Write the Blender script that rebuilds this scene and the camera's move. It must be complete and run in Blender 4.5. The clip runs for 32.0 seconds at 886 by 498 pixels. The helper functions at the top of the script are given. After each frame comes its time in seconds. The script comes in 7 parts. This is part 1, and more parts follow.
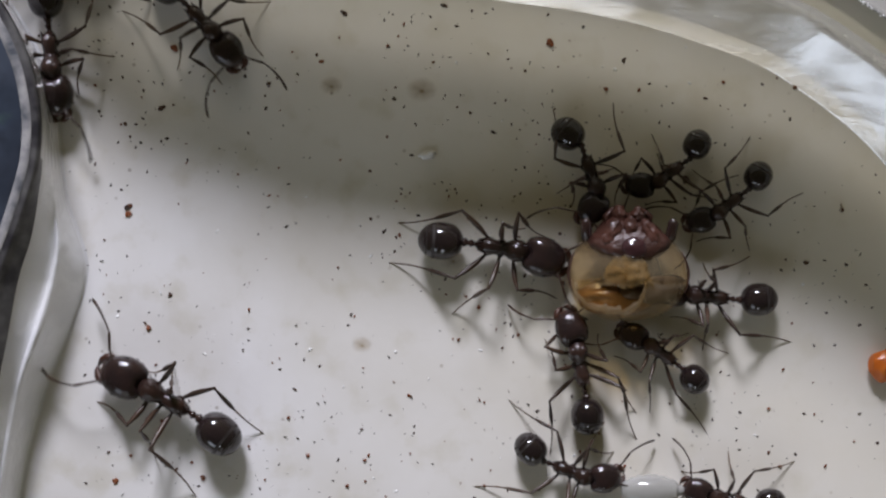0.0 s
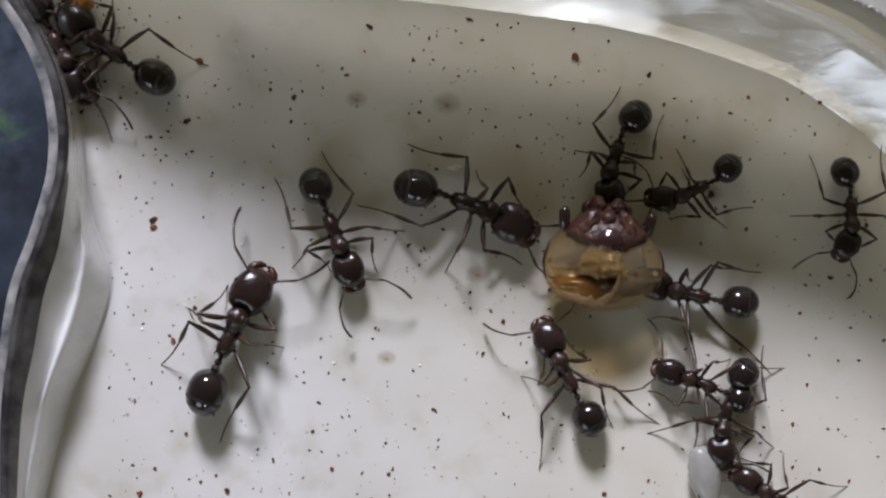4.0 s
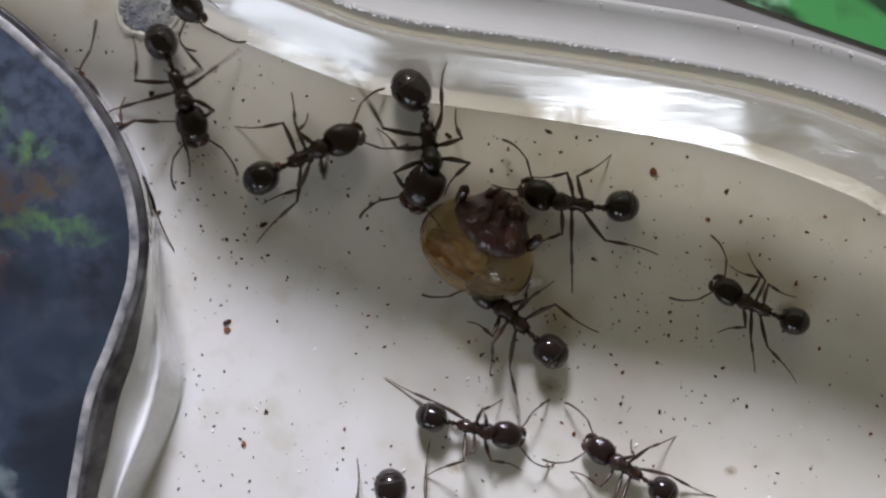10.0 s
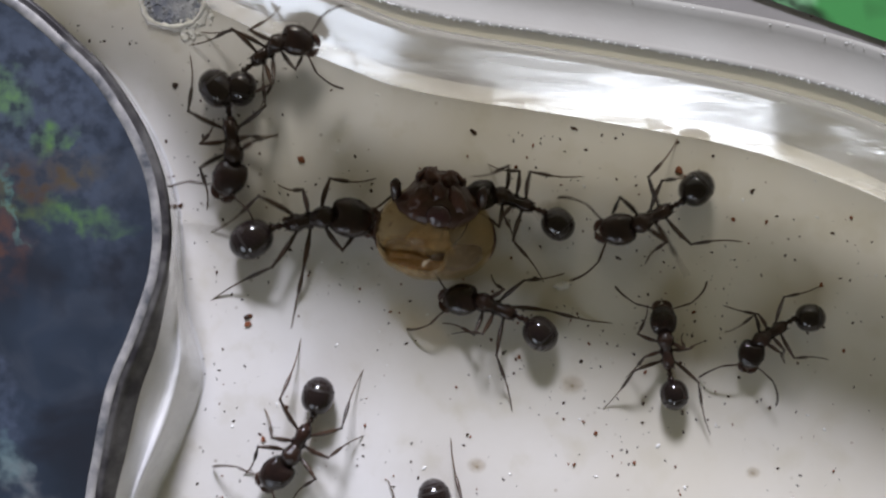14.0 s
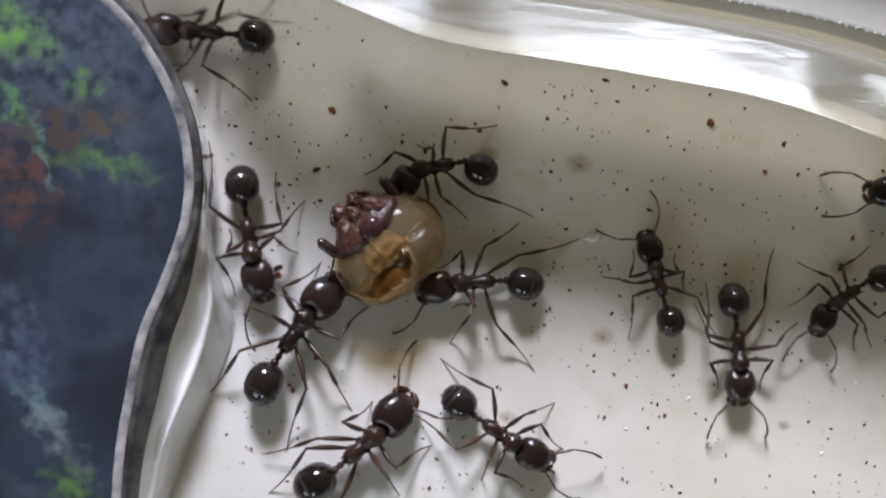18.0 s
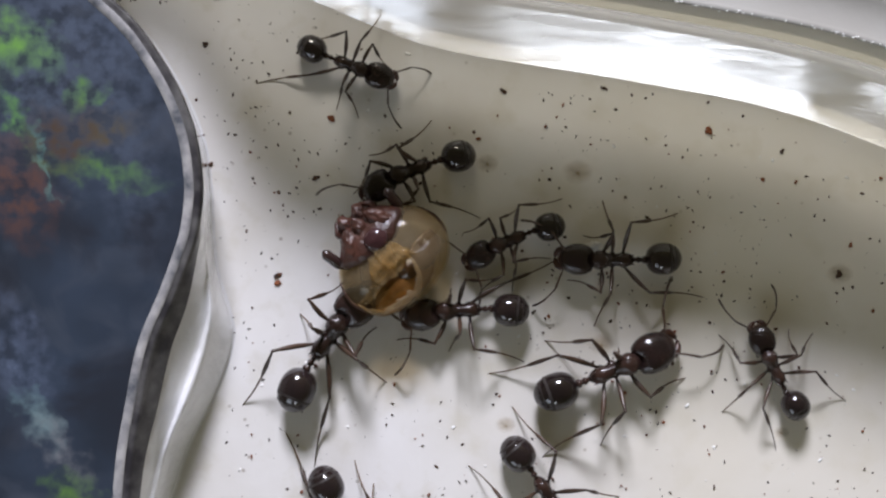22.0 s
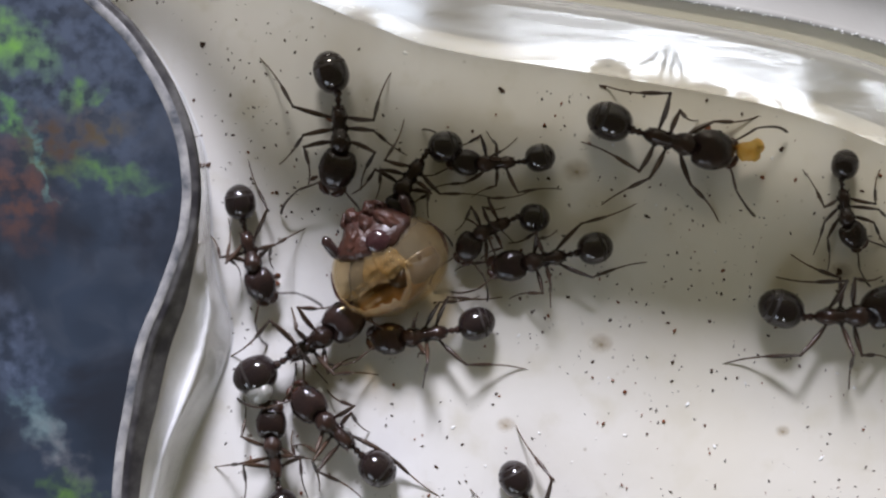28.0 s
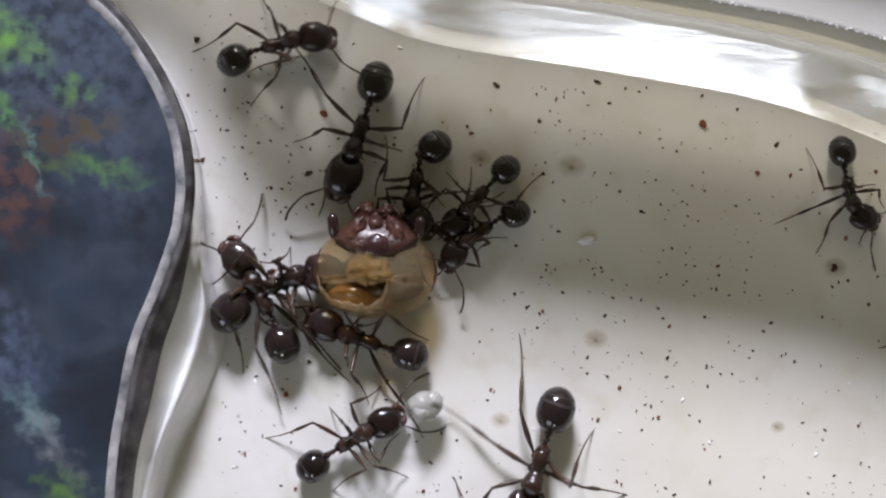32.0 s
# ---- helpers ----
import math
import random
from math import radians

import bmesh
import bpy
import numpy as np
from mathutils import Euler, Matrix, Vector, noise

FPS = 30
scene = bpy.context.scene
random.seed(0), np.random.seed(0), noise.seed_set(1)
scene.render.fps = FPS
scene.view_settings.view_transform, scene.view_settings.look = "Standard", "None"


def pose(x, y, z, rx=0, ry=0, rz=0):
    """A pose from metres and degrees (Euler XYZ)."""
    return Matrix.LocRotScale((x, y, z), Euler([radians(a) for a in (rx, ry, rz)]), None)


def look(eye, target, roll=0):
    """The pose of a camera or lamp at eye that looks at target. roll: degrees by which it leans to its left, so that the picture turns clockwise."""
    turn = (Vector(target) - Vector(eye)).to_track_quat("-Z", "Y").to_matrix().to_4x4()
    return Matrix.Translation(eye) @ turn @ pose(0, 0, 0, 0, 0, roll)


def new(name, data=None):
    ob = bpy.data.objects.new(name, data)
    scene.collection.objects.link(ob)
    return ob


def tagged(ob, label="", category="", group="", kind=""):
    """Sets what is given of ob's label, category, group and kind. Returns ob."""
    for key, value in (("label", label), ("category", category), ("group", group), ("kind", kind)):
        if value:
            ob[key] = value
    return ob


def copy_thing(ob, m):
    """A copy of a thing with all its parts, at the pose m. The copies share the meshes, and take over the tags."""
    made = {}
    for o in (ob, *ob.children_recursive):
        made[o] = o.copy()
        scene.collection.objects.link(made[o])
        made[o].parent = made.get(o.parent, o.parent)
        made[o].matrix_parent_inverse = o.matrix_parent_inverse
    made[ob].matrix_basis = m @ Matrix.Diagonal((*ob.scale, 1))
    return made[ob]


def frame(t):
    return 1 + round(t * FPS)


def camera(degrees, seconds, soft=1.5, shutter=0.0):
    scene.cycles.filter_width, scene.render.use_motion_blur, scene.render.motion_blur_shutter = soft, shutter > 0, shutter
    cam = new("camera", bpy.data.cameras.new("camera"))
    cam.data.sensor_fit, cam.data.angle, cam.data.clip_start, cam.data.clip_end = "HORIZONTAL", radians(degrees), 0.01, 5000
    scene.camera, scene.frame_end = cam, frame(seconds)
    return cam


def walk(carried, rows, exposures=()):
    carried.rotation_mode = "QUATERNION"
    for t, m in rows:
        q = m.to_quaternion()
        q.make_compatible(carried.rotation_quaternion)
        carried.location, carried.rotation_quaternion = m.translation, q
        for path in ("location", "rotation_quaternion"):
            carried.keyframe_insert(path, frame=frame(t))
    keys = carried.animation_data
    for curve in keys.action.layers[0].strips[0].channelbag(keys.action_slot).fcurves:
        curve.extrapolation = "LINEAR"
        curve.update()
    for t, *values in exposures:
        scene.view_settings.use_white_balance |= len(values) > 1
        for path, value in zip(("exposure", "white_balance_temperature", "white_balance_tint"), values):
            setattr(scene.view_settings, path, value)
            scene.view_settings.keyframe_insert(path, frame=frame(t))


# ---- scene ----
# ---- camera ----
cam = camera(36, 32.0, soft=2.3, shutter=0.4)
MM = 0.001
walk(cam, [
    (0.0, pose(0.00822, -0.00426, 0.07402, 0, 0, -2.81)),
    (0.5, pose(0.00800, -0.00456, 0.07404, 0, 0, -2.83)),
    (1.0, pose(0.00797, -0.00468, 0.07405, 0, 0, -2.85)),
    (1.5, pose(0.00802, -0.00472, 0.07404, 0, 0, -2.85)),
    (2.0, pose(0.00787, -0.00440, 0.07400, 0, 0, -2.84)),
    (2.5, pose(0.00669, -0.00362, 0.07394, 0, 0, -2.83)),
    (4.5, pose(0.00696, -0.00331, 0.07409, 0, 0, -2.53)),
    (5.0, pose(0.00672, -0.00303, 0.07410, 0, 0, -2.44)),
    (5.5, pose(0.00652, -0.00302, 0.07414, 0, 0, -2.34)),
    (6.0, pose(0.00640, -0.00290, 0.07419, 0, 0, -2.25)),
    (6.5, pose(0.00625, -0.00275, 0.07426, 0, 0, -2.17)),
    (7.0, pose(0.00586, -0.00247, 0.07433, 0, 0, -2.08)),
    (7.5, pose(0.00543, -0.00277, 0.07440, 0, 0, -2.00)),
    (8.0, pose(0.00566, -0.00238, 0.07443, 0, 0, -1.93)),
    (8.5, pose(0.00579, -0.00187, 0.07439, 0, 0, -1.77)),
    (9.0, pose(0.00413, 0.00116, 0.07429, 0, 0, -1.50)),
    (9.5, pose(0.00338, 0.00239, 0.07418, 0, 0, -1.20)),
    (10.0, pose(0.00307, 0.00264, 0.07409, 0, 0, -1.01)),
    (10.5, pose(0.00283, 0.00288, 0.07399, 0, 0, -0.94)),
    (11.0, pose(0.00266, 0.00309, 0.07391, 0, 0, -0.90)),
    (11.5, pose(0.00255, 0.00287, 0.07385, 0, 0, -0.85)),
    (12.0, pose(0.00243, 0.00256, 0.07384, 0, 0, -0.77)),
    (12.5, pose(0.00234, 0.00207, 0.07384, 0, 0, -0.70)),
    (13.0, pose(0.00230, 0.00182, 0.07383, 0, 0, -0.62)),
    (13.5, pose(0.00229, 0.00180, 0.07376, 0, 0, -0.49)),
    (14.0, pose(0.00181, 0.00247, 0.07363, 0, 0, -0.30)),
    (14.5, pose(0.00122, 0.00308, 0.07352, 0, 0, -0.17)),
    (16.5, pose(0.00012, 0.00162, 0.07332, 0, 0, -0.04)),
    (17.0, pose(0.00012, 0.00097, 0.07336, 0, 0, -0.04)),
    (17.5, pose(0.00015, 0.00006, 0.07340, 0, 0, -0.05)),
    (18.0, pose(0.00015, -0.00015, 0.07344, 0, 0, -0.06)),
    (18.5, pose(0.00007, -0.00010, 0.07347, 0, 0, -0.07)),
    (19.0, pose(0.00001, 0.00001, 0.07350, 0, 0, -0.07)),
    (19.5, pose(0.00001, -0.00005, 0.07353, 0, 0, -0.10)),
    (20.0, pose(0.00009, -0.00009, 0.07355, 0, 0, -0.15)),
    (20.5, pose(0.00015, 0.00004, 0.07359, 0, 0, -0.18)),
    (21.0, pose(0.00014, 0.00025, 0.07362, 0, 0, -0.18)),
    (21.5, pose(0.00011, 0.00039, 0.07365, 0, 0, -0.16)),
    (22.0, pose(0.00020, 0.00028, 0.07367, 0, 0, -0.16)),
    (22.5, pose(0.00027, 0.00016, 0.07368, 0, 0, -0.19)),
    (23.0, pose(0.00032, 0.00031, 0.07367, 0, 0, -0.22)),
    (23.5, pose(0.00029, 0.00052, 0.07365, 0, 0, -0.22)),
    (24.0, pose(0.00031, 0.00039, 0.07364, 0, 0, -0.22)),
    (24.5, pose(0.00035, 0.00027, 0.07362, 0, 0, -0.23)),
    (25.0, pose(0.00037, 0.00041, 0.07359, 0, 0, -0.27)),
    (25.5, pose(0.00044, 0.00049, 0.07355, 0, 0, -0.32)),
    (27.5, pose(0.00030, 0.00014, 0.07347, 0, 0, -0.44)),
    (28.0, pose(0.00026, 0.00026, 0.07346, 0, 0, -0.43)),
    (28.5, pose(0.00027, 0.00038, 0.07343, 0, 0, -0.42)),
    (29.0, pose(0.00046, 0.00011, 0.07342, 0, 0, -0.41)),
    (29.5, pose(0.00049, 0.00008, 0.07342, 0, 0, -0.40)),
    (30.0, pose(0.00051, -0.00001, 0.07339, 0, 0, -0.42)),
    (30.5, pose(0.00061, 0.00005, 0.07337, 0, 0, -0.45)),
    (31.0, pose(0.00060, 0.00004, 0.07336, 0, 0, -0.47)),
    (31.5, pose(0.00051, 0.00018, 0.07335, 0, 0, -0.44)),
    (32.0, pose(0.00055, 0.00001, 0.07335, 0, 0, -0.40)),
], exposures=[(0, -0.28), (2.5, -0.26), (5, -0.16), (8.4, -0.10), (9.2, -0.07), (13, -0.03), (14.5, -0.01), (17, 0.09), (21, 0.10), (24, 0.13), (28, 0.22), (32, 0.22)])

# ---- world and lights ----
world = bpy.data.worlds.new("sky")
scene.world = world
world.use_nodes = True
wn = world.node_tree.nodes
sky = wn.new("ShaderNodeTexSky")
sky.sky_type, sky.sun_disc = "NISHITA", False
sky.sun_elevation, sky.sun_rotation = radians(32), radians(12)
pale = wn.new("ShaderNodeHueSaturation")
pale.inputs["Saturation"].default_value = 0.03
world.node_tree.links.new(sky.outputs[0], pale.inputs["Color"])
tint = wn.new("ShaderNodeMix")
tint.data_type, tint.blend_type = "RGBA", "MULTIPLY"
tint.inputs["Factor"].default_value = 1.0
tint.inputs["B"].default_value = (1.0, 0.89, 0.50, 1)
world.node_tree.links.new(pale.outputs[0], tint.inputs["A"])
world.node_tree.links.new(tint.outputs["Result"], wn["Background"].inputs[0])
wn["Background"].inputs[1].default_value = 0.0295


def area_lamp(name, direction, distance, size_x, size_y, power, colour):
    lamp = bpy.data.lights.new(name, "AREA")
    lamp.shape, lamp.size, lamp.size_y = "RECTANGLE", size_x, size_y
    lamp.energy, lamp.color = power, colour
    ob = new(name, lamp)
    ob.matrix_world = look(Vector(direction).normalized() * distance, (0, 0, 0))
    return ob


area_lamp("window_daylight", (-0.07, 0.85, 0.52), 1.0, 0.22, 0.18, 14.1, (0.98, 0.98, 1.14))
# unseen lamp, added so that the wall slope shows a bright reflected patch
area_lamp("room_window_daylight", (-0.03, -0.91, 0.45), 1.0, 0.11, 0.19, 0.66, (0.92, 0.97, 1.08))
# second added lamp, unseen, for the paler reflected swath on the left wall
area_lamp("side_window_daylight", (-0.52, -0.77, 0.43), 1.0, 0.38, 0.32, 1.20, (0.87, 0.96, 1.14))


# ---- materials ----
def material(name, colour, rough=0.5, metal=0.0, second=None, scale=300.0, amount=0.5, bump=0.0, bump_scale=2000.0, coat=0.0,
             transmission=0.0, subsurface=0.0, alpha=1.0, spread=0.0, shine=0.5, depth=0.0001):
    """A surface of two colours mixed by coarse and fine noise, with fine relief."""
    m = bpy.data.materials.new(name)
    m.use_nodes = True
    n, l = m.node_tree.nodes, m.node_tree.links
    b = n["Principled BSDF"]
    b.inputs["Roughness"].default_value, b.inputs["Metallic"].default_value = rough, metal
    b.inputs["Coat Weight"].default_value, b.inputs["Specular IOR Level"].default_value = coat, shine
    b.inputs["Transmission Weight"].default_value = transmission
    b.inputs["Subsurface Weight"].default_value = subsurface
    b.inputs["Subsurface Radius"].default_value = (0.0012, 0.0007, 0.0004)
    b.inputs["Subsurface Scale"].default_value = 1.0
    b.inputs["Alpha"].default_value = alpha
    co = n.new("ShaderNodeTexCoord")
    coarse, fine = n.new("ShaderNodeTexNoise"), n.new("ShaderNodeTexNoise")
    coarse.inputs["Scale"].default_value, coarse.inputs["Detail"].default_value = scale, 5
    fine.inputs["Scale"].default_value, fine.inputs["Detail"].default_value = bump_scale, 4
    l.new(co.outputs["Object"], coarse.inputs["Vector"])
    l.new(co.outputs["Object"], fine.inputs["Vector"])
    mix = n.new("ShaderNodeMix")
    mix.data_type = "RGBA"
    ramp = n.new("ShaderNodeMapRange")
    ramp.inputs["From Min"].default_value, ramp.inputs["From Max"].default_value = 0.35, 0.68
    ramp.inputs["To Max"].default_value = amount
    l.new(coarse.outputs["Fac"], ramp.inputs["Value"])
    l.new(ramp.outputs["Result"], mix.inputs["Factor"])
    mix.inputs["A"].default_value = (*colour, 1)
    mix.inputs["B"].default_value = (*(second or colour), 1)
    last = mix.outputs["Result"]
    if spread:
        info, hue = n.new("ShaderNodeObjectInfo"), n.new("ShaderNodeHueSaturation")
        vary = n.new("ShaderNodeMapRange")
        vary.inputs["To Min"].default_value, vary.inputs["To Max"].default_value = 1 - spread, 1 + spread
        l.new(info.outputs["Random"], vary.inputs["Value"])
        l.new(vary.outputs["Result"], hue.inputs["Value"])
        l.new(last, hue.inputs["Color"])
        last = hue.outputs["Color"]
    l.new(last, b.inputs["Base Color"])
    if bump:
        bp = n.new("ShaderNodeBump")
        bp.inputs["Strength"].default_value, bp.inputs["Distance"].default_value = bump, depth
        l.new(fine.outputs["Fac"], bp.inputs["Height"])
        l.new(bp.outputs["Normal"], b.inputs["Normal"])
    return m


def floor_material():
    """White plaster-like plastic with faint yellow stains, grey scuffs and pin-prick dirt."""
    m = material("floor_plastic", (0.81, 0.80, 0.79), 0.5, 0, (0.67, 0.645, 0.59), 110.0, 0.9, 0.12, 1800.0)
    n, l = m.node_tree.nodes, m.node_tree.links
    b = n["Principled BSDF"]
    base = b.inputs["Base Color"].links[0].from_socket
    co = n.new("ShaderNodeTexCoord")
    stain = n.new("ShaderNodeTexNoise")
    stain.inputs["Scale"].default_value, stain.inputs["Detail"].default_value = 420.0, 6
    l.new(co.outputs["Object"], stain.inputs["Vector"])
    r = n.new("ShaderNodeMapRange")
    r.inputs["From Min"].default_value, r.inputs["From Max"].default_value, r.inputs["To Max"].default_value = 0.54, 0.80, 0.55
    l.new(stain.outputs["Fac"], r.inputs["Value"])
    mix = n.new("ShaderNodeMix")
    mix.data_type = "RGBA"
    l.new(r.outputs["Result"], mix.inputs["Factor"])
    l.new(base, mix.inputs["A"])
    mix.inputs["B"].default_value = (0.50, 0.46, 0.33, 1)
    dots = n.new("ShaderNodeTexVoronoi")
    dots.inputs["Scale"].default_value = 900.0
    l.new(co.outputs["Object"], dots.inputs["Vector"])
    d = n.new("ShaderNodeMapRange")
    d.inputs["From Min"].default_value, d.inputs["From Max"].default_value = 0.05, 0.12
    d.inputs["To Min"].default_value, d.inputs["To Max"].default_value = 0.55, 0.0
    l.new(dots.outputs["Distance"], d.inputs["Value"])
    patch = n.new("ShaderNodeTexNoise")
    patch.inputs["Scale"].default_value = 260.0
    l.new(co.outputs["Object"], patch.inputs["Vector"])
    pr = n.new("ShaderNodeMapRange")
    pr.inputs["From Min"].default_value, pr.inputs["From Max"].default_value = 0.5, 0.62
    l.new(patch.outputs["Fac"], pr.inputs["Value"])
    both = n.new("ShaderNodeMath")
    both.operation = "MULTIPLY"
    l.new(d.outputs["Result"], both.inputs[0])
    l.new(pr.outputs["Result"], both.inputs[1])
    mix2 = n.new("ShaderNodeMix")
    mix2.data_type = "RGBA"
    l.new(both.outputs[0], mix2.inputs["Factor"])
    l.new(mix.outputs["Result"], mix2.inputs["A"])
    mix2.inputs["B"].default_value = (0.20, 0.15, 0.10, 1)
    # an old yellow stain over the side away from the pot
    where, ease, blot, amount, mix3 = (n.new("ShaderNode" + k) for k in ("SeparateXYZ", "MapRange", "TexNoise", "Math", "Mix"))
    l.new(co.outputs["Object"], where.inputs[0])
    ease.inputs["From Min"].default_value, ease.inputs["From Max"].default_value = -0.003, 0.014
    l.new(where.outputs["X"], ease.inputs["Value"])
    blot.inputs["Scale"].default_value, blot.inputs["Detail"].default_value = 90.0, 6
    l.new(co.outputs["Object"], blot.inputs["Vector"])
    amount.operation, mix3.data_type = "MULTIPLY", "RGBA"
    l.new(ease.outputs["Result"], amount.inputs[0])
    l.new(blot.outputs["Fac"], amount.inputs[1])
    l.new(amount.outputs[0], mix3.inputs["Factor"])
    l.new(mix2.outputs["Result"], mix3.inputs["A"])
    mix3.inputs["B"].default_value = (0.75, 0.70, 0.575, 1)
    l.new(mix3.outputs["Result"], b.inputs["Base Color"])
    return m


def wall_material():
    """Milky plastic: glossy, and lit through from outside."""
    m = material("milky_plastic", (0.74, 0.735, 0.72), 0.35, 0, (0.64, 0.64, 0.62), 160.0, 0.7, 0.05, 420.0)
    n, l = m.node_tree.nodes, m.node_tree.links
    glow, mix, gloss, top, edge, wave, bump, co = (n.new("ShaderNode" + k) for k in (
        "BsdfTranslucent", "MixShader", "BsdfGlossy", "MixShader", "Fresnel", "TexNoise", "Bump", "TexCoord"))
    glow.inputs["Color"].default_value = (0.95, 0.935, 0.87, 1)
    mix.inputs[0].default_value = 0.48
    edge.inputs["IOR"].default_value = 3.2
    wave.inputs["Scale"].default_value, wave.inputs["Detail"].default_value = 900.0, 7
    drawn, haze = n.new("ShaderNodeMapping"), n.new("ShaderNodeMapRange")
    drawn.inputs["Rotation"].default_value, drawn.inputs["Scale"].default_value = (0, 0, radians(14)), (0.10, 1.0, 1.0)
    haze.inputs["From Min"].default_value, haze.inputs["From Max"].default_value = 0.35, 0.65
    haze.inputs["To Min"].default_value, haze.inputs["To Max"].default_value = 0.10, 0.32
    l.new(wave.outputs["Fac"], haze.inputs["Value"])
    l.new(haze.outputs["Result"], gloss.inputs["Roughness"])
    bump.inputs["Strength"].default_value, bump.inputs["Distance"].default_value = 0.35, 0.0002
    l.new(co.outputs["Object"], drawn.inputs["Vector"])
    l.new(drawn.outputs["Vector"], wave.inputs["Vector"])
    l.new(wave.outputs["Fac"], bump.inputs["Height"])
    l.new(bump.outputs["Normal"], gloss.inputs["Normal"])
    l.new(bump.outputs["Normal"], edge.inputs["Normal"])
    l.new(n["Principled BSDF"].outputs[0], mix.inputs[1])
    l.new(glow.outputs[0], mix.inputs[2])
    see, thin = n.new("ShaderNodeBsdfTransparent"), n.new("ShaderNodeMixShader")
    see.inputs[0].default_value = (0.97, 0.91, 0.72, 1)
    thin.inputs[0].default_value = 0.50
    l.new(mix.outputs[0], thin.inputs[1])
    l.new(see.outputs[0], thin.inputs[2])
    l.new(edge.outputs[0], top.inputs[0])
    l.new(thin.outputs[0], top.inputs[1])
    l.new(gloss.outputs[0], top.inputs[2])
    l.new(top.outputs[0], n["Material Output"].inputs["Surface"])
    return m


def print_material(name, base, spots, rough):
    """A printed picture: a dark ground with soft coloured patches. spots: colour, noise scale, from, to, offset."""
    m = material(name, base, rough, 0, tuple(c * 0.45 for c in base), 160.0, 0.9, 0.02, 3000.0, coat=0.6)
    n, l = m.node_tree.nodes, m.node_tree.links
    b = n["Principled BSDF"]
    last = b.inputs["Base Color"].links[0].from_socket
    co = n.new("ShaderNodeTexCoord")
    for colour, scale, low, high, shift in spots:
        mp, tx, r, mix = (n.new("ShaderNode" + k) for k in ("Mapping", "TexNoise", "MapRange", "Mix"))
        mp.inputs["Location"].default_value = shift
        tx.inputs["Scale"].default_value, tx.inputs["Detail"].default_value = scale, 4
        tx.inputs["Distortion"].default_value = 0.8
        r.inputs["From Min"].default_value, r.inputs["From Max"].default_value = low, high
        r.inputs["To Max"].default_value = 0.85
        mix.data_type = "RGBA"
        l.new(co.outputs["Object"], mp.inputs["Vector"])
        l.new(mp.outputs["Vector"], tx.inputs["Vector"])
        l.new(tx.outputs["Fac"], r.inputs["Value"])
        l.new(r.outputs["Result"], mix.inputs["Factor"])
        l.new(last, mix.inputs["A"])
        mix.inputs["B"].default_value = (*colour, 1)
        last = mix.outputs["Result"]
    l.new(last, b.inputs["Base Color"])
    return m


FLOOR = floor_material()
WALL = wall_material()
FILM = bpy.data.materials.new("clear_outer_face")
FILM.use_nodes = True
film_clear, film_gloss, film_mix = (FILM.node_tree.nodes.new("ShaderNode" + k) for k in ("BsdfTransparent", "BsdfGlossy", "MixShader"))
film_clear.inputs[0].default_value = (0.96, 0.96, 0.95, 1)
film_gloss.inputs["Roughness"].default_value = 0.15
film_mix.inputs[0].default_value = 0.08
FILM.node_tree.links.new(film_clear.outputs[0], film_mix.inputs[1])
FILM.node_tree.links.new(film_gloss.outputs[0], film_mix.inputs[2])
FILM.node_tree.links.new(film_mix.outputs[0], FILM.node_tree.nodes["Material Output"].inputs["Surface"])
FLANGE = material("flange_plastic", (0.34, 0.335, 0.31), 0.6, 0, (0.30, 0.29, 0.265), 200.0, 0.8, 0.3, 900.0, shine=0.3)
FROSTED = material("frosted_upper_wall", (0.50, 0.49, 0.46), 0.45, 0, (0.42, 0.41, 0.37), 160.0, 0.7, 0.1, 500.0)
frost_glow, frost_mix = FROSTED.node_tree.nodes.new("ShaderNodeBsdfTranslucent"), FROSTED.node_tree.nodes.new("ShaderNodeMixShader")
frost_glow.inputs["Color"].default_value, frost_mix.inputs[0].default_value = (0.80, 0.72, 0.48, 1), 0.20
FROSTED.node_tree.links.new(FROSTED.node_tree.nodes["Principled BSDF"].outputs[0], frost_mix.inputs[1])
FROSTED.node_tree.links.new(frost_glow.outputs[0], frost_mix.inputs[2])
frost_clear, frost_thin = FROSTED.node_tree.nodes.new("ShaderNodeBsdfTransparent"), FROSTED.node_tree.nodes.new("ShaderNodeMixShader")
frost_clear.inputs[0].default_value, frost_thin.inputs[0].default_value = (0.95, 0.87, 0.62, 1), 0.07
FROSTED.node_tree.links.new(frost_mix.outputs[0], frost_thin.inputs[1])
FROSTED.node_tree.links.new(frost_clear.outputs[0], frost_thin.inputs[2])
FROSTED.node_tree.links.new(frost_thin.outputs[0], FROSTED.node_tree.nodes["Material Output"].inputs["Surface"])
TABLE = material("table_laminate", (0.30, 0.29, 0.28), 0.4, 0, (0.24, 0.23, 0.22), 60.0, 0.8, 0.1, 900.0)
CLEAR = material("clear_plastic_side", (0.93, 0.935, 0.94), 0.13, 0, (0.80, 0.81, 0.83), 260.0, 0.9, 0.5, 260.0, coat=1.0, transmission=0.06, depth=0.0010)
RIM = material("rim_plastic", (0.46, 0.45, 0.45), 0.2, 0, (0.10, 0.11, 0.13), 800.0, 1.0, 0.3, 1200.0, coat=0.6)
GASKET = material("dark_seam", (0.032, 0.030, 0.035), 0.3, 0, (0.15, 0.147, 0.145), 800.0, 0.9, 0.3, 900.0)
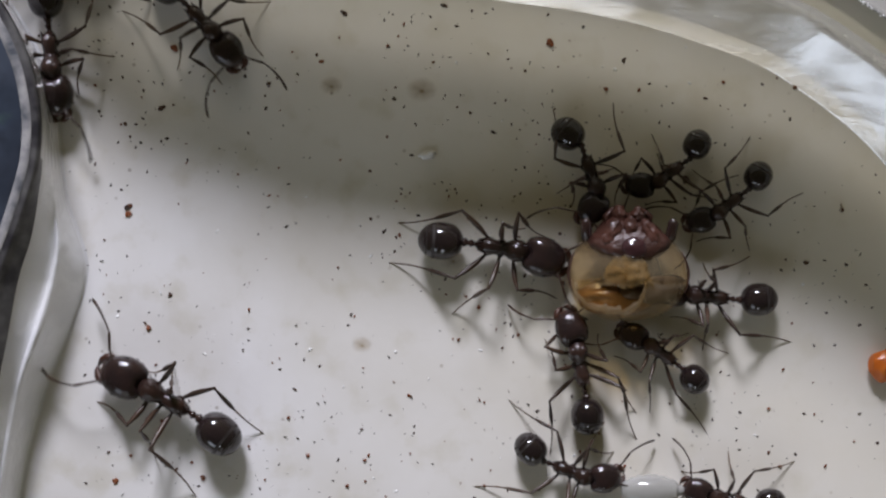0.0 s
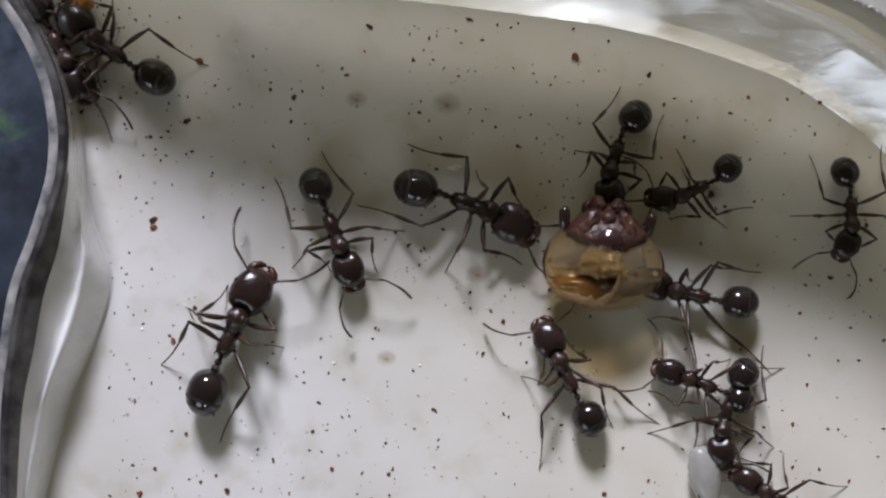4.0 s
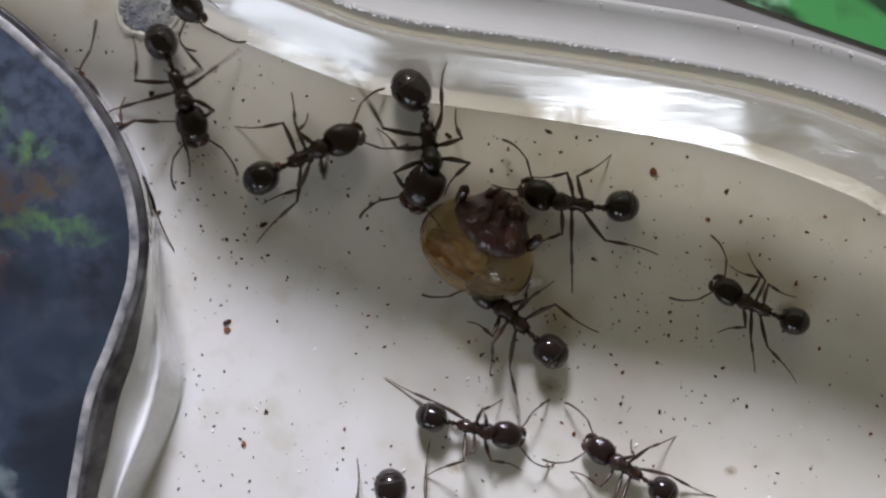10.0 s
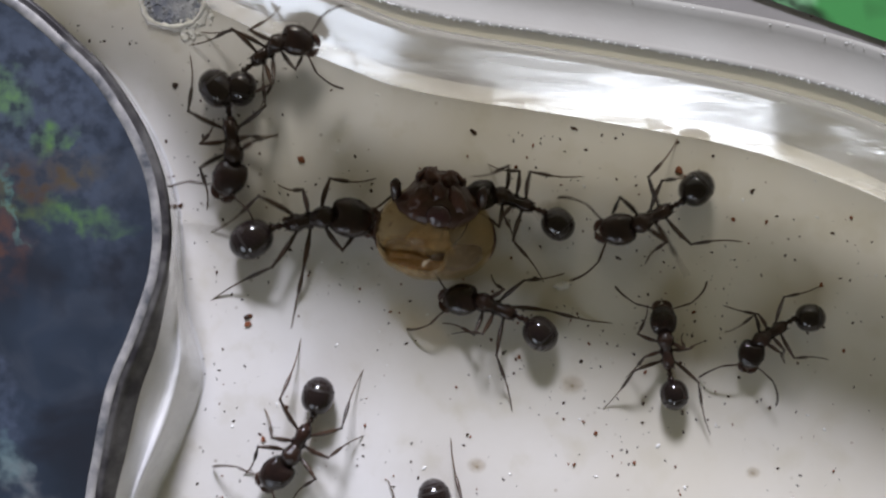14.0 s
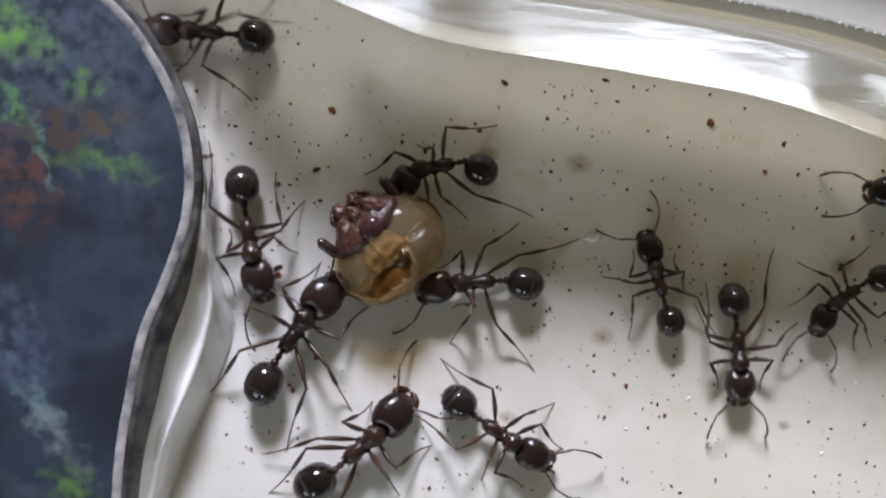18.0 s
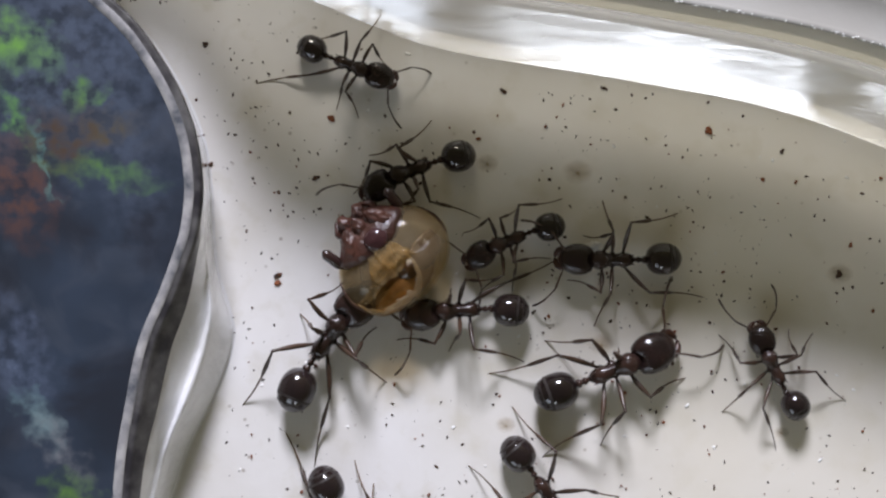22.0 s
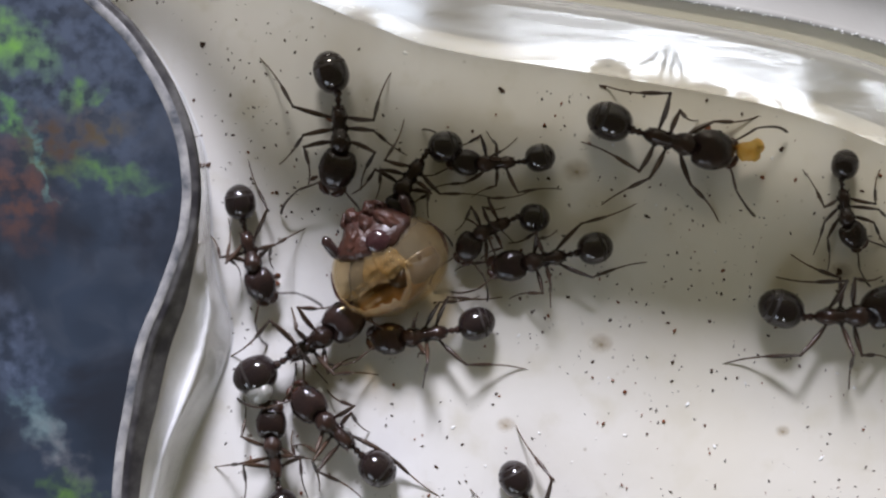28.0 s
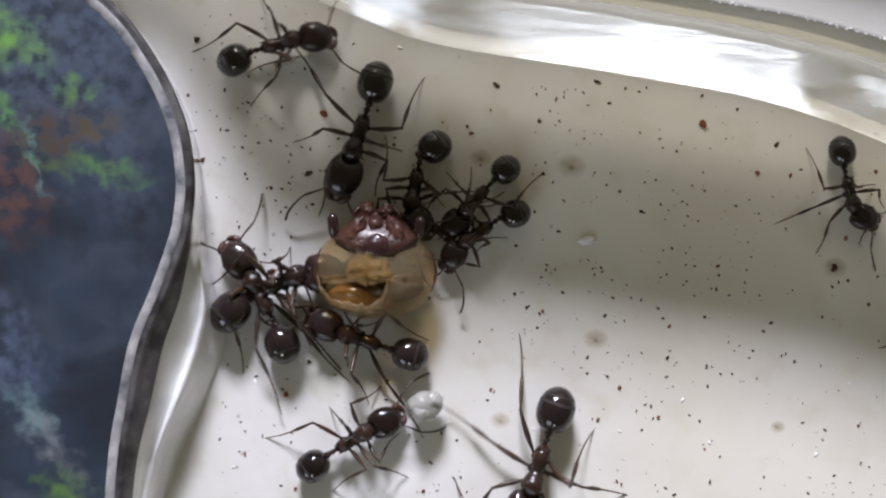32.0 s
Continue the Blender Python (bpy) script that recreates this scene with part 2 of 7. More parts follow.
PRINT = print_material("printed_blue", (0.030, 0.045, 0.074), [
    ((0.055, 0.068, 0.095), 330.0, 0.50, 0.75, (0.9, 0.2, 0)),
    ((0.016, 0.020, 0.032), 210.0, 0.50, 0.68, (0.3, 0.7, 0)),
], 0.38)
PRINT.node_tree.nodes["Principled BSDF"].inputs["Coat Weight"].default_value = 0.7
PRINT.node_tree.nodes["Principled BSDF"].inputs["Coat Roughness"].default_value = 0.36


def print_haze_patches(m, patches):
    """Soft patches of a printed picture, leaves and painted haze: x, y, half length, half width in mm, slant, colour.
    """
    n, l = m.node_tree.nodes, m.node_tree.links
    b = n["Principled BSDF"]
    last = b.inputs["Base Color"].links[0].from_socket
    co, warp, push, add = (n.new("ShaderNode" + k) for k in ("TexCoord", "TexNoise", "VectorMath", "VectorMath"))
    warp.inputs["Scale"].default_value, warp.inputs["Detail"].default_value = 900.0, 5
    push.operation, push.inputs["Scale"].default_value = "SCALE", 0.0030
    l.new(co.outputs["Object"], warp.inputs["Vector"])
    l.new(warp.outputs["Color"], push.inputs[0])
    l.new(co.outputs["Object"], add.inputs[0])
    l.new(push.outputs[0], add.inputs[1])
    tear, holes = n.new("ShaderNodeTexNoise"), n.new("ShaderNodeMapRange")
    tear.inputs["Scale"].default_value, tear.inputs["Detail"].default_value = 1100.0, 8
    holes.inputs["From Min"].default_value, holes.inputs["From Max"].default_value, holes.inputs["To Min"].default_value = 0.39, 0.61, 0.10
    l.new(co.outputs["Object"], tear.inputs["Vector"])
    l.new(tear.outputs["Fac"], holes.inputs["Value"])
    for x, y, a, c, slant, colour in patches:
        mp, ln, r, mix = (n.new("ShaderNode" + k) for k in ("Mapping", "VectorMath", "MapRange", "Mix"))
        mp.vector_type = "TEXTURE"
        mp.inputs["Location"].default_value = ((x + 1.3) * MM, (y + 1.3) * MM, 5.28 * MM)
        mp.inputs["Rotation"].default_value = (0, 0, radians(slant))
        mp.inputs["Scale"].default_value = (a * MM, c * MM, 0.1)
        ln.operation, mix.data_type = "LENGTH", "RGBA"
        torn = n.new("ShaderNodeMath")
        torn.operation = "MULTIPLY"
        l.new(holes.outputs["Result"], torn.inputs[1])
        r.inputs["From Min"].default_value, r.inputs["From Max"].default_value = 1.6, 0.1
        r.inputs["To Max"].default_value = 0.9
        l.new(add.outputs[0], mp.inputs["Vector"])
        l.new(mp.outputs["Vector"], ln.inputs[0])
        l.new(ln.outputs["Value"], r.inputs["Value"])
        l.new(r.outputs["Result"], torn.inputs[0])
        l.new(torn.outputs[0], mix.inputs["Factor"])
        l.new(last, mix.inputs["A"])
        mix.inputs["B"].default_value = (*colour, 1)
        last = mix.outputs["Result"]
    l.new(last, b.inputs["Base Color"])


print_haze_patches(PRINT, (
    # first three: reflected haze at the lid's top, painted as lighter blue
    (10.19, 21.88, 6.01, 4.30, -35, (0.075, 0.098, 0.150)),
    (11.32, 15.85, 4.30, 1.72, -60, (0.062, 0.082, 0.125)),
    (6.45, 18.74, 5.44, 4.30, 0, (0.070, 0.094, 0.135)),
    (6.46, 21.03, 2.15, 1.15, -20, (0.160, 0.360, 0.070)),
    (6.59, 17.59, 1.72, 0.46, -60, (0.120, 0.300, 0.070)),
    (8.16, 15.29, 1.37, 0.23, -75, (0.140, 0.380, 0.360)),
    (10.32, 18.29, 0.92, 0.57, 20, (0.120, 0.270, 0.060)),
    (11.18, 16.57, 1.58, 0.69, 10, (0.100, 0.075, 0.030)),
    (10.88, 14.56, 2.43, 0.57, -12, (0.100, 0.220, 0.060)),
    (6.87, 13.57, 2.15, 1.43, -70, (0.130, 0.055, 0.035)),
    (9.03, 16.15, 1.72, 1.43, 0, (0.075, 0.045, 0.025)),
    (6.54, 4.69, 2.00, 1.43, -40, (0.100, 0.130, 0.200)),
    (7.97, 1.82, 1.29, 0.63, -50, (0.160, 0.280, 0.300)),
    (8.97, 0.38, 2.00, 0.72, -55, (0.160, 0.170, 0.190)),
    (9.53, -1.77, 1.29, 0.80, -30, (0.100, 0.200, 0.050)),
    (11.90, 19.00, 0.63, 0.40, 0, (0.060, 0.075, 0.110)),
    (6.98, 6.98, 1.72, 0.57, -50, (0.070, 0.090, 0.140)),
))
SHEET = print_material("printed_green", (0.10, 0.46, 0.13), [
    ((0.30, 0.62, 0.34), 4200.0, 0.5, 0.62, (0.5, 0.0, 0)),
    ((0.010, 0.010, 0.010), 2000.0, 0.47, 0.50, (0.1, 0.0, 0)),
    ((0.55, 0.60, 0.55), 3000.0, 0.62, 0.65, (0.9, 0.4, 0)),
], 0.4)
SHELL = material("ant_shell", (0.0150, 0.0100, 0.0100), 0.18, 0, (0.0270, 0.0145, 0.0120), 900.0, 0.8, 0.30, 4200.0, coat=0.12, spread=0.35, shine=0.45)
THORAX = material("ant_thorax", (0.0235, 0.0135, 0.0112), 0.24, 0, (0.0430, 0.0220, 0.0155), 900.0, 0.8, 0.45, 3600.0, coat=0.08, spread=0.4, shine=0.45)
GLOSS = material("ant_gaster", (0.0130, 0.0090, 0.0095), 0.12, 0, (0.0230, 0.0140, 0.0120), 600.0, 0.7, 0.05, 6000.0, coat=0.3, spread=0.3, shine=0.5)
LEG = material("ant_leg", (0.033, 0.0205, 0.0145), 0.36, 0, (0.066, 0.037, 0.022), 900.0, 0.8, 0.15, 8000.0, spread=0.35)
FOOT = material("ant_foot", (0.10, 0.055, 0.024), 0.5, 0, (0.06, 0.032, 0.016), 1500.0, 0.8, 0.1, 8000.0, spread=0.3)
BAND = material("ant_membrane", (0.050, 0.043, 0.040), 0.55, 0, (0.016, 0.012, 0.010), 1200.0, 1.0, shine=0.25)
JAW = material("ant_jaw", (0.036, 0.013, 0.008), 0.30, 0, (0.075, 0.026, 0.012), 1800.0, 0.8, 0.1, 7000.0)
EYE = material("ant_eye", (0.006, 0.006, 0.006), 0.2)
AMBER = material("prey_shell", (0.45, 0.39, 0.28), 0.16, 0, (0.31, 0.21, 0.11), 330.0, 1.0, 0.3, 800.0, coat=0.7, depth=0.0002)


def seen_through(m, tint, share):
    """Lets a share of the light straight through, tinted."""
    n, l = m.node_tree.nodes, m.node_tree.links
    clear, mix = n.new("ShaderNodeBsdfTransparent"), n.new("ShaderNodeMixShader")
    clear.inputs[0].default_value, mix.inputs[0].default_value = (*tint, 1), share
    l.new(n["Principled BSDF"].outputs[0], mix.inputs[1])
    l.new(clear.outputs[0], mix.inputs[2])
    l.new(mix.outputs[0], n["Material Output"].inputs["Surface"])


seen_through(AMBER, (0.965, 0.905, 0.78), 0.84)
INNER = material("prey_inside", (0.29, 0.155, 0.055), 0.2, 0, (0.12, 0.055, 0.022), 420.0, 0.9, 0.4, 1800.0, coat=0.5)
FLESH = material("prey_flesh", (0.42, 0.28, 0.13), 0.05, 0, (0.56, 0.47, 0.32), 700.0, 0.9, 0.7, 1300.0, coat=1.0, depth=0.0003)
seen_through(FLESH, (0.98, 0.91, 0.74), 0.86)
TORN = material("prey_torn_edge", (0.62, 0.52, 0.38), 0.2, 0, (0.42, 0.28, 0.13), 900.0, 0.9, 0.3, 1500.0, coat=0.6)
seen_through(TORN, (0.97, 0.92, 0.80), 0.76)
GUT = material("prey_gut", (0.075, 0.038, 0.016), 0.3, 0, (0.035, 0.018, 0.009), 500.0, 0.8, 0.4, 1800.0, coat=0.3)
MOUTH = material("prey_mouthparts", (0.088, 0.034, 0.023), 0.38, 0, (0.036, 0.015, 0.012), 700.0, 1.0, 0.8, 1900.0, coat=0.10, spread=0.2, depth=0.0002)
LIP = material("prey_lip", (0.066, 0.024, 0.026), 0.2, 0, (0.036, 0.016, 0.018), 700.0, 0.9, 0.3, 1300.0, coat=0.2)
DARKROD = material("prey_stub", (0.030, 0.016, 0.015), 0.25, 0, (0.055, 0.026, 0.020), 900.0, 0.7, coat=0.3)
LARVA = material("larva_skin", (0.68, 0.675, 0.64), 0.18, 0, (0.56, 0.55, 0.50), 500.0, 0.6, 0.08, 2500.0, coat=0.5, transmission=0.5)
ORANGE = material("orange_food", (0.44, 0.20, 0.045), 0.35, 0, (0.30, 0.11, 0.02), 1200.0, 0.8, 0.4, 4000.0, subsurface=0.2)
SEED = material("seed_skin", (0.58, 0.15, 0.018), 0.3, 0, (0.42, 0.09, 0.012), 1200.0, 0.8, 0.3, 4000.0, subsurface=0.2)
YELLOW = material("yellow_food", (0.78, 0.47, 0.10), 0.35, 0, (0.62, 0.30, 0.05), 1200.0, 0.8, 0.4, 4000.0, subsurface=0.2)
CRUMB = material("crumb", (0.085, 0.036, 0.018), 0.7, 0, (0.035, 0.016, 0.010), 1600.0, 0.9, 0.6, 6000.0, spread=0.5)
RUST = material("rusty_crumb", (0.22, 0.07, 0.025), 0.7, 0, (0.11, 0.035, 0.015), 1600.0, 0.9, 0.6, 6000.0, spread=0.4)
FLAKE = material("white_flake", (0.95, 0.95, 0.94), 0.25, 0, (0.72, 0.72, 0.71), 1600.0, 0.7, 0.5, 5000.0, coat=0.6)
GRAIN = material("blue_grey_grain", (0.26, 0.29, 0.40), 0.3, 0, (0.62, 0.64, 0.70), 1500.0, 0.9, 0.8, 2600.0, coat=0.4)
STAIN = material("dried_stain", (0.36, 0.25, 0.115), 0.6, 0, (0.50, 0.40, 0.24), 900.0, 0.9, 0.2, 4000.0)


# ---- mesh helpers; all shapes are written in millimetres ----
def part(name, bm, mat, parent=None, label="", smooth=True):
    bmesh.ops.recalc_face_normals(bm, faces=bm.faces)
    me = bpy.data.meshes.new(name)
    bm.to_mesh(me)
    bm.free()
    me.transform(Matrix.Scale(MM, 4))
    for p in me.polygons:
        p.use_smooth = smooth
    me.materials.append(mat)
    ob = new(name, me)
    ob.parent = parent
    if label:
        ob["label"] = label
    return ob


def base(name, x=0.0, y=0.0, z=0.0):
    ob = new(name)
    ob.empty_display_size = 0.001
    ob.location = (x * MM, y * MM, z * MM)
    return ob


def ellipsoid(bm, centre, radii, u=16, v=10, power=1.0, rough=0.0, seed=0.0, turn=None):
    start = len(bm.verts)
    made = bmesh.ops.create_uvsphere(bm, u_segments=u, v_segments=v, radius=1.0)["verts"]
    for w in made:
        c = w.co.copy()
        if power != 1.0:
            c = Vector([math.copysign(abs(k) ** power, k) for k in c])
        if rough:
            c *= 1 + rough * noise.noise(c * 2.3 + Vector((seed, seed * 0.7, 3.1)))
        c = Vector((c.x * radii[0], c.y * radii[1], c.z * radii[2]))
        if turn:
            c = turn @ c
        w.co = c + Vector(centre)
    return made


def tube(bm, points, radii, sides=7, closed=True):
    """A tapered tube along points."""
    rings = []
    pts = [Vector(p) for p in points]
    for i, p in enumerate(pts):
        d = (pts[min(i + 1, len(pts) - 1)] - pts[max(i - 1, 0)]).normalized()
        side = d.cross(Vector((0, 0, 1)))
        side = side.normalized() if side.length > 1e-4 else Vector((1, 0, 0))
        up = side.cross(d)
        rings.append([bm.verts.new(p + radii[i] * (math.cos(a) * side + math.sin(a) * up))
                      for a in (2 * math.pi * k / sides for k in range(sides))])
    for a, b in zip(rings, rings[1:]):
        for k in range(sides):
            bm.faces.new((a[k], a[(k + 1) % sides], b[(k + 1) % sides], b[k]))
    if closed:
        for r in (rings[0], rings[-1]):
            bm.faces.new(r)


def lathe_x(bm, profile, sides=20, flat=1.0):
    """A body turned round the x axis. profile: x, half width, z of the axis."""
    rings = []
    for x, r, z in profile:
        rings.append([bm.verts.new((x, r * math.cos(a), z + r * flat * math.sin(a))) for a in (2 * math.pi * k / sides for k in range(sides))])
    for a, b in zip(rings, rings[1:]):
        for k in range(sides):
            bm.faces.new((a[k], a[(k + 1) % sides], b[(k + 1) % sides], b[k]))
    for r in (rings[0], rings[-1]):
        bm.faces.new(r)


def spline(points, steps=10, closed=False):
    """Catmull-Rom through plan points."""
    out, n = [], len(points)
    P = [Vector((p[0], p[1])) for p in points]
    for i in range(n if closed else n - 1):
        if closed:
            a, b, c, d = (P[(i + k) % n] for k in (-1, 0, 1, 2))
        else:
            a, b, c, d = P[max(i - 1, 0)], P[i], P[i + 1], P[min(i + 2, n - 1)]
        for s in range(steps):
            t = s / steps
            out.append(0.5 * (2 * b + (c - a) * t + (2 * a - 5 * b + 4 * c - d) * t * t + (3 * b - a - 3 * c + d) * t ** 3))
    if not closed:
        out.append(P[-1])
    return out


def outward(curve, d):
    """A closed curve moved outward by d."""
    n, out = len(curve), []
    area = sum(curve[i].x * curve[(i + 1) % n].y - curve[(i + 1) % n].x * curve[i].y for i in range(n))
    s = 1 if area > 0 else -1
    for i in range(n):
        t = (curve[(i + 1) % n] - curve[i - 1]).normalized()
        out.append(curve[i] + Vector((t.y, -t.x)) * d * s)
    return out


def loft(bm, rings):
    """Closed rings of 3D points joined by faces."""
    made = [[bm.verts.new(p) for p in r] for r in rings]
    n = len(made[0])
    for a, b in zip(made, made[1:]):
        for k in range(n):
            bm.faces.new((a[k], a[(k + 1) % n], b[(k + 1) % n], b[k]))
    return made


def at_height(curve, z):
    return [(p.x, p.y, z) for p in curve]


# ---- setting ----
bm = bmesh.new()
bmesh.ops.create_grid(bm, x_segments=4, y_segments=4, size=700)
table = part("table", bm, TABLE)
table.location.z = -2.6 * MM
tagged(table, "plain grey table top under the tray", "table", kind="structure")
bm = bmesh.new()
bmesh.ops.create_grid(bm, x_segments=2, y_segments=2, size=1)
sheet = part("printed_sheet", bm, SHEET, smooth=False)
sheet.location, sheet.scale, sheet.rotation_euler = (36 * MM, 27.5 * MM, -2.38 * MM), (26, 16, 1), (0, 0, radians(-20))
tagged(sheet, "green and black printed paper lying under the tray", "paper")

OUTLINE = spline([(-11.6, 15.9), (-3.7, 12.4), (0.8, 10.9), (9.8, 9.4), (17.5, 7.9), (23, 6.1), (27.3, 3.9), (32.5, -1.0), (36.5, -9),
                  (38, -25), (31, -44), (6, -52), (-30, -51), (-47, -32), (-48, 0), (-39, 15), (-27, 20.5), (-18, 19.2)], 10, True)
bm = bmesh.new()
rings = loft(bm, [at_height(outward(OUTLINE, d), z) for d, z in ((0.9, 0.02), (0.9, -1.4))])
bm.faces.new(rings[0])
bm.faces.new(list(reversed(rings[1])))
floor = part("floor", bm, FLOOR, smooth=False)
tagged(floor, "matt white plastic bottom of the ant tray, stained and specked", "tray floor", kind="structure")

# inner face, rim, flange and outer skirt of the tray's wall
INSIDE = ((-0.03, 0.0), (0.03, 0.03), (0.10, 0.085), (0.25, 0.20), (0.60, 0.465), (1.00, 0.765), (1.40, 1.06), (1.80, 1.35), (2.20, 1.63), (2.55, 1.88), (2.80, 2.08), (2.92, 2.35), (2.91, 3.0),
          (2.83, 4.2), (2.72, 5.6), (2.58, 7.2), (2.44, 9.0), (2.40, 9.7), (2.43, 10.0), (2.48, 10.05))
OUTSIDE = ((2.72, 9.92), (2.86, 9.7), (4.45, 9.5), (4.75, 9.65), (5.0, 9.5), (5.1, 9.1), (5.05, 8.5), (4.8, 8.5), (4.8, 9.1), (4.45, 9.2), (2.82, 9.2), (2.78, 8.5), (2.92, 6.5), (3.12, 4.4), (3.22, 3.2),
           (3.2, 2.5), (2.9, 2.0), (2.2, 1.4), (1.6, 0.95), (1.2, 0.5), (1.0, 0.2), (0.95, -2.35), (0.6, -2.35), (0.6, -0.4))


def rise(x, z):
    """The rim climbs to the far side; near the pot, unseen, it is lowered to shorten its shadow."""
    f = min(max((x + 16.0) / 7.0, 0.0), 1.0)
    low = 0.50 + 0.50 * f * f * (3 - 2 * f)
    steep = min(max((x - 19.5) / 2.5, 0.0), 1.0) * 0.34 * min(z, 2.1) * max(0.0, 1 - z / 9)
    return (z if z < 2.5 else 2.5 + (z - 2.5) * 1.08 * low) + steep


def wall_ring(d, z):
    return [(p.x, p.y, rise(p.x, z)) for p in outward(OUTLINE, d)]


bm = bmesh.new()
loft(bm, [wall_ring(d, z) for d, z in INSIDE + OUTSIDE])
skin = len(OUTLINE) * (len(INSIDE) + 9)
# upper faces are made denser to shade the floor; near the pot kept clear
for k, f in enumerate(bm.faces):
    f.material_index = 1 if k >= skin else (2 if f.calc_center_median().x > -5.5 else 0) if k >= len(OUTLINE) * (len(INSIDE) - 2) else 3 if k >= len(OUTLINE) * 13 and f.calc_center_median().x > -5.5 else 0
tray_wall = part("tray_wall", bm, WALL)
tray_wall.data.materials.append(FILM)
tray_wall.data.materials.append(FLANGE)
tray_wall.data.materials.append(FROSTED)
tagged(tray_wall, "curved milky plastic wall of the ant tray with a flanged rim", "tray wall", kind="structure")

# small white beads, painted glints along the rim, and scratches on the wall
random.seed(4)
RIMLINE = outward(OUTLINE, 2.48)
bm = bmesh.new()
for line, top, count in ((RIMLINE, 10.05, 380), (outward(OUTLINE, 4.75), 9.63, 60)):
    for i in range(count):
        k = random.uniform(165, 248) % len(line)
        p = line[int(k)].lerp(line[(int(k) + 1) % len(line)], k % 1)
        r = 0.03 + 0.09 * random.random() ** 2
        ellipsoid(bm, (p.x + random.gauss(0, 0.05), p.y + random.gauss(0, 0.05), rise(p.x, top)), (r, random.uniform(0.03, 0.05), 0.05), 6, 4)
beads = part("rim_beads", bm, FLAKE)
tagged(beads, "tiny white beads standing in for glints along the tray rim", "burrs", kind="stuff")

# ---- the lidded pot with the printed top ----
LID = spline([(-16.42, 12.93), (-13.95, 9.85), (-12.52, 6.77), (-12.03, 3.90), (-12.16, 1.64), (-12.58, 0.00), (-13.42, -2.26), (-14.44, -4.72), (-15.08, -7.80),
              (-15.62, -11.29), (-16.05, -18.47), (-17.44, -30.78), (-28.73, -38.99), (-41.04, -30.78), (-44.12, -10.26), (-41.04, 8.21), (-30.78, 15.90), (-21.55, 16.42)], 10, True)
FOOT_LINE = spline([(-16.4, 12.4), (-14.1, 9.3), (-12.75, 6.2), (-12.35, 3.5), (-12.25, 1.4), (-12.0, -0.9), (-11.25, -3.5), (-11.3, -5.2), (-12.2, -7.6),
                    (-13.95, -11.4), (-15.6, -18), (-16.6, -30), (-28, -37.6), (-39.6, -29.6), (-42.6, -10), (-39.6, 7.6), (-30, 15.1), (-21.3, 15.6)], 10, True)
pot = base("printed_pot", -28, -10, 0)
tagged(pot, "glossy clear plastic pot with a dark blue printed lid", "pot")


def about_pot(ring):
    return [(x + 28, y + 10, z) for x, y, z in ring]


def blend(a, b, f):
    return [p.lerp(q, f) for p, q in zip(a, b)]


SIDE = ((0.02, 4.0), (0.10, 3.75), (0.20, 3.45), (0.30, 3.0), (0.40, 2.6), (0.48, 2.3), (0.54, 2.1), (0.60, 2.0), (0.64, 1.96), (0.68, 1.90), (0.72, 1.76), (0.76, 1.55), (0.80, 1.30), (0.85, 1.0), (0.90, 0.74), (0.95, 0.48), (0.985, 0.3), (1.0, 0.06))


def swell(p, f):
    """A rounded ridge along the lower half of the clear side."""
    if not -20 < p.y < -1.0 or p.x < -20:
        return 0.0
    ends = min(1.0, (p.y + 20) / 4, (-1.0 - p.y) / 2)
    return 0.55 * ends * math.exp(-((f - 0.66 + 0.012 * (-p.y - 4)) / 0.09) ** 2) * (1 + 0.25 * math.cos(2 * math.pi * (p.y + 8.2) / 7))


bm = bmesh.new()
loft(bm, [about_pot([(p.x, p.y, z + swell(p, f)) for p in blend(LID, FOOT_LINE, f)]) for f, z in SIDE] + [about_pot(at_height(outward(FOOT_LINE, 0.14), 0.03))])
part("side", bm, CLEAR, pot, "clear glossy sloping side")
bm = bmesh.new()
loft(bm, [about_pot(r) for r in (at_height(outward(LID, -0.93), 4.46), at_height(outward(LID, -0.84), 4.53), at_height(outward(LID, -0.66), 4.57), at_height(outward(LID, -0.50), 4.55), at_height(outward(LID, -0.43), 4.49))])
part("lid_edge", bm, RIM, pot, "pale moulded lid edge")
bm = bmesh.new()
loft(bm, [about_pot(r) for r in (at_height(outward(LID, -0.44), 4.485), at_height(outward(LID, -0.33), 4.44), at_height(outward(LID, -0.20), 4.48), at_height(outward(LID, -0.08), 4.42), at_height(outward(LID, 0.0), 4.2),
                                 at_height(blend(LID, FOOT_LINE, 0.10), 4.0), at_height(blend(LID, FOOT_LINE, 0.21), 3.62))])
part("seam", bm, GASKET, pot, "dark sealing seam")
bm = bmesh.new()
bm.faces.new([bm.verts.new(p) for p in about_pot(at_height(outward(LID, -0.92), 4.48))])
part("printed_panel", bm, PRINT, pot, "dark blue printed panel with green and brown leaves", smooth=False)

# ---- ants ----
PROTO = {}
# hip, resting foot, length of the thigh, length from knee to claw, and the way in which the knee points, for the left side
LEGS = (((0.85, 0.36, 1.02), (3.10, 1.75), 2.05, 2.95, (-0.30, 0.90, 0.70)),
        ((0.10, 0.38, 0.98), (0.65, 3.75), 2.50, 3.60, (0.05, 0.55, 0.85)),
        ((-0.62, 0.36, 1.00), (-5.10, 3.05), 2.70, 4.45, (0.30, 0.60, 0.80)))


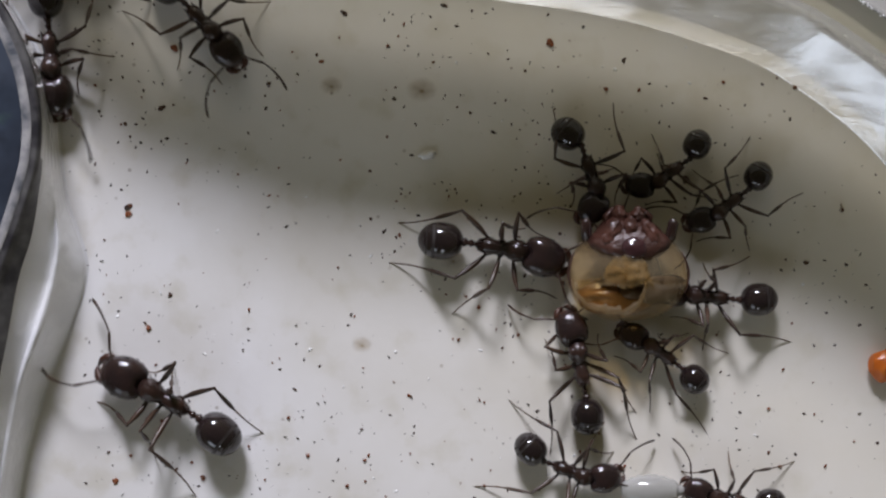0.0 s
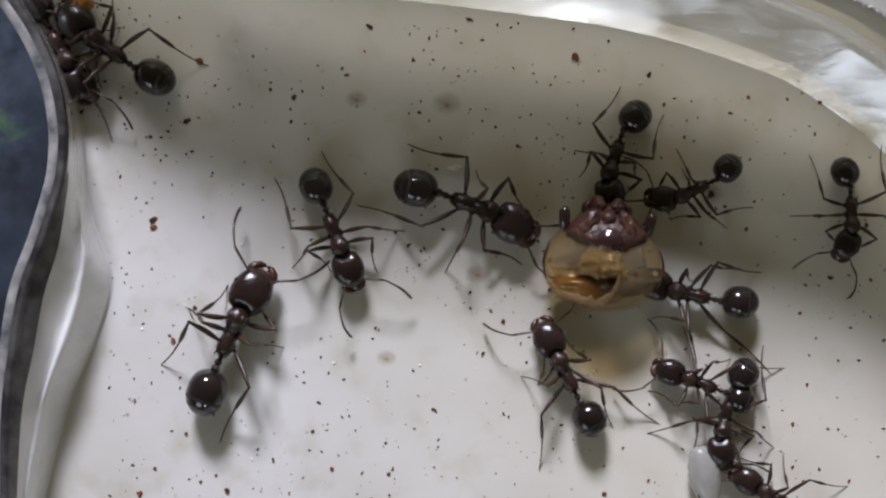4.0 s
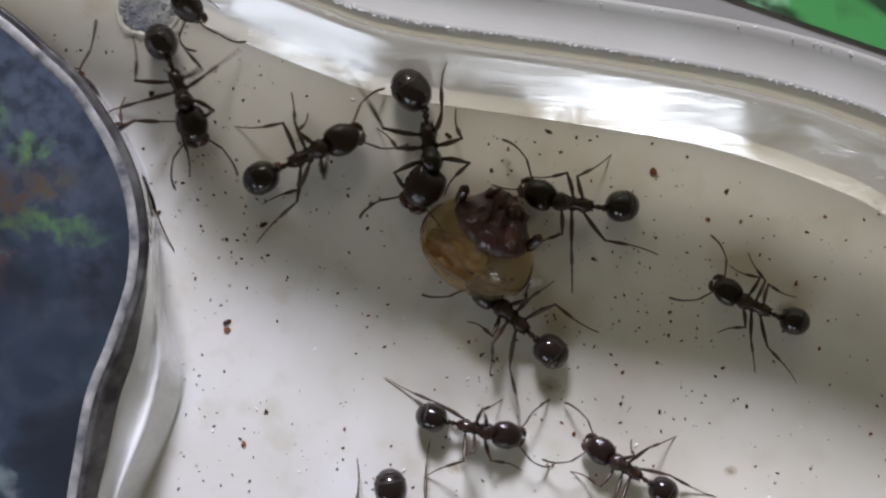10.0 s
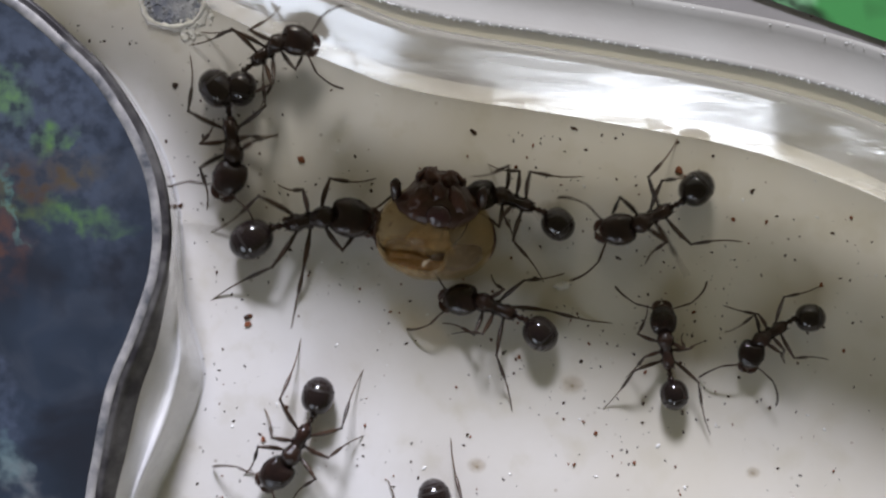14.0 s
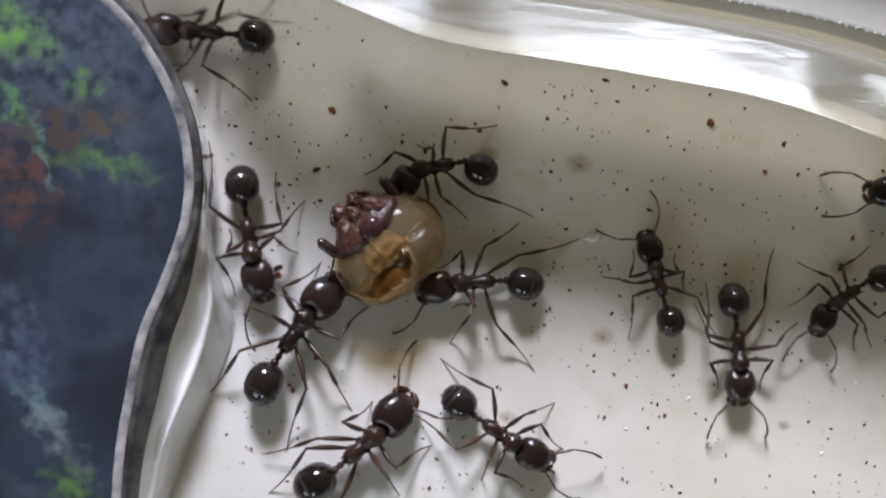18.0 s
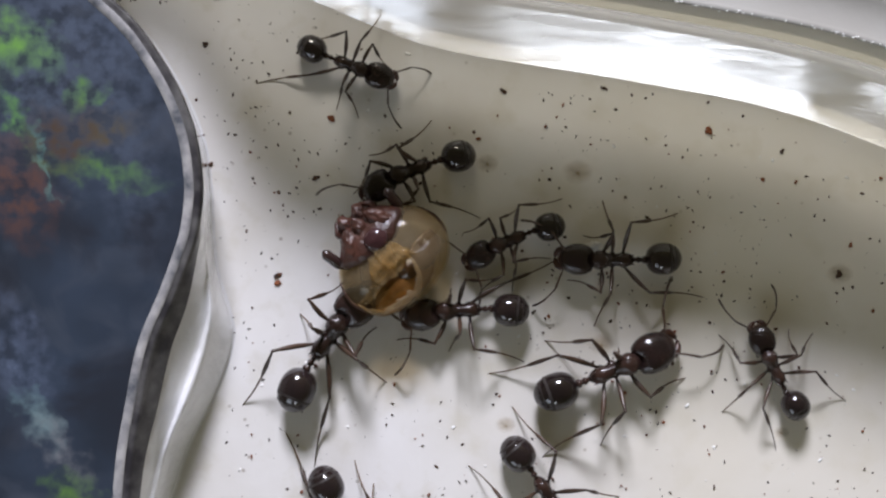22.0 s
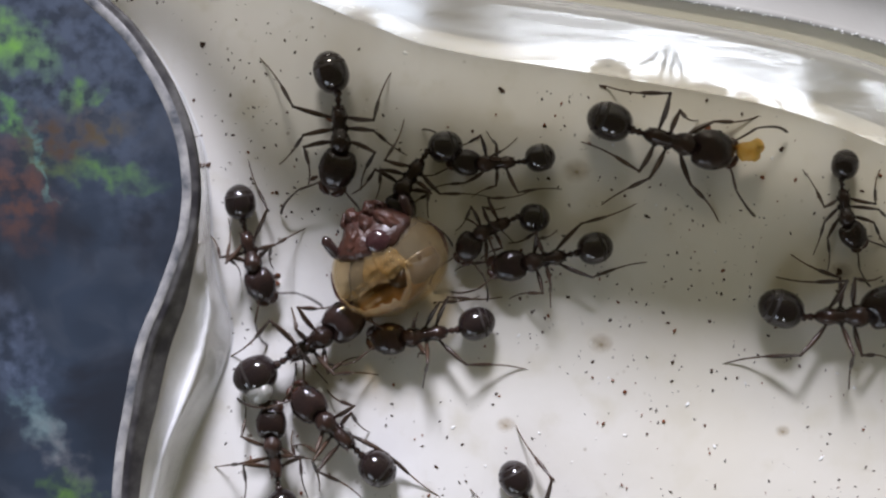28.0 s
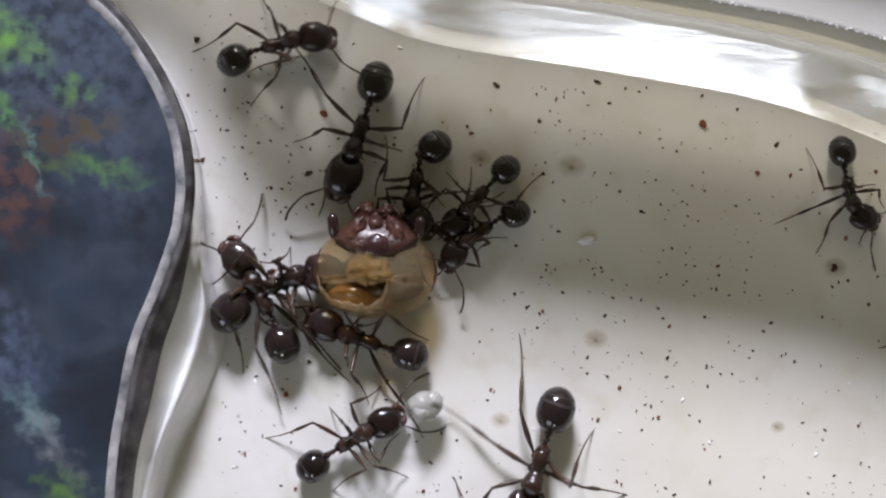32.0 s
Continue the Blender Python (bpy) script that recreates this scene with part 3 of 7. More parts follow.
def build_leg(parent, s, hip, thigh_length, shin_length):
    """A leg along +x from the hip; the shin and the foot start at the knee."""
    a, b = thigh_length, shin_length
    bm = bmesh.new()
    ellipsoid(bm, (0.02, 0, 0), (0.20, 0.15, 0.16), 10, 7)
    tube(bm, [(0, 0, 0), (0.22, 0, 0.02), (0.36, 0, 0.03), (a * 0.42, 0, 0.08), (a * 0.68, 0, 0.07), (a * 0.90, 0, 0.02), (a, 0, 0)],
         [0.12, 0.095, 0.10, 0.165, 0.150, 0.095, 0.085], 9)
    leg = part("leg", bm, LEG, parent)
    leg.location = Vector((hip[0], hip[1] * s, hip[2])) * MM
    ankle = Vector((b * 0.46, 0, -0.20))
    bm = bmesh.new()
    ellipsoid(bm, (0, 0, 0), (0.105, 0.095, 0.10), 8, 6)
    tube(bm, [(0, 0, 0), ankle * 0.10, ankle * 0.22, ankle * 0.55, ankle * 0.82, ankle], [0.075, 0.07, 0.085, 0.135, 0.120, 0.065], 9)
    tube(bm, [ankle * 0.96, ankle + Vector((0.20, 0.06, -0.05))], [0.03, 0.008], 5)
    shin = part("shin", bm, LEG, leg)
    bm = bmesh.new()
    tip = Vector((b, 0, 0))
    toes = [ankle + (tip - ankle) * f + Vector((0, 0, -0.09 * math.sin(math.pi * f))) for f in (0, 0.30, 0.34, 0.52, 0.56, 0.70, 0.74, 0.86, 0.90, 1.0)]
    tube(bm, toes, [0.050, 0.058, 0.042, 0.054, 0.040, 0.050, 0.038, 0.046, 0.038, 0.034], 6)
    for k in (1, -1):
        tube(bm, [tip, tip + Vector((0.07, 0.06 * k, 0.01)), tip + Vector((0.11, 0.10 * k, -0.03))], [0.026, 0.02, 0.006], 5)
    foot = part("foot", bm, FOOT, leg, "light brown jointed foot")
    shin.location = foot.location = Vector((a, 0, 0)) * MM


def build_ant(kind, h):
    """An ant with its head towards +x, its feet on z = 0; h: size of the head."""
    ant = base("ant")
    bm = bmesh.new()
    lathe_x(bm, [(1.90, 0.13, 1.40), (1.80, 0.22, 1.42), (1.66, 0.36, 1.47), (1.45, 0.54, 1.53), (1.15, 0.66, 1.58), (0.85, 0.65, 1.60), (0.58, 0.55, 1.56), (0.36, 0.43, 1.48),
                 (0.24, 0.385, 1.43), (0.14, 0.37, 1.40), (0.04, 0.40, 1.41), (-0.25, 0.44, 1.44), (-0.60, 0.475, 1.46), (-0.90, 0.47, 1.43), (-1.12, 0.40, 1.33), (-1.30, 0.27, 1.18), (-1.42, 0.15, 1.10)], 18, 1.02)
    for s in (1, -1):
        tube(bm, [(-1.0, 0.27 * s, 1.66), (-1.12, 0.30 * s, 1.80), (-1.30, 0.34 * s, 1.96)], [0.11, 0.06, 0.015], 6)
        ellipsoid(bm, (1.02, 0.30 * s, 1.98), (0.34, 0.26, 0.22), 10, 7)
        for x in (0.85, 0.10, -0.62):
            ellipsoid(bm, (x, 0.34 * s, 1.10), (0.27, 0.22, 0.28), 10, 7)
    part("thorax", bm, THORAX, ant)
    bm = bmesh.new()
    lathe_x(bm, [(-1.34, 0.13, 1.10), (-1.46, 0.135, 1.13), (-1.56, 0.17, 1.22), (-1.66, 0.225, 1.31), (-1.75, 0.205, 1.28), (-1.82, 0.145, 1.18), (-1.88, 0.15, 1.17), (-1.98, 0.245, 1.25), (-2.10, 0.265, 1.26), (-2.20, 0.20, 1.22)], 14, 1.1)
    part("waist", bm, THORAX, ant)
    # head, turning at the neck
    bm = bmesh.new()
    prof = [(-0.02, 0.16), (0.02, 0.58), (0.10, 0.82), (0.30, 1.03), (0.62, 1.13), (0.98, 1.12), (1.34, 1.03), (1.64, 0.90), (1.88, 0.74), (2.02, 0.54), (2.08, 0.26)]
    rings = []
    for x, r in prof:
        ring = []
        for k in range(26):
            a = 2 * math.pi * k / 26
            c, s = math.cos(a), math.sin(a)
            y = r * math.copysign(abs(c) ** 0.84, c)
            z = r * 0.74 * math.copysign(abs(s) ** 0.84, s)
            lobe = -0.34 * math.exp(-(x / 0.30) ** 2) * abs(c) ** 1.6
            groove = 1 - 0.07 * math.exp(-(c / 0.14) ** 2) * math.exp(-((x - 0.25) / 0.5) ** 2)
            ring.append(bm.verts.new(((x + lobe) * h, y * h, (z * groove + 0.05) * h)))
        rings.append(ring)
    for a, b in zip(rings, rings[1:]):
        for k in range(26):
            bm.faces.new((a[k], a[(k + 1) % 26], b[(k + 1) % 26], b[k]))
    bm.faces.new(rings[0])
    bm.faces.new(rings[-1])
    for s in (1, -1):
        tube(bm, [(1.20 * h, 0.30 * s * h, 0.70 * h), (1.50 * h, 0.36 * s * h, 0.58 * h), (1.74 * h, 0.34 * s * h, 0.36 * h)], [0.03 * h, 0.09 * h, 0.05 * h], 7)
    head = part("head", bm, SHELL, ant)
    head.location = Vector((1.74, 0, 1.45)) * MM
    bm = bmesh.new()
    ellipsoid(bm, (1.96 * h, 0, -0.02 * h), (0.26 * h, 0.46 * h, 0.26 * h), 14, 9)
    part("clypeus", bm, JAW, head, "reddish brown plate over the jaws")
    for s in (1, -1):
        bm = bmesh.new()
        tube(bm, [(1.74 * h, 0.62 * s * h, -0.12), (1.98 * h, 0.66 * s * h, -0.14), (2.22 * h, 0.54 * s * h, -0.17), (2.42 * h, 0.30 * s * h, -0.20), (2.50 * h, 0.04 * s * h, -0.20)],
             [0.20 * h, 0.25 * h, 0.24 * h, 0.17 * h, 0.05 * h], 9)
        for x, y in ((2.34, 0.22), (2.24, 0.26), (2.40, 0.12)):
            tube(bm, [(x * h, y * s * h, -0.19), ((x + 0.04) * h, (y - 0.17) * s * h, -0.20)], [0.07 * h, 0.012], 5)
        part("mandible", bm, JAW, head, "reddish brown toothed mandible")
        bm = bmesh.new()
        ellipsoid(bm, (1.02 * h, 0.99 * s * h, 0.34 * h), (0.19 * h, 0.12 * h, 0.16 * h), 10, 7)
        part("eye", bm, EYE, head)
        bm = bmesh.new()
        tube(bm, [(0, 0, 0), (0.10, 0.10 * s, 0.10), (0.55, 0.66 * s, 0.34), (1.00, 1.28 * s, 0.34), (1.12, 1.42 * s, 0.30)], [0.075, 0.055, 0.065, 0.085, 0.055], 7)
        n, whip = 11, []
        for k in range(2 * n):
            f = (k // 2 + 0.86 * (k % 2)) / n
            whip.append(Vector((1.12, 1.42 * s, 0.30)).lerp(Vector((3.15, 2.15 * s, -0.85)), f) + Vector((0.05, 0.20 * s, 0.26)) * math.sin(math.pi * f))
        tube(bm, whip, [(0.044 if k % 2 == 0 else 0.058) + 0.0022 * k for k in range(2 * n - 1)] + [0.04], 7)
        feeler = part("antenna", bm, LEG, head)
        feeler.location = Vector((1.62 * h, 0.44 * s * h, 0.36 * h)) * MM
    # gaster, turning at the waist
    k = {"major": 0.90, "worker": 0.85, "minor": 0.82}[kind]

    def girth(f):
        """Half width of the gaster, from the waist at 0 to the tip at 1."""
        return 1.10 * math.sqrt(max(0.0, 1 - abs(2 * f ** 0.93 - 1) ** 2.2))

    def sag(f):
        return 0.09 * math.sin(math.pi * f) - 0.12 * f

    bm = bmesh.new()
    prof = [(0.02, 0.13, 0.0)]
    for f in (0.012, 0.035, 0.07, 0.12, 0.19, 0.27, 0.36, 0.45, 0.53, 0.60, 0.645, 0.655, 0.70, 0.75, 0.795, 0.805, 0.85, 0.89, 0.93, 0.96, 0.98, 0.992, 0.998):
        prof.append((-2.95 * f * k, max(0.04, girth(f)), sag(f)))
    lathe_x(bm, prof, 28, 0.97)
    gaster = part("gaster", bm, GLOSS, ant, "glossy black gaster")
    gaster.location = Vector((-2.14, 0, 1.24)) * MM
    for f0, f1 in ((0.635, 0.695), (0.800, 0.835)):
        bm = bmesh.new()
        loft(bm, [[(-2.95 * f * k, (girth(f) + 0.004) * math.cos(a), sag(f) + (girth(f) + 0.004) * 0.97 * math.sin(a)) for a in (2 * math.pi * q / 28 for q in range(28))]
                  for f in (f0, (f0 + f1) / 2, f1)])
        part("band", bm, BAND, gaster, "pale dull band between the plates")
    for s in (1, -1):
        for hip, rest, a, b, pole in LEGS:
            build_leg(ant, s, hip, a, b)
    return ant


def ant(kind, size, label, group):
    """One ant of a kind, the first of which is built and the others copied."""
    if kind not in PROTO:
        ob = build_ant(kind, {"major": 1.03, "worker": 0.95, "minor": 0.92}[kind])
        PROTO[kind] = ob
    else:
        ob = copy_thing(PROTO[kind], Matrix.Identity(4))
    ob.scale = (size, size, size)
    return tagged(ob, label, "ant", group)


RAIL = np.array([(p.x, p.y) for p in OUTLINE])
RAIL_D, RAIL_Z = (np.array(k) for k in zip(*INSIDE))
RAIL_STEP = np.roll(RAIL, -1, 0) - RAIL


def ground(x, y):
    """Height of the tray's floor or wall at a place in mm."""
    q = np.array((x, y)) - RAIL
    f = np.clip((q * RAIL_STEP).sum(1) / (RAIL_STEP ** 2).sum(1), 0, 1)
    d = q - RAIL_STEP * f[:, None]
    k = int((d ** 2).sum(1).argmin())
    side = RAIL_STEP[k][0] * q[k][1] - RAIL_STEP[k][1] * q[k][0]
    gap = math.hypot(*d[k]) * (1 if side * TURN < 0 else -1)
    return float(np.interp(gap, RAIL_D, RAIL_Z - 0.03)) if gap > -0.25 else 0.0


TURN = 1 if sum(RAIL[i - 1][0] * RAIL[i][1] - RAIL[i][0] * RAIL[i - 1][1] for i in range(len(RAIL))) > 0 else -1


def stance(x, y, heading, size):
    """The pose of an ant that stands there, tilted where it climbs."""
    c, s = math.cos(radians(heading)), math.sin(radians(heading))
    front, back = ground(x + 2.4 * size * c, y + 2.4 * size * s), ground(x - 2.4 * size * c, y - 2.4 * size * s)
    left, right = ground(x - 1.6 * size * s, y + 1.6 * size * c), ground(x + 1.6 * size * s, y - 1.6 * size * c)
    pitch = max(-38, min(38, math.degrees(math.atan2(back - front, 4.8 * size))))
    roll = max(-38, min(38, math.degrees(math.atan2(left - right, 3.2 * size))))
    return pose(x * MM, y * MM, max(ground(x, y), (front + back) / 2, (left + right) / 2) * MM, roll, pitch, heading)


def way_of(ob, size, ticks, step):
    """The poses of a keyed ant at even steps, with its size, in millimetres."""
    keys = ob.animation_data
    curves = {(c.data_path, c.array_index): c for c in keys.action.layers[0].strips[0].channelbag(keys.action_slot).fcurves}
    out = []
    for k in range(ticks):
        f = 1 + k * step * FPS
        at = Vector([curves["location", i].evaluate(f) for i in range(3)]) * 1000
        turn = Euler((0, 0, 0)).to_quaternion()
        turn[:] = [curves["rotation_quaternion", i].evaluate(f) for i in range(4)]
        out.append(Matrix.LocRotScale(at, turn.normalized(), (size, size, size)))
    return out


def bend_leg(hip, foot, a, b, pole):
    """Turns of the thigh in the ant's space and of the shin in the thigh's, so that the claw stands on foot."""
    d = foot - hip
    reach = min(max(d.length, abs(a - b) + 0.15), a + b - 0.02)
    line = d.normalized()
    up = (pole - line * pole.dot(line)).normalized()
    c = (a * a + reach * reach - b * b) / (2 * a * reach)
    knee = a * (line * c + up * math.sqrt(max(0.0, 1 - c * c)))
    x1 = knee.normalized()
    x2 = (line * reach - knee).normalized()
    y = up.cross(line).normalized()
    turns = [Matrix((x, y, x.cross(y))).transposed() for x in (x1, x2)]
    return turns[0], turns[0].transposed() @ turns[1]


def crawl(ob, size, rows, seed, feet=()):
    """Keys an ant's way: rows of seconds, x, y in mm, heading, turn of the head and of the gaster in degrees.
    feet: from when and where they rest, seen from the body, left ones first. They stay where they stand until the body has gone on, and then step."""
    rng = random.Random(seed)
    keys = []
    for a, b in zip(rows, rows[1:]):
        n = max(1, math.ceil(abs(b[3] - a[3]) / 50))
        keys += [[a[0] + (b[0] - a[0]) * k / n] + [p + (q - p) * k / n for p, q in zip(a[1:], b[1:])] for k in range(n)]
    keys.append(list(rows[-1]))
    walk(ob, [(k[0], stance(k[1], k[2], k[3], size)) for k in keys])
    head = next(c for c in ob.children if c.name.startswith("head"))
    gaster = next(c for c in ob.children if c.name.startswith("gaster"))
    legs = [c for c in ob.children if c.name.startswith("leg")]
    feelers = [c for c in head.children if c.name.startswith("antenna")]
    bends = [k for k in rows if k[0] in (0, 32) or k[4] or k[5]]
    at = head.location.copy()
    tilt = rng.uniform(4, 12)
    walk(head, [(k[0], Matrix.Translation(at) @ pose(0, 0, 0, 0, tilt, k[4])) for k in bends])
    at = gaster.location.copy()
    droop = rng.uniform(-6, 3)
    walk(gaster, [(k[0], Matrix.Translation(at) @ pose(0, 0, 0, 0, droop, k[5])) for k in bends])
    # steps
    step = 1 / 15
    ticks = 481
    way = way_of(ob, size, ticks, step)
    back = [m.inverted() for m in way]
    wide = rng.uniform(0.92, 1.12)
    rests = []
    for i in range(6):
        x, y = LEGS[i % 3][1]
        side = 1 if i < 3 else -1
        x, y = (x * wide + rng.uniform(-0.9, 0.9), (y * wide + rng.uniform(-0.7, 0.7)) * side)
        rests.append(Vector((x, y, 0)))

    marks = [round(t / step) for t, row in feet]

    def rest(i, k):
        """Where foot i rests at a tick, eased between the known stances."""
        if not feet:
            return rests[i]
        f = np.interp(k, marks, range(len(marks)))
        a, b = Vector((*feet[int(f)][1][i], 0)), Vector((*feet[min(int(f) + 1, len(feet) - 1)][1][i], 0))
        return a.lerp(b, f % 1)

    def ideal(i, k):
        k = min(k, ticks - 1)
        p = way[k] @ rest(i, k)
        return Vector((p.x, p.y, max(0.0, ground(p.x, p.y)) if p.y > 2 or p.x > 24 else 0.0))

    stands = [ideal(i, 0) for i in range(6)]
    swings = {}
    rows_of = [[] for _ in legs]
    for k in range(ticks):
        gone = (way[k].translation - way[max(k - 2, 0)].translation).length
        if k:
            mark = next((m for m in marks if k <= m <= k + 7), None)
            for i in range(6):
                if mark:
                    if i not in swings and k <= mark - 2 and (stands[i] - ideal(i, mark)).length > 0.3 * size:
                        swings[i] = (k, stands[i], ideal(i, mark))
                    continue
                drift = (stands[i] - way[k] @ rest(i, k)).length / size
                other = any(j % 2 != i % 2 for j in swings)
                if i not in swings and drift > (1.05 if gone > 0.15 else 1.4) and (not other or drift > 2.0):
                    swings[i] = (k, stands[i], ideal(i, k + (5 if drift < 2.6 else 3)))
        shown = -27 < way[k].translation.x < 36 and -24 < way[k].translation.y < 19
        often = k % (2 if gone > 0.1 else 5) == 0 if shown else k % 60 == 0
        for i, leg in enumerate(legs):
            p = stands[i].copy()
            if i in swings:
                begun, start, goal = swings[i]
                f = (k - begun) / 2
                p = start.lerp(goal, f) + Vector((0, 0, 0.55 * size * math.sin(math.pi * f)))
                if f >= 1:
                    stands[i] = goal
                    p = goal.copy()
            if often or i in swings or k in (0, ticks - 1):
                hip, _, a, b, pole = LEGS[i % 3]
                s = 1 if i < 3 else -1
                rows_of[i].append((k * step, *bend_leg(Vector((hip[0], hip[1] * s, hip[2])), back[k] @ p, a, b, Vector((pole[0], pole[1] * s, pole[2])))))
        swings = {i: w for i, w in swings.items() if k - w[0] < 2}
    for i, leg in enumerate(legs):
        at = Matrix.Translation(leg.location)
        walk(leg, [(t, at @ thigh.to_4x4()) for t, thigh, shin in rows_of[i]])
        for c in leg.children:
            at = Matrix.Translation(c.location)
            walk(c, [(t, at @ shin.to_4x4()) for t, thigh, shin in rows_of[i]])
    for feeler in feelers:
        at = feeler.location.copy()
        wave, rate = rng.uniform(0, 6), rng.uniform(3.0, 6.0)
        walk(feeler, [(0.4 * k, Matrix.Translation(at) @ pose(0, 0, 0, 0, 8 * math.sin(wave + 1.7 * rate * 0.4 * k), 22 * math.sin(wave + rate * 0.4 * k))) for k in range(81)])


ANTS = []
def add_ant(kind, size, label, rows, feet=()):
    group = "large-headed ants" if kind == "major" else "worker ants" if kind == "worker" else "small worker ants"
    ANTS.append((ant(kind, size, label, group), size, rows, feet))


add_ant("major", 0.97, "large dark brown ant with a broad head", [
    (0, -6.90, -11.54, 146, 9, -7),
    (0.5, -5.97, -9.68, 112, 0, 0),
    (1, -4.63, -7.18, 83, -8, 6),
    (1.5, -4.88, -5.87, 86, 0, 0),
    (2, -5.44, -5.06, 94, -4, 3),
    (2.5, -5.28, -5.31, 93, -0, 0),
    (4.5, -4.54, -7.79, 58, -5, 4),
    (5, -5.92, -6.16, 96, 5, -4),
    (5.5, -7.37, -6.58, 121, -0, 0),
    (6, -6.81, -6.16, 106, 10, -7),
    (6.5, -7.50, -4.29, 103, -0, 0),
    (7, -9.52, -1.75, 93, -17, 13),
    (7.5, -10.00, 0.42, 93, -0, -0),
    (8, -10.40, -0.44, 104, -4, 3),
    (8.5, -10.21, 1.58, 104, -0, 0),
    (9, -12.36, 6.93, 105, 4, -3),
    (9.5, -13.65, 8.78, 106, 0, -0),
    (10.5, -17.37, 8.50, 126, -0, -0),
    (11.5, -22.00, 7.00, 150, 0, 0),
    (14, -27.00, 6.00, 170, 0, 0),
    (32, -27.00, 6.00, 170, 0, 0),
], (
    (0, ((3.4, 2.4), (-1.1, 3.5), (-4.1, 4.1), (1.9, -0.5), (0.9, -1.7), (-5.5, -0.9))),
    (6, ((1.9, 1.3), (0.9, 2.6), (-3.4, 2.7), (2.3, -1.0), (0.5, -3.2), (-7.5, -1.2))),
))
add_ant("major", 0.92, "large dark ant tugging at the carcass", [
    (0, 11.25, -4.35, -12, -8, 6),
    (1, 11.11, -3.23, -31, -6, 4),
    (2, 10.52, -2.68, -25, -6, 4),
    (2.5, 10.26, -2.18, -28, -0, -0),
    (4.5, 7.93, -1.06, -17, -12, 10),
    (5, 7.35, -0.90, -10, -11, 8),
    (6, 6.22, 0.35, -24, -15, 12),
    (7, 3.33, 1.82, -19, -18, 13),
    (8, 1.67, 4.73, -39, -5, 3),
    (8.5, 0.10, 5.99, -43, -0, 0),
    (9, -0.09, 7.61, -39, -24, 17),
    (10, 2.44, 8.24, -84, -43, 31),
    (11, 1.66, 8.01, -91, -19, 14),
    (11.5, -2.07, 6.06, -44, 0, 0),
    (12, -1.91, 6.46, -38, -11, 8),
    (13, -2.61, 7.80, -42, -18, 12),
    (13.5, -4.60, 6.76, -23, -0, -0),
    (14, -5.40, 4.02, 11, -24, 19),
    (14.5, -6.42, 2.21, 21, 0, 0),
    (16.5, -7.34, -3.52, 55, -15, 12),
    (17, -7.46, -4.51, 57, -9, 7),
    (18, -7.69, -4.59, 55, -10, 8),
    (19, -7.10, -5.87, 64, -6, 5),
    (20, -6.69, -6.03, 66, -10, 8),
    (21, -6.56, -5.71, 69, -12, 10),
    (22, -5.95, -4.50, 54, -16, 12),
    (23, -7.19, -4.61, 44, -25, 19),
    (24, -6.99, -5.78, 53, -12, 9),
    (25, -7.04, -5.79, 57, -5, 4),
    (25.5, -6.89, -5.98, 51, 0, -0),
    (27.5, -6.73, -5.21, 20, -21, 15),
    (28, -6.96, -4.82, 31, 9, -6),
    (29, -6.10, -3.98, 44, 20, -15),
    (30, -7.33, -3.78, 48, 5, -3),
    (31, -8.12, -3.01, 36, -13, 10),
    (32, -8.02, -1.69, 21, -32, 23),
], (
    (0, ((2.6, 1.1), (1.4, 1.4), (-6.1, 0.5), (3.8, -2.4), (-2.1, -4.3), (-6.2, -1.9))),
    (6, ((3.2, 0.8), (-1.5, 2.4), (-5.2, 2.6), (4.3, -2.2), (-1.1, -4.2), (-6.4, -2.6))),
    (9, ((4.2, 0.5), (-1.8, 2.2), (-6.3, 2.1), (3.2, -1.5), (-1.0, -2.1), (-5.0, -4.5))),
    (12, ((3.2, 1.2), (-1.4, 2.7), (-4.0, 1.6), (3.8, -1.9), (-2.3, -4.7), (-6.2, -1.7))),
    (18, ((3.9, 1.2), (-0.4, 3.0), (-6.7, 2.3), (3.6, -2.6), (-2.0, -5.3), (-6.4, -3.4))),
    (21, ((3.3, 0.9), (0.2, 2.5), (-5.6, 1.8), (1.7, -1.9), (0.2, -4.2), (-6.8, -3.5))),
    (24, ((3.9, 1.5), (-0.1, 1.7), (-7.1, 2.8), (3.1, -1.8), (1.8, -3.7), (-6.1, -4.6))),
    (28, ((2.7, 1.2), (0.2, 2.4), (-4.3, 1.8), (2.2, -2.2), (2.6, -3.5), (-0.3, -2.5))),
    (30, ((1.5, 2.1), (-0.1, 2.5), (-4.1, 2.1), (1.5, -1.9), (0.0, -3.7), (0.7, -5.2))),
))
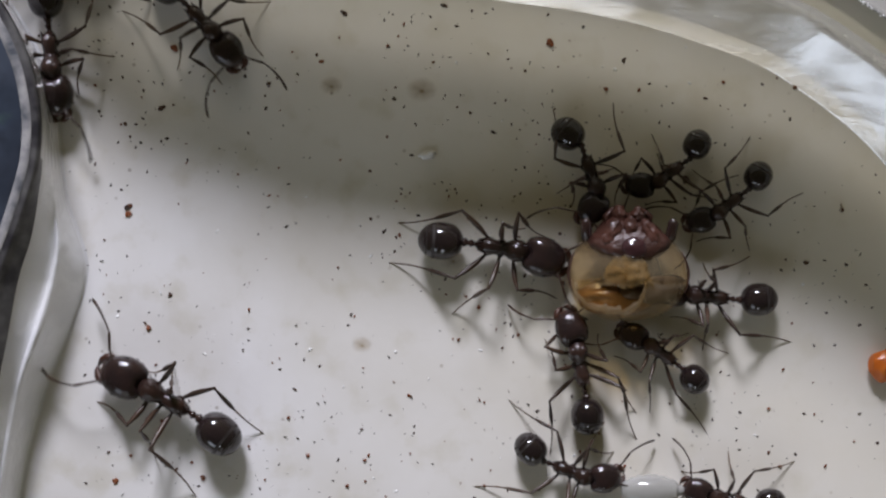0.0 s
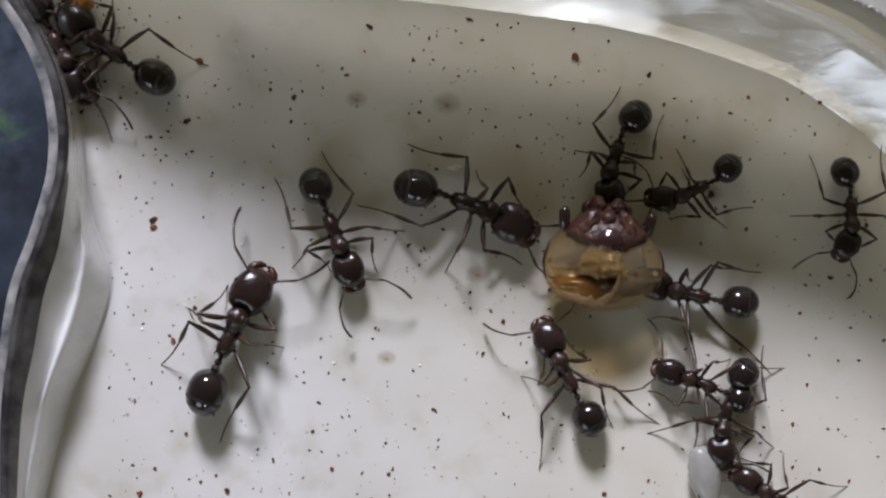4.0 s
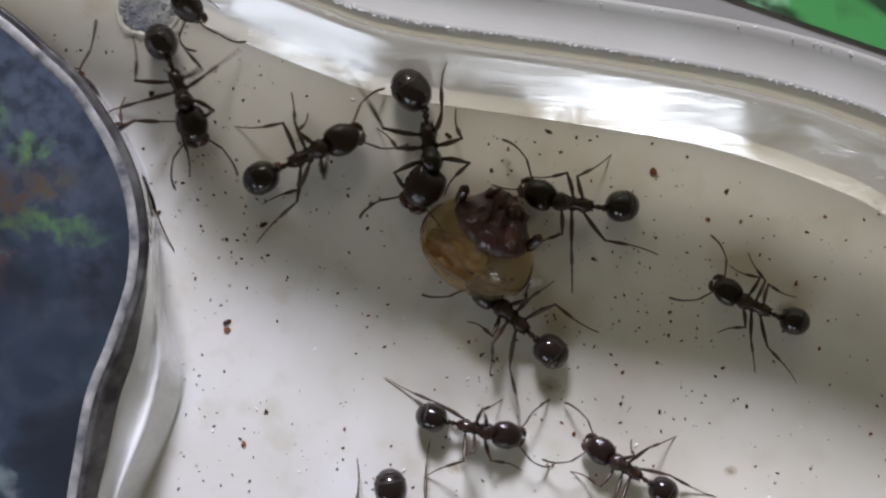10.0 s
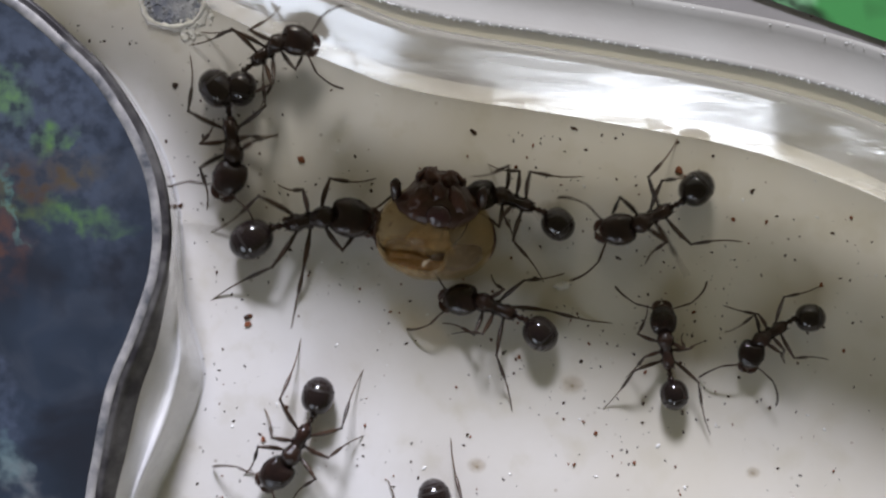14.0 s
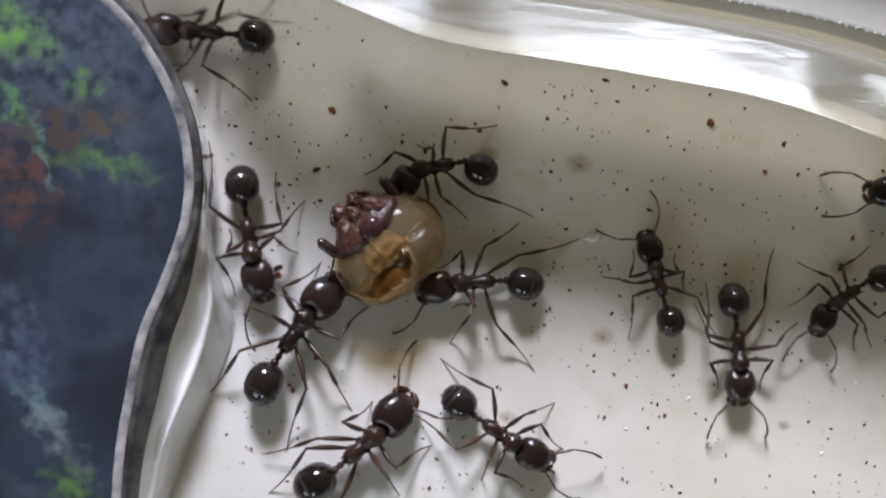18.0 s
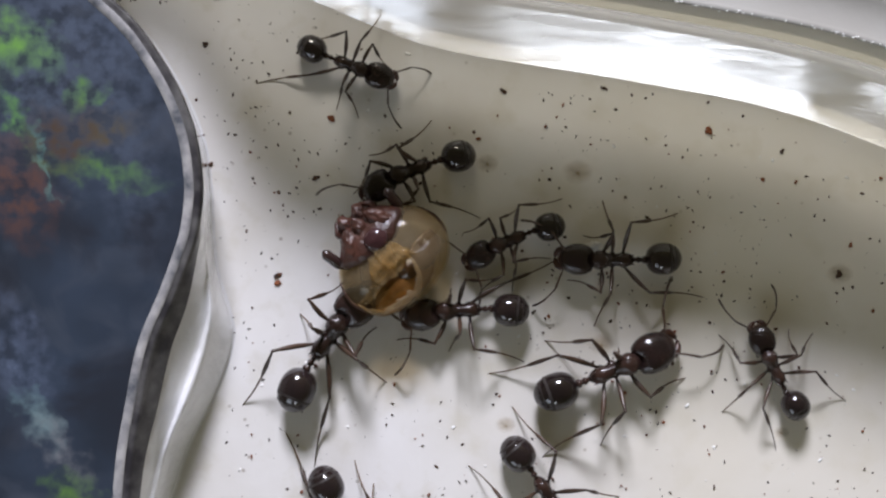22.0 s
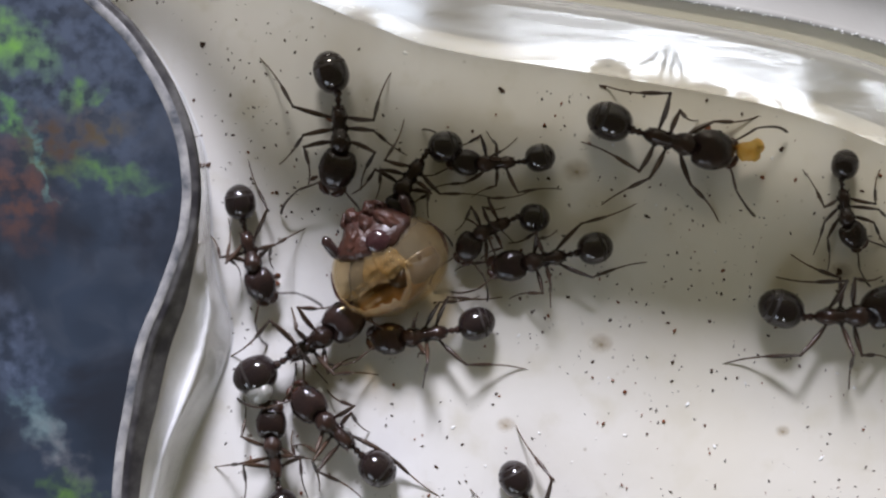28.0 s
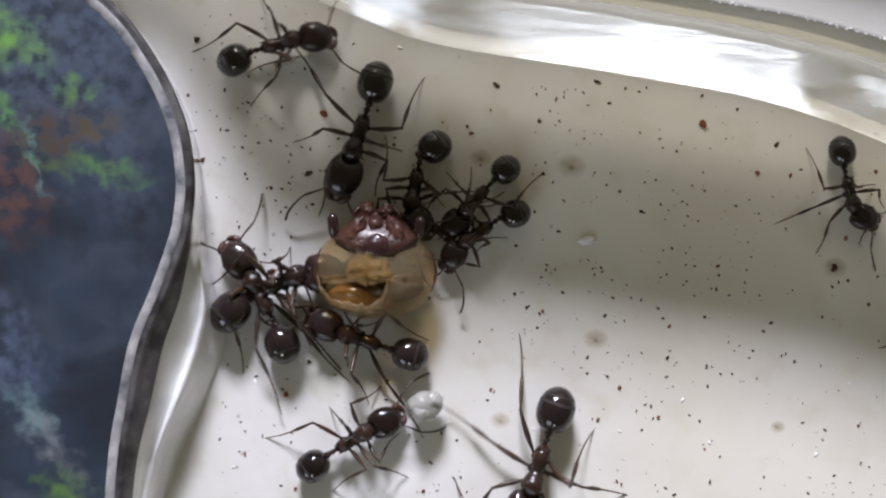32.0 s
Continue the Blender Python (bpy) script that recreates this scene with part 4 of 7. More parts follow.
add_ant("worker", 0.81, "dark brown ant walking over the white tray", [
    (0, 15.25, -10.88, 98, 9, -7),
    (1, 14.70, -10.70, 102, 11, -8),
    (2, 14.37, -10.06, 110, -24, 17),
    (2.5, 14.33, -10.09, 114, -0, 0),
    (4.5, 11.61, -10.49, 115, -1, 1),
    (5, 8.54, -8.42, 133, -4, 3),
    (5.5, 6.99, -7.36, 126, -0, -0),
    (6, 3.84, -5.85, 145, 1, -1),
    (6.5, 2.43, -4.43, 137, -0, 0),
    (7, -0.01, -3.56, 125, -10, 8),
    (7.5, -1.11, -2.06, 107, 0, -0),
    (8, -3.03, 0.25, 105, -4, 3),
    (8.5, -2.27, 3.40, 80, -0, -0),
    (9, -6.31, 5.71, 125, -9, 7),
    (9.5, -6.54, 8.23, 72, 0, -0),
    (10, -4.15, 7.78, 24, -3, 3),
    (10.5, -1.09, 8.10, 20, 0, -0),
    (11, 2.07, 8.63, 5, 2, -1),
    (11.5, 5.76, 7.91, 6, 0, 0),
    (12, 11.67, 7.55, -12, -8, 6),
    (12.5, 17.51, 4.91, -17, 0, -0),
    (13, 20.95, 3.81, -33, -4, 3),
    (13.5, 18.18, 5.78, -50, -0, -0),
    (14, 13.07, 4.16, -153, -22, 16),
    (14.5, 11.60, 3.29, -150, 0, -0),
    (16.5, 7.26, 5.02, -202, -13, 10),
    (17, 1.59, 8.71, -206, 4, -3),
    (17.5, -5.23, 10.77, -200, -0, 0),
    (18, -12.53, 11.38, -184, 1, -1),
    (18.5, -16.74, 12.60, -185, 0, 0),
    (19.5, -18.00, 16.50, -210, 0, 0),
    (22, -33.00, 17.00, -180, 0, 0),
    (32, -33.00, 17.00, -180, 0, 0),
], (
    (0, ((3.3, 0.3), (2.1, 1.9), (-5.6, 3.0), (1.8, -1.7), (-3.9, -3.2), (-5.7, -2.9))),
    (6, ((1.2, 2.7), (0.8, 4.4), (-5.2, 4.3), (2.0, -0.9), (-5.5, -1.2), (-5.1, -3.7))),
))
add_ant("worker", 0.81, "dark brown ant with a glossy round gaster", [
    (0, -4.05, 8.55, -49, -9, 8),
    (0.5, -1.32, 4.09, -66, 0, 0),
    (1, 0.78, 0.56, -68, -7, 5),
    (1.5, 1.33, 0.32, -62, 0, -0),
    (2, 2.14, -1.19, -62, -4, 3),
    (2.5, 1.59, -1.17, -70, -0, -0),
    (4.5, 0.89, -3.88, -71, -3, 2),
    (5, 0.49, -6.52, -70, -0, 0),
    (5.5, 0.92, -10.24, -79, 0, 0),
    (6, 0.63, -12.51, -95, -17, 13),
    (7, -0.06, -12.75, -108, -24, 19),
    (8, -0.10, -12.46, -105, -16, 12),
    (8.5, -0.24, -12.31, -104, -0, -0),
    (9, -0.08, -12.70, -100, -0, 0),
    (9.5, -0.15, -12.86, -97, 0, 0),
    (10, 0.06, -12.83, -93, 0, 0),
    (10.5, 0.09, -12.44, -92, -0, -0),
    (11, 0.09, -11.97, -92, -0, -0),
    (11.5, 0.32, -11.83, -92, 0, 0),
    (12, 0.99, -12.35, -89, -0, -0),
    (12.5, 1.33, -12.37, -88, -0, -0),
    (13, 1.84, -13.28, -86, -0, 0),
    (14, 1.70, -13.49, -85, 0, 0),
    (14.5, 1.98, -13.66, -84, 0, 0),
    (16.5, 1.65, -11.88, -79, -10, 8),
    (17, 1.49, -11.61, -81, -5, 4),
    (17.5, 1.71, -10.80, -64, -0, 0),
    (18, 3.17, -9.95, -35, 8, -6),
    (18.5, 3.38, -9.66, -41, 0, 0),
    (19, 3.85, -10.81, -45, 6, -5),
    (19.5, 5.22, -12.68, -51, -0, 0),
    (20, 6.07, -14.03, -53, -0, 0),
    (21, 5.89, -13.33, -55, 0, -0),
    (22, 5.78, -12.86, -56, -9, 7),
    (23, 5.38, -13.30, -54, 1, -1),
    (24, 5.32, -13.22, -56, -11, 8),
    (25, 5.63, -11.85, -52, 2, -2),
    (25.5, 6.04, -13.23, -53, 0, -0),
    (27.5, 5.49, -14.65, -60, -0, 0),
    (28, 5.42, -14.37, -59, 0, 0),
    (29, 4.23, -14.50, -61, 0, 0),
    (30, 2.81, -15.39, -62, 0, -0),
    (30.5, 2.57, -16.54, -61, 0, -0),
    (32, 2.38, -17.76, -58, 0, 0),
], (
    (6, ((4.2, 1.3), (1.9, 4.2), (-6.0, 1.4), (3.6, -2.0), (0.9, -3.5), (-4.5, -3.4))),
))
add_ant("minor", 0.69, "small dark brown ant feeding near the carcass", [
    (0, 19.63, -10.41, 142, 10, -8),
    (1, 19.55, -10.39, 148, 21, -17),
    (2, 19.53, -10.06, 152, 12, -9),
    (2.5, 19.57, -10.61, 154, 0, 0),
    (4.5, 20.54, -11.28, 159, -1, 1),
    (5, 18.54, -9.98, 173, -7, 6),
    (5.5, 15.89, -9.40, 162, 0, 0),
    (6, 14.11, -9.01, 146, -12, 9),
    (6.5, 12.69, -8.23, 152, 0, -0),
    (7, 12.47, -8.73, 155, 4, -3),
    (8, 12.13, -9.05, 139, -8, 6),
    (8.5, 13.33, -9.22, 118, -0, 0),
    (9, 13.05, -9.55, 121, -12, 9),
    (9.5, 12.83, -9.72, 149, -0, 0),
    (10, 12.76, -9.31, 146, -3, 2),
    (10.5, 13.32, -9.37, 139, 0, -0),
    (11, 13.55, -8.83, 128, -10, 7),
    (11.5, 13.49, -7.94, 122, -0, -0),
    (12, 13.47, -5.60, 105, -2, 1),
    (12.5, 13.69, -3.75, 87, 0, -0),
    (13, 13.66, -3.04, 98, -5, 4),
    (13.5, 13.83, -3.20, 97, -0, 0),
    (14, 13.72, -3.11, 98, -6, 5),
    (14.5, 13.80, -2.75, 92, 0, 0),
    (16.5, 13.46, -2.46, 105, -3, 2),
    (17, 13.66, -2.35, 98, -1, 1),
    (17.5, 13.44, -2.60, 92, -0, 0),
    (18, 11.62, -1.81, 106, -1, 1),
    (18.5, 9.21, -0.64, 126, -0, -0),
    (19, 8.04, 0.35, 123, -4, 3),
    (19.5, 5.40, 0.95, 159, -0, -0),
    (20, 5.46, 1.38, 160, 13, -10),
    (21, 4.93, 1.47, 169, 14, -11),
    (22, 3.74, 0.71, 202, 12, -9),
    (23, 3.60, 1.20, 188, -16, 11),
    (24, 3.32, 1.15, 196, -17, 12),
    (25, 3.20, 1.20, 195, -10, 7),
    (27.5, 3.04, 1.28, 206, 39, -27),
    (28, 2.96, 1.37, 204, 40, -30),
    (29, 2.83, 1.29, 205, 16, -11),
    (30, 2.35, 0.96, 213, 23, -18),
    (31, 2.22, 0.89, 210, 26, -20),
    (32, 2.39, 0.83, 214, 25, -19),
], (
    (0, ((2.7, 2.3), (-2.2, 4.3), (-6.9, 3.1), (0.9, -1.2), (-1.1, -2.6), (-4.6, -3.1))),
    (6, ((2.6, 1.9), (1.5, 2.0), (-5.1, 3.0), (-0.4, -0.5), (-2.0, -2.5), (-6.7, -3.6))),
    (9, ((3.6, 2.9), (-1.1, 5.1), (-3.9, 3.7), (0.2, -2.3), (-2.8, -4.7), (-7.3, -1.6))),
    (12, ((4.0, 0.7), (-1.9, 2.8), (-3.7, 4.7), (1.8, -1.5), (0.7, -3.3), (-6.6, -3.1))),
    (18, ((2.8, 1.1), (1.4, 4.0), (-3.9, 3.4), (1.5, -2.0), (-1.7, -2.0), (-6.0, -3.5))),
    (21, ((3.8, 4.1), (0.9, 3.7), (-3.6, 2.4), (3.8, -1.1), (-2.2, -2.5), (-4.6, -1.8))),
    (24, ((4.1, 0.9), (1.9, 4.1), (-1.3, 2.9), (4.4, -1.5), (0.1, -1.7), (-3.0, -2.8))),
    (28, ((4.1, 1.8), (1.9, 1.8), (-1.0, 1.7), (2.8, -1.0), (-1.6, -1.1), (-3.7, -1.4))),
))
add_ant("worker", 0.80, "dark brown ant feeding on the carcass", [
    (0, 22.32, -7.50, 171, -12, 8),
    (1, 21.67, -8.00, 170, -14, 11),
    (2, 21.08, -8.00, 165, -15, 12),
    (2.5, 21.26, -7.80, 164, -0, 0),
    (4.5, 19.47, -5.96, 165, -10, 8),
    (5, 18.98, -5.47, 159, -6, 4),
    (6, 17.75, -5.04, 156, -1, 0),
    (7, 14.32, -5.20, 147, -7, 5),
    (7.5, 12.74, -4.59, 149, -0, -0),
    (8, 11.28, -3.26, 144, -12, 10),
    (8.5, 9.40, -2.52, 138, -0, 0),
    (9, 7.42, -1.15, 136, 1, -1),
    (10, 6.77, -1.12, 136, -5, 4),
    (11, 6.85, -1.01, 144, 16, -13),
    (12, 6.44, -0.80, 155, 18, -14),
    (13, 4.75, -0.38, 156, 13, -11),
    (14, 4.70, -0.70, 157, 28, -22),
    (14.5, 4.46, -0.89, 154, 0, 0),
    (16.5, 2.82, -1.19, 178, 12, -9),
    (17, 2.45, -1.70, 184, 13, -10),
    (18, 1.85, -1.91, 183, 17, -13),
    (19, 1.49, -2.53, 187, 30, -24),
    (20, 1.47, -3.06, 190, 27, -20),
    (21, 1.39, -2.88, 186, 26, -19),
    (22, 1.11, -2.99, 183, 11, -8),
    (23, 0.10, -3.84, 183, 9, -7),
    (24, -0.07, -3.69, 185, 16, -12),
    (25, -0.50, -4.02, 189, 9, -7),
    (27.5, -0.68, -3.99, 190, 7, -5),
    (28, -0.62, -4.28, 189, -11, 8),
    (29, -1.04, -4.18, 191, 2, -1),
    (30, -2.23, -4.15, 184, 11, -8),
    (31, -3.46, -4.89, 164, 2, -2),
    (32, -3.81, -4.74, 160, -8, 6),
], (
    (0, ((2.3, 1.7), (-0.2, 3.7), (-6.1, 2.5), (0.6, -1.0), (0.4, -2.2), (-2.7, -3.0))),
    (6, ((3.2, 1.9), (-2.5, 4.9), (-6.0, 4.6), (0.1, -1.2), (-4.2, -3.4), (-5.7, -2.2))),
    (9, ((1.3, 1.8), (-3.1, 4.3), (-5.5, 5.3), (1.3, -2.1), (0.2, -3.2), (-4.4, -2.7))),
    (12, ((3.1, 3.1), (2.2, 3.2), (-3.9, 6.4), (1.3, -1.5), (-3.4, -3.5), (-7.4, -1.6))),
    (18, ((1.6, 1.7), (1.9, 4.1), (-3.7, 6.3), (2.6, -1.0), (-3.2, -3.8), (-7.2, -2.5))),
    (21, ((4.8, 1.7), (1.2, 2.9), (-3.6, 4.1), (0.8, -1.4), (-2.5, -1.8), (-7.0, -2.8))),
    (24, ((2.8, 2.6), (1.4, 4.3), (-5.9, 4.0), (3.0, -1.6), (-1.4, -2.5), (-3.9, -2.0))),
    (28, ((0.9, 1.5), (0.9, 3.7), (-6.2, 3.5), (0.2, -1.4), (-3.9, -1.9), (-5.4, -1.6))),
    (30, ((1.2, 2.2), (-1.0, 4.1), (-5.6, 5.1), (1.2, -1.5), (-0.3, -1.4), (-3.9, -1.1))),
))
add_ant("minor", 0.78, "small dark ant feeding on the carcass mouthparts", [
    (0, 16.35, -0.64, -74, -55, 31),
    (1, 16.07, -0.41, -86, -55, 45),
    (2, 15.95, -0.21, -89, -55, 36),
    (2.5, 16.02, -0.12, -91, -55, -0),
    (4.5, 16.40, 1.28, -127, 55, -25),
    (5, 16.50, 1.40, -147, -55, 28),
    (6, 15.98, 1.56, -172, -37, 24),
    (7, 14.25, 1.95, -185, -17, 12),
    (8, 11.45, 3.66, -184, -24, 18),
    (8.5, 10.17, 4.87, -176, 0, -0),
    (9, 9.87, 4.91, -191, -26, 19),
    (10, 10.16, 4.94, -189, -22, 15),
    (11, 9.36, 4.81, -187, -10, 7),
    (12, 8.52, 4.46, -193, -10, 7),
    (13, 7.12, 4.40, -202, 29, -18),
    (14, 5.71, 4.98, -201, 34, -21),
    (14.5, 4.38, 5.39, -197, 0, 0),
    (16.5, 0.13, 4.92, -181, 37, -25),
    (17, 0.08, 4.43, -175, 55, -43),
    (18, -0.27, 4.21, -169, 55, -40),
    (19, -1.54, 4.03, -154, 55, -45),
    (20, -1.74, 4.02, -149, 55, -45),
    (21, -1.76, 4.11, -156, 55, -32),
    (22, -1.44, 4.49, -160, 19, -9),
    (23, -0.92, 4.29, -143, 55, -45),
    (24, -1.01, 4.07, -144, 55, -45),
    (25, -1.10, 3.98, -144, 55, -45),
    (27.5, -1.51, 4.13, -131, 55, -45),
    (28, -1.42, 4.13, -124, 55, -45),
    (29, -1.53, 4.18, -123, 55, -45),
    (30, -1.54, 4.17, -118, 55, -45),
    (31, -1.15, 3.76, -107, 55, -45),
    (32, -0.93, 3.29, -101, 55, -45),
], (
    (6, ((2.6, 1.0), (0.1, 1.8), (-4.2, 3.2), (1.7, -1.9), (0.5, -2.6), (-5.1, -0.9))),
    (9, ((1.9, 3.5), (-1.4, 6.0), (-6.8, 2.3), (5.6, -0.5), (2.9, -1.5), (-2.4, -4.0))),
    (12, ((2.8, 1.6), (-0.4, 2.5), (-3.0, 4.5), (3.5, -0.7), (4.6, -1.9), (-2.6, -3.7))),
    (18, ((3.1, 1.9), (-1.5, 3.9), (-6.0, 4.6), (4.9, -0.5), (1.2, -1.8), (-4.8, -2.1))),
    (21, ((2.2, 1.8), (0.9, 2.0), (-3.5, 4.6), (3.8, -0.5), (1.7, -2.5), (-3.2, -2.9))),
    (24, ((2.0, 1.4), (1.1, 2.6), (-1.9, 5.3), (4.3, -1.9), (3.5, -0.5), (-3.0, -2.7))),
))
add_ant("minor", 0.68, "small brown ant wandering across the tray", [
    (0, 20.50, -0.81, -148, -39, 30),
    (1, 20.26, -1.11, -154, -39, 30),
    (2, 20.15, -0.97, -157, -31, 23),
    (2.5, 19.98, -0.99, -159, -0, 0),
    (4.5, 20.56, -0.92, -157, -33, 21),
    (5, 20.26, -1.04, -172, -49, 35),
    (6, 18.51, -0.76, -187, -21, 16),
    (7, 17.68, -1.20, -189, -13, 10),
    (7.5, 17.73, -1.17, -199, 0, -0),
    (8, 18.70, -1.57, -189, -20, 16),
    (8.5, 20.05, -0.75, -203, -0, 0),
    (9, 19.71, -0.83, -203, -27, 20),
    (9.5, 19.89, -0.73, -203, -0, 0),
    (10, 19.79, -0.74, -205, -14, 10),
    (11, 20.03, -0.94, -194, -15, 10),
    (11.5, 20.21, -0.32, -201, -0, -0),
    (12, 20.06, -0.69, -210, -35, 26),
    (12.5, 20.05, -0.24, -199, 0, 0),
    (13, 19.54, -1.34, -180, -3, 2),
    (13.5, 19.45, -1.86, -152, -0, -0),
    (14, 19.33, -2.08, -149, 47, -29),
    (14.5, 19.67, -2.07, -137, 0, 0),
    (16.5, 19.36, -0.02, -223, -27, 21),
    (17, 20.46, 0.24, -228, -24, 19),
    (17.5, 21.11, -1.35, -193, -0, -0),
    (18, 21.56, -2.71, -146, 33, -23),
    (18.5, 22.22, -5.02, -122, -0, -0),
    (19, 21.93, -6.45, -101, 33, -24),
    (19.5, 20.49, -7.63, -129, 0, -0),
    (20, 19.26, -9.68, -131, -1, 1),
    (20.5, 18.71, -10.70, -124, -0, 0),
    (21, 18.84, -9.85, -159, -35, 27),
    (21.5, 18.28, -8.19, -205, 0, -0),
    (22, 17.88, -6.18, -243, -10, 8),
    (22.5, 18.02, -4.59, -240, 0, -0),
    (23, 18.12, -4.69, -238, 1, -1),
    (23.5, 18.34, -3.98, -253, -0, -0),
    (24, 19.13, -1.19, -277, -17, 14),
    (24.5, 20.83, 1.85, -281, -0, 0),
    (25, 19.84, 3.68, -244, 9, -7),
    (25.5, 15.97, 5.47, -208, 0, -0),
    (27.5, 3.57, 4.05, -164, -25, 19),
    (28, 3.22, 4.81, -177, -14, 11),
    (28.5, 3.72, 4.92, -154, 0, -0),
    (29, 3.75, 4.88, -162, -3, 2),
    (29.5, 2.20, 4.12, -156, 0, -0),
    (30, 2.16, 3.06, -150, -12, 8),
    (31, 1.91, 2.69, -147, 14, -9),
    (32, 2.30, 2.63, -134, 6, -5),
], (
    (6, ((2.8, 1.1), (-2.2, 4.1), (-4.8, 3.4), (3.3, -1.4), (-0.4, -1.8), (-0.9, -3.3))),
    (9, ((1.9, 3.1), (-2.3, 4.7), (-5.7, 4.2), (2.8, -2.5), (1.8, -4.0), (-1.4, -3.1))),
    (12, ((-0.2, 2.9), (-0.4, 2.9), (-2.3, 4.8), (3.7, -0.6), (2.6, -3.2), (-5.5, -0.5))),
    (21, ((2.7, 4.2), (1.1, 4.4), (-5.5, 2.8), (2.9, -4.7), (1.3, -4.0), (-4.4, -3.1))),
    (24, ((4.7, 0.8), (-1.2, 5.2), (-7.2, 2.3), (2.0, -2.3), (0.1, -4.8), (-5.4, -5.4))),
    (28, ((5.4, 1.7), (2.2, 2.5), (-5.0, 2.3), (3.5, -1.6), (0.7, -2.7), (-1.7, -2.0))),
))
add_ant("minor", 0.68, "small dark ant walking away from the carcass", [
    (0, 23.63, -2.63, -146, -24, 19),
    (1, 24.13, -3.09, -128, -2, 2),
    (2, 24.27, -2.75, -135, -15, 12),
    (2.5, 24.13, -2.53, -134, 0, -0),
    (4.5, 29.77, -2.52, -82, -28, 21),
    (5, 29.71, -3.09, -80, 14, -8),
    (6, 29.82, -2.88, -78, -1, 1),
    (7, 29.70, -3.26, -80, 0, -0),
    (8, 29.47, -3.31, -84, 0, -0),
    (8.5, 29.73, -3.67, -84, 0, -0),
    (9, 28.16, -4.24, -95, -0, 0),
    (11, 34.00, -16.00, -90, 0, 0),
    (32, 34.00, -16.00, -90, 0, 0),
])
add_ant("worker", 0.74, "dark ant pulling a white larva", [
    (0, 14.47, -16.49, -23, 29, -24),
    (1, 14.45, -15.59, -26, 32, -26),
    (2, 16.46, -13.99, -21, -14, 11),
    (2.5, 18.10, -14.60, -55, 0, -0),
    (4.5, 22.97, -12.84, -130, 30, -25),
    (5, 24.06, -13.57, -148, 22, -17),
    (6, 23.41, -13.76, -144, 14, -10),
    (7, 23.61, -13.34, -148, 4, -3),
    (8, 23.14, -12.97, -131, 44, -34),
    (8.5, 23.35, -13.33, -125, -0, 0),
    (9, 23.10, -12.94, -122, 0, -0),
    (9.5, 23.50, -13.57, -114, 0, -0),
    (11, 22.00, -24.00, -90, 0, 0),
    (32, 22.00, -24.00, -90, 0, 0),
])
add_ant("worker", 0.67, "dark reddish ant holding a white larva", [
    (0, 22.89, -18.38, 168, -13, 11),
    (1, 22.59, -18.40, 159, -17, 14),
    (2, 23.43, -17.97, 161, -19, 15),
    (2.5, 23.81, -17.47, 164, 0, -0),
    (4.5, 24.40, -17.58, 141, -3, 2),
    (5, 24.90, -17.51, 137, -0, 0),
    (6, 24.20, -18.75, 137, 0, 0),
    (7, 24.19, -19.14, 133, 0, -0),
    (8.5, 19.00, -26.00, 210, 0, 0),
    (11, 19.00, -31.00, 270, 0, 0),
    (32, 19.00, -31.00, 270, 0, 0),
])
add_ant("major", 0.86, "large dark ant carrying orange food", [
    (0, -12.21, 7.26, -87, 0, -0),
    (0.5, -12.84, 9.02, -44, 0, -0),
    (1, -10.70, 7.24, -37, 2, -1),
    (1.5, -5.67, 5.32, -20, 0, -0),
    (2, -8.13, 6.00, -77, -24, 16),
    (2.5, -9.24, 6.15, -116, -0, 0),
    (4.5, -10.91, 8.93, -248, -6, 5),
    (5, -11.05, 11.66, -232, 5, -4),
    (6, -17.00, 16.50, -210, 0, 0),
    (9, -29.00, 17.70, -180, 0, 0),
    (32, -29.00, 17.70, -180, 0, 0),
])
add_ant("worker", 0.86, "dark brown ant walking over the white tray", [
    (0, -12.00, 13.00, -20, 0, 0),
    (0.5, -3.91, 8.51, -15, -0, 0),
    (1, 5.84, 5.47, -26, -2, 1),
    (1.5, 6.17, 6.18, -15, -0, -0),
    (2, 1.05, 7.83, 25, -4, 3),
    (2.5, -3.61, 9.37, 122, -0, 0),
    (3, -12.00, 13.50, 150, 0, 0),
    (4, -17.00, 16.80, 160, 0, 0),
    (6, -25.00, 18.00, 180, 0, 0),
    (32, -25.00, 18.00, 180, 0, 0),
])
add_ant("worker", 0.81, "dark brown ant walking over the white tray", [
    (0, -21.00, 17.30, -20, 0, 0),
    (1, -17.50, 15.50, -45, 0, 0),
    (2, -13.40, 9.26, -67, -0, 0),
    (2.5, -13.38, 8.74, -76, -0, 0),
    (4.5, -12.54, 7.49, -51, 0, -0),
    (5, -6.22, 2.32, -40, 2, -2),
    (5.5, -1.88, 0.75, -41, -0, -0),
    (6, -3.38, -0.34, -69, 4, -3),
    (6.5, -5.21, -0.82, -77, -0, -0),
    (7, -5.74, -2.56, -81, -9, 7),
    (7.5, -6.02, -8.50, -92, -0, 0),
    (8, -8.30, -14.21, -119, -32, 21),
    (8.5, -10.48, -16.81, -120, 0, -0),
    (9.5, -8.00, -30.00, -90, 0, 0),
    (32, -8.00, -30.00, -90, 0, 0),
])
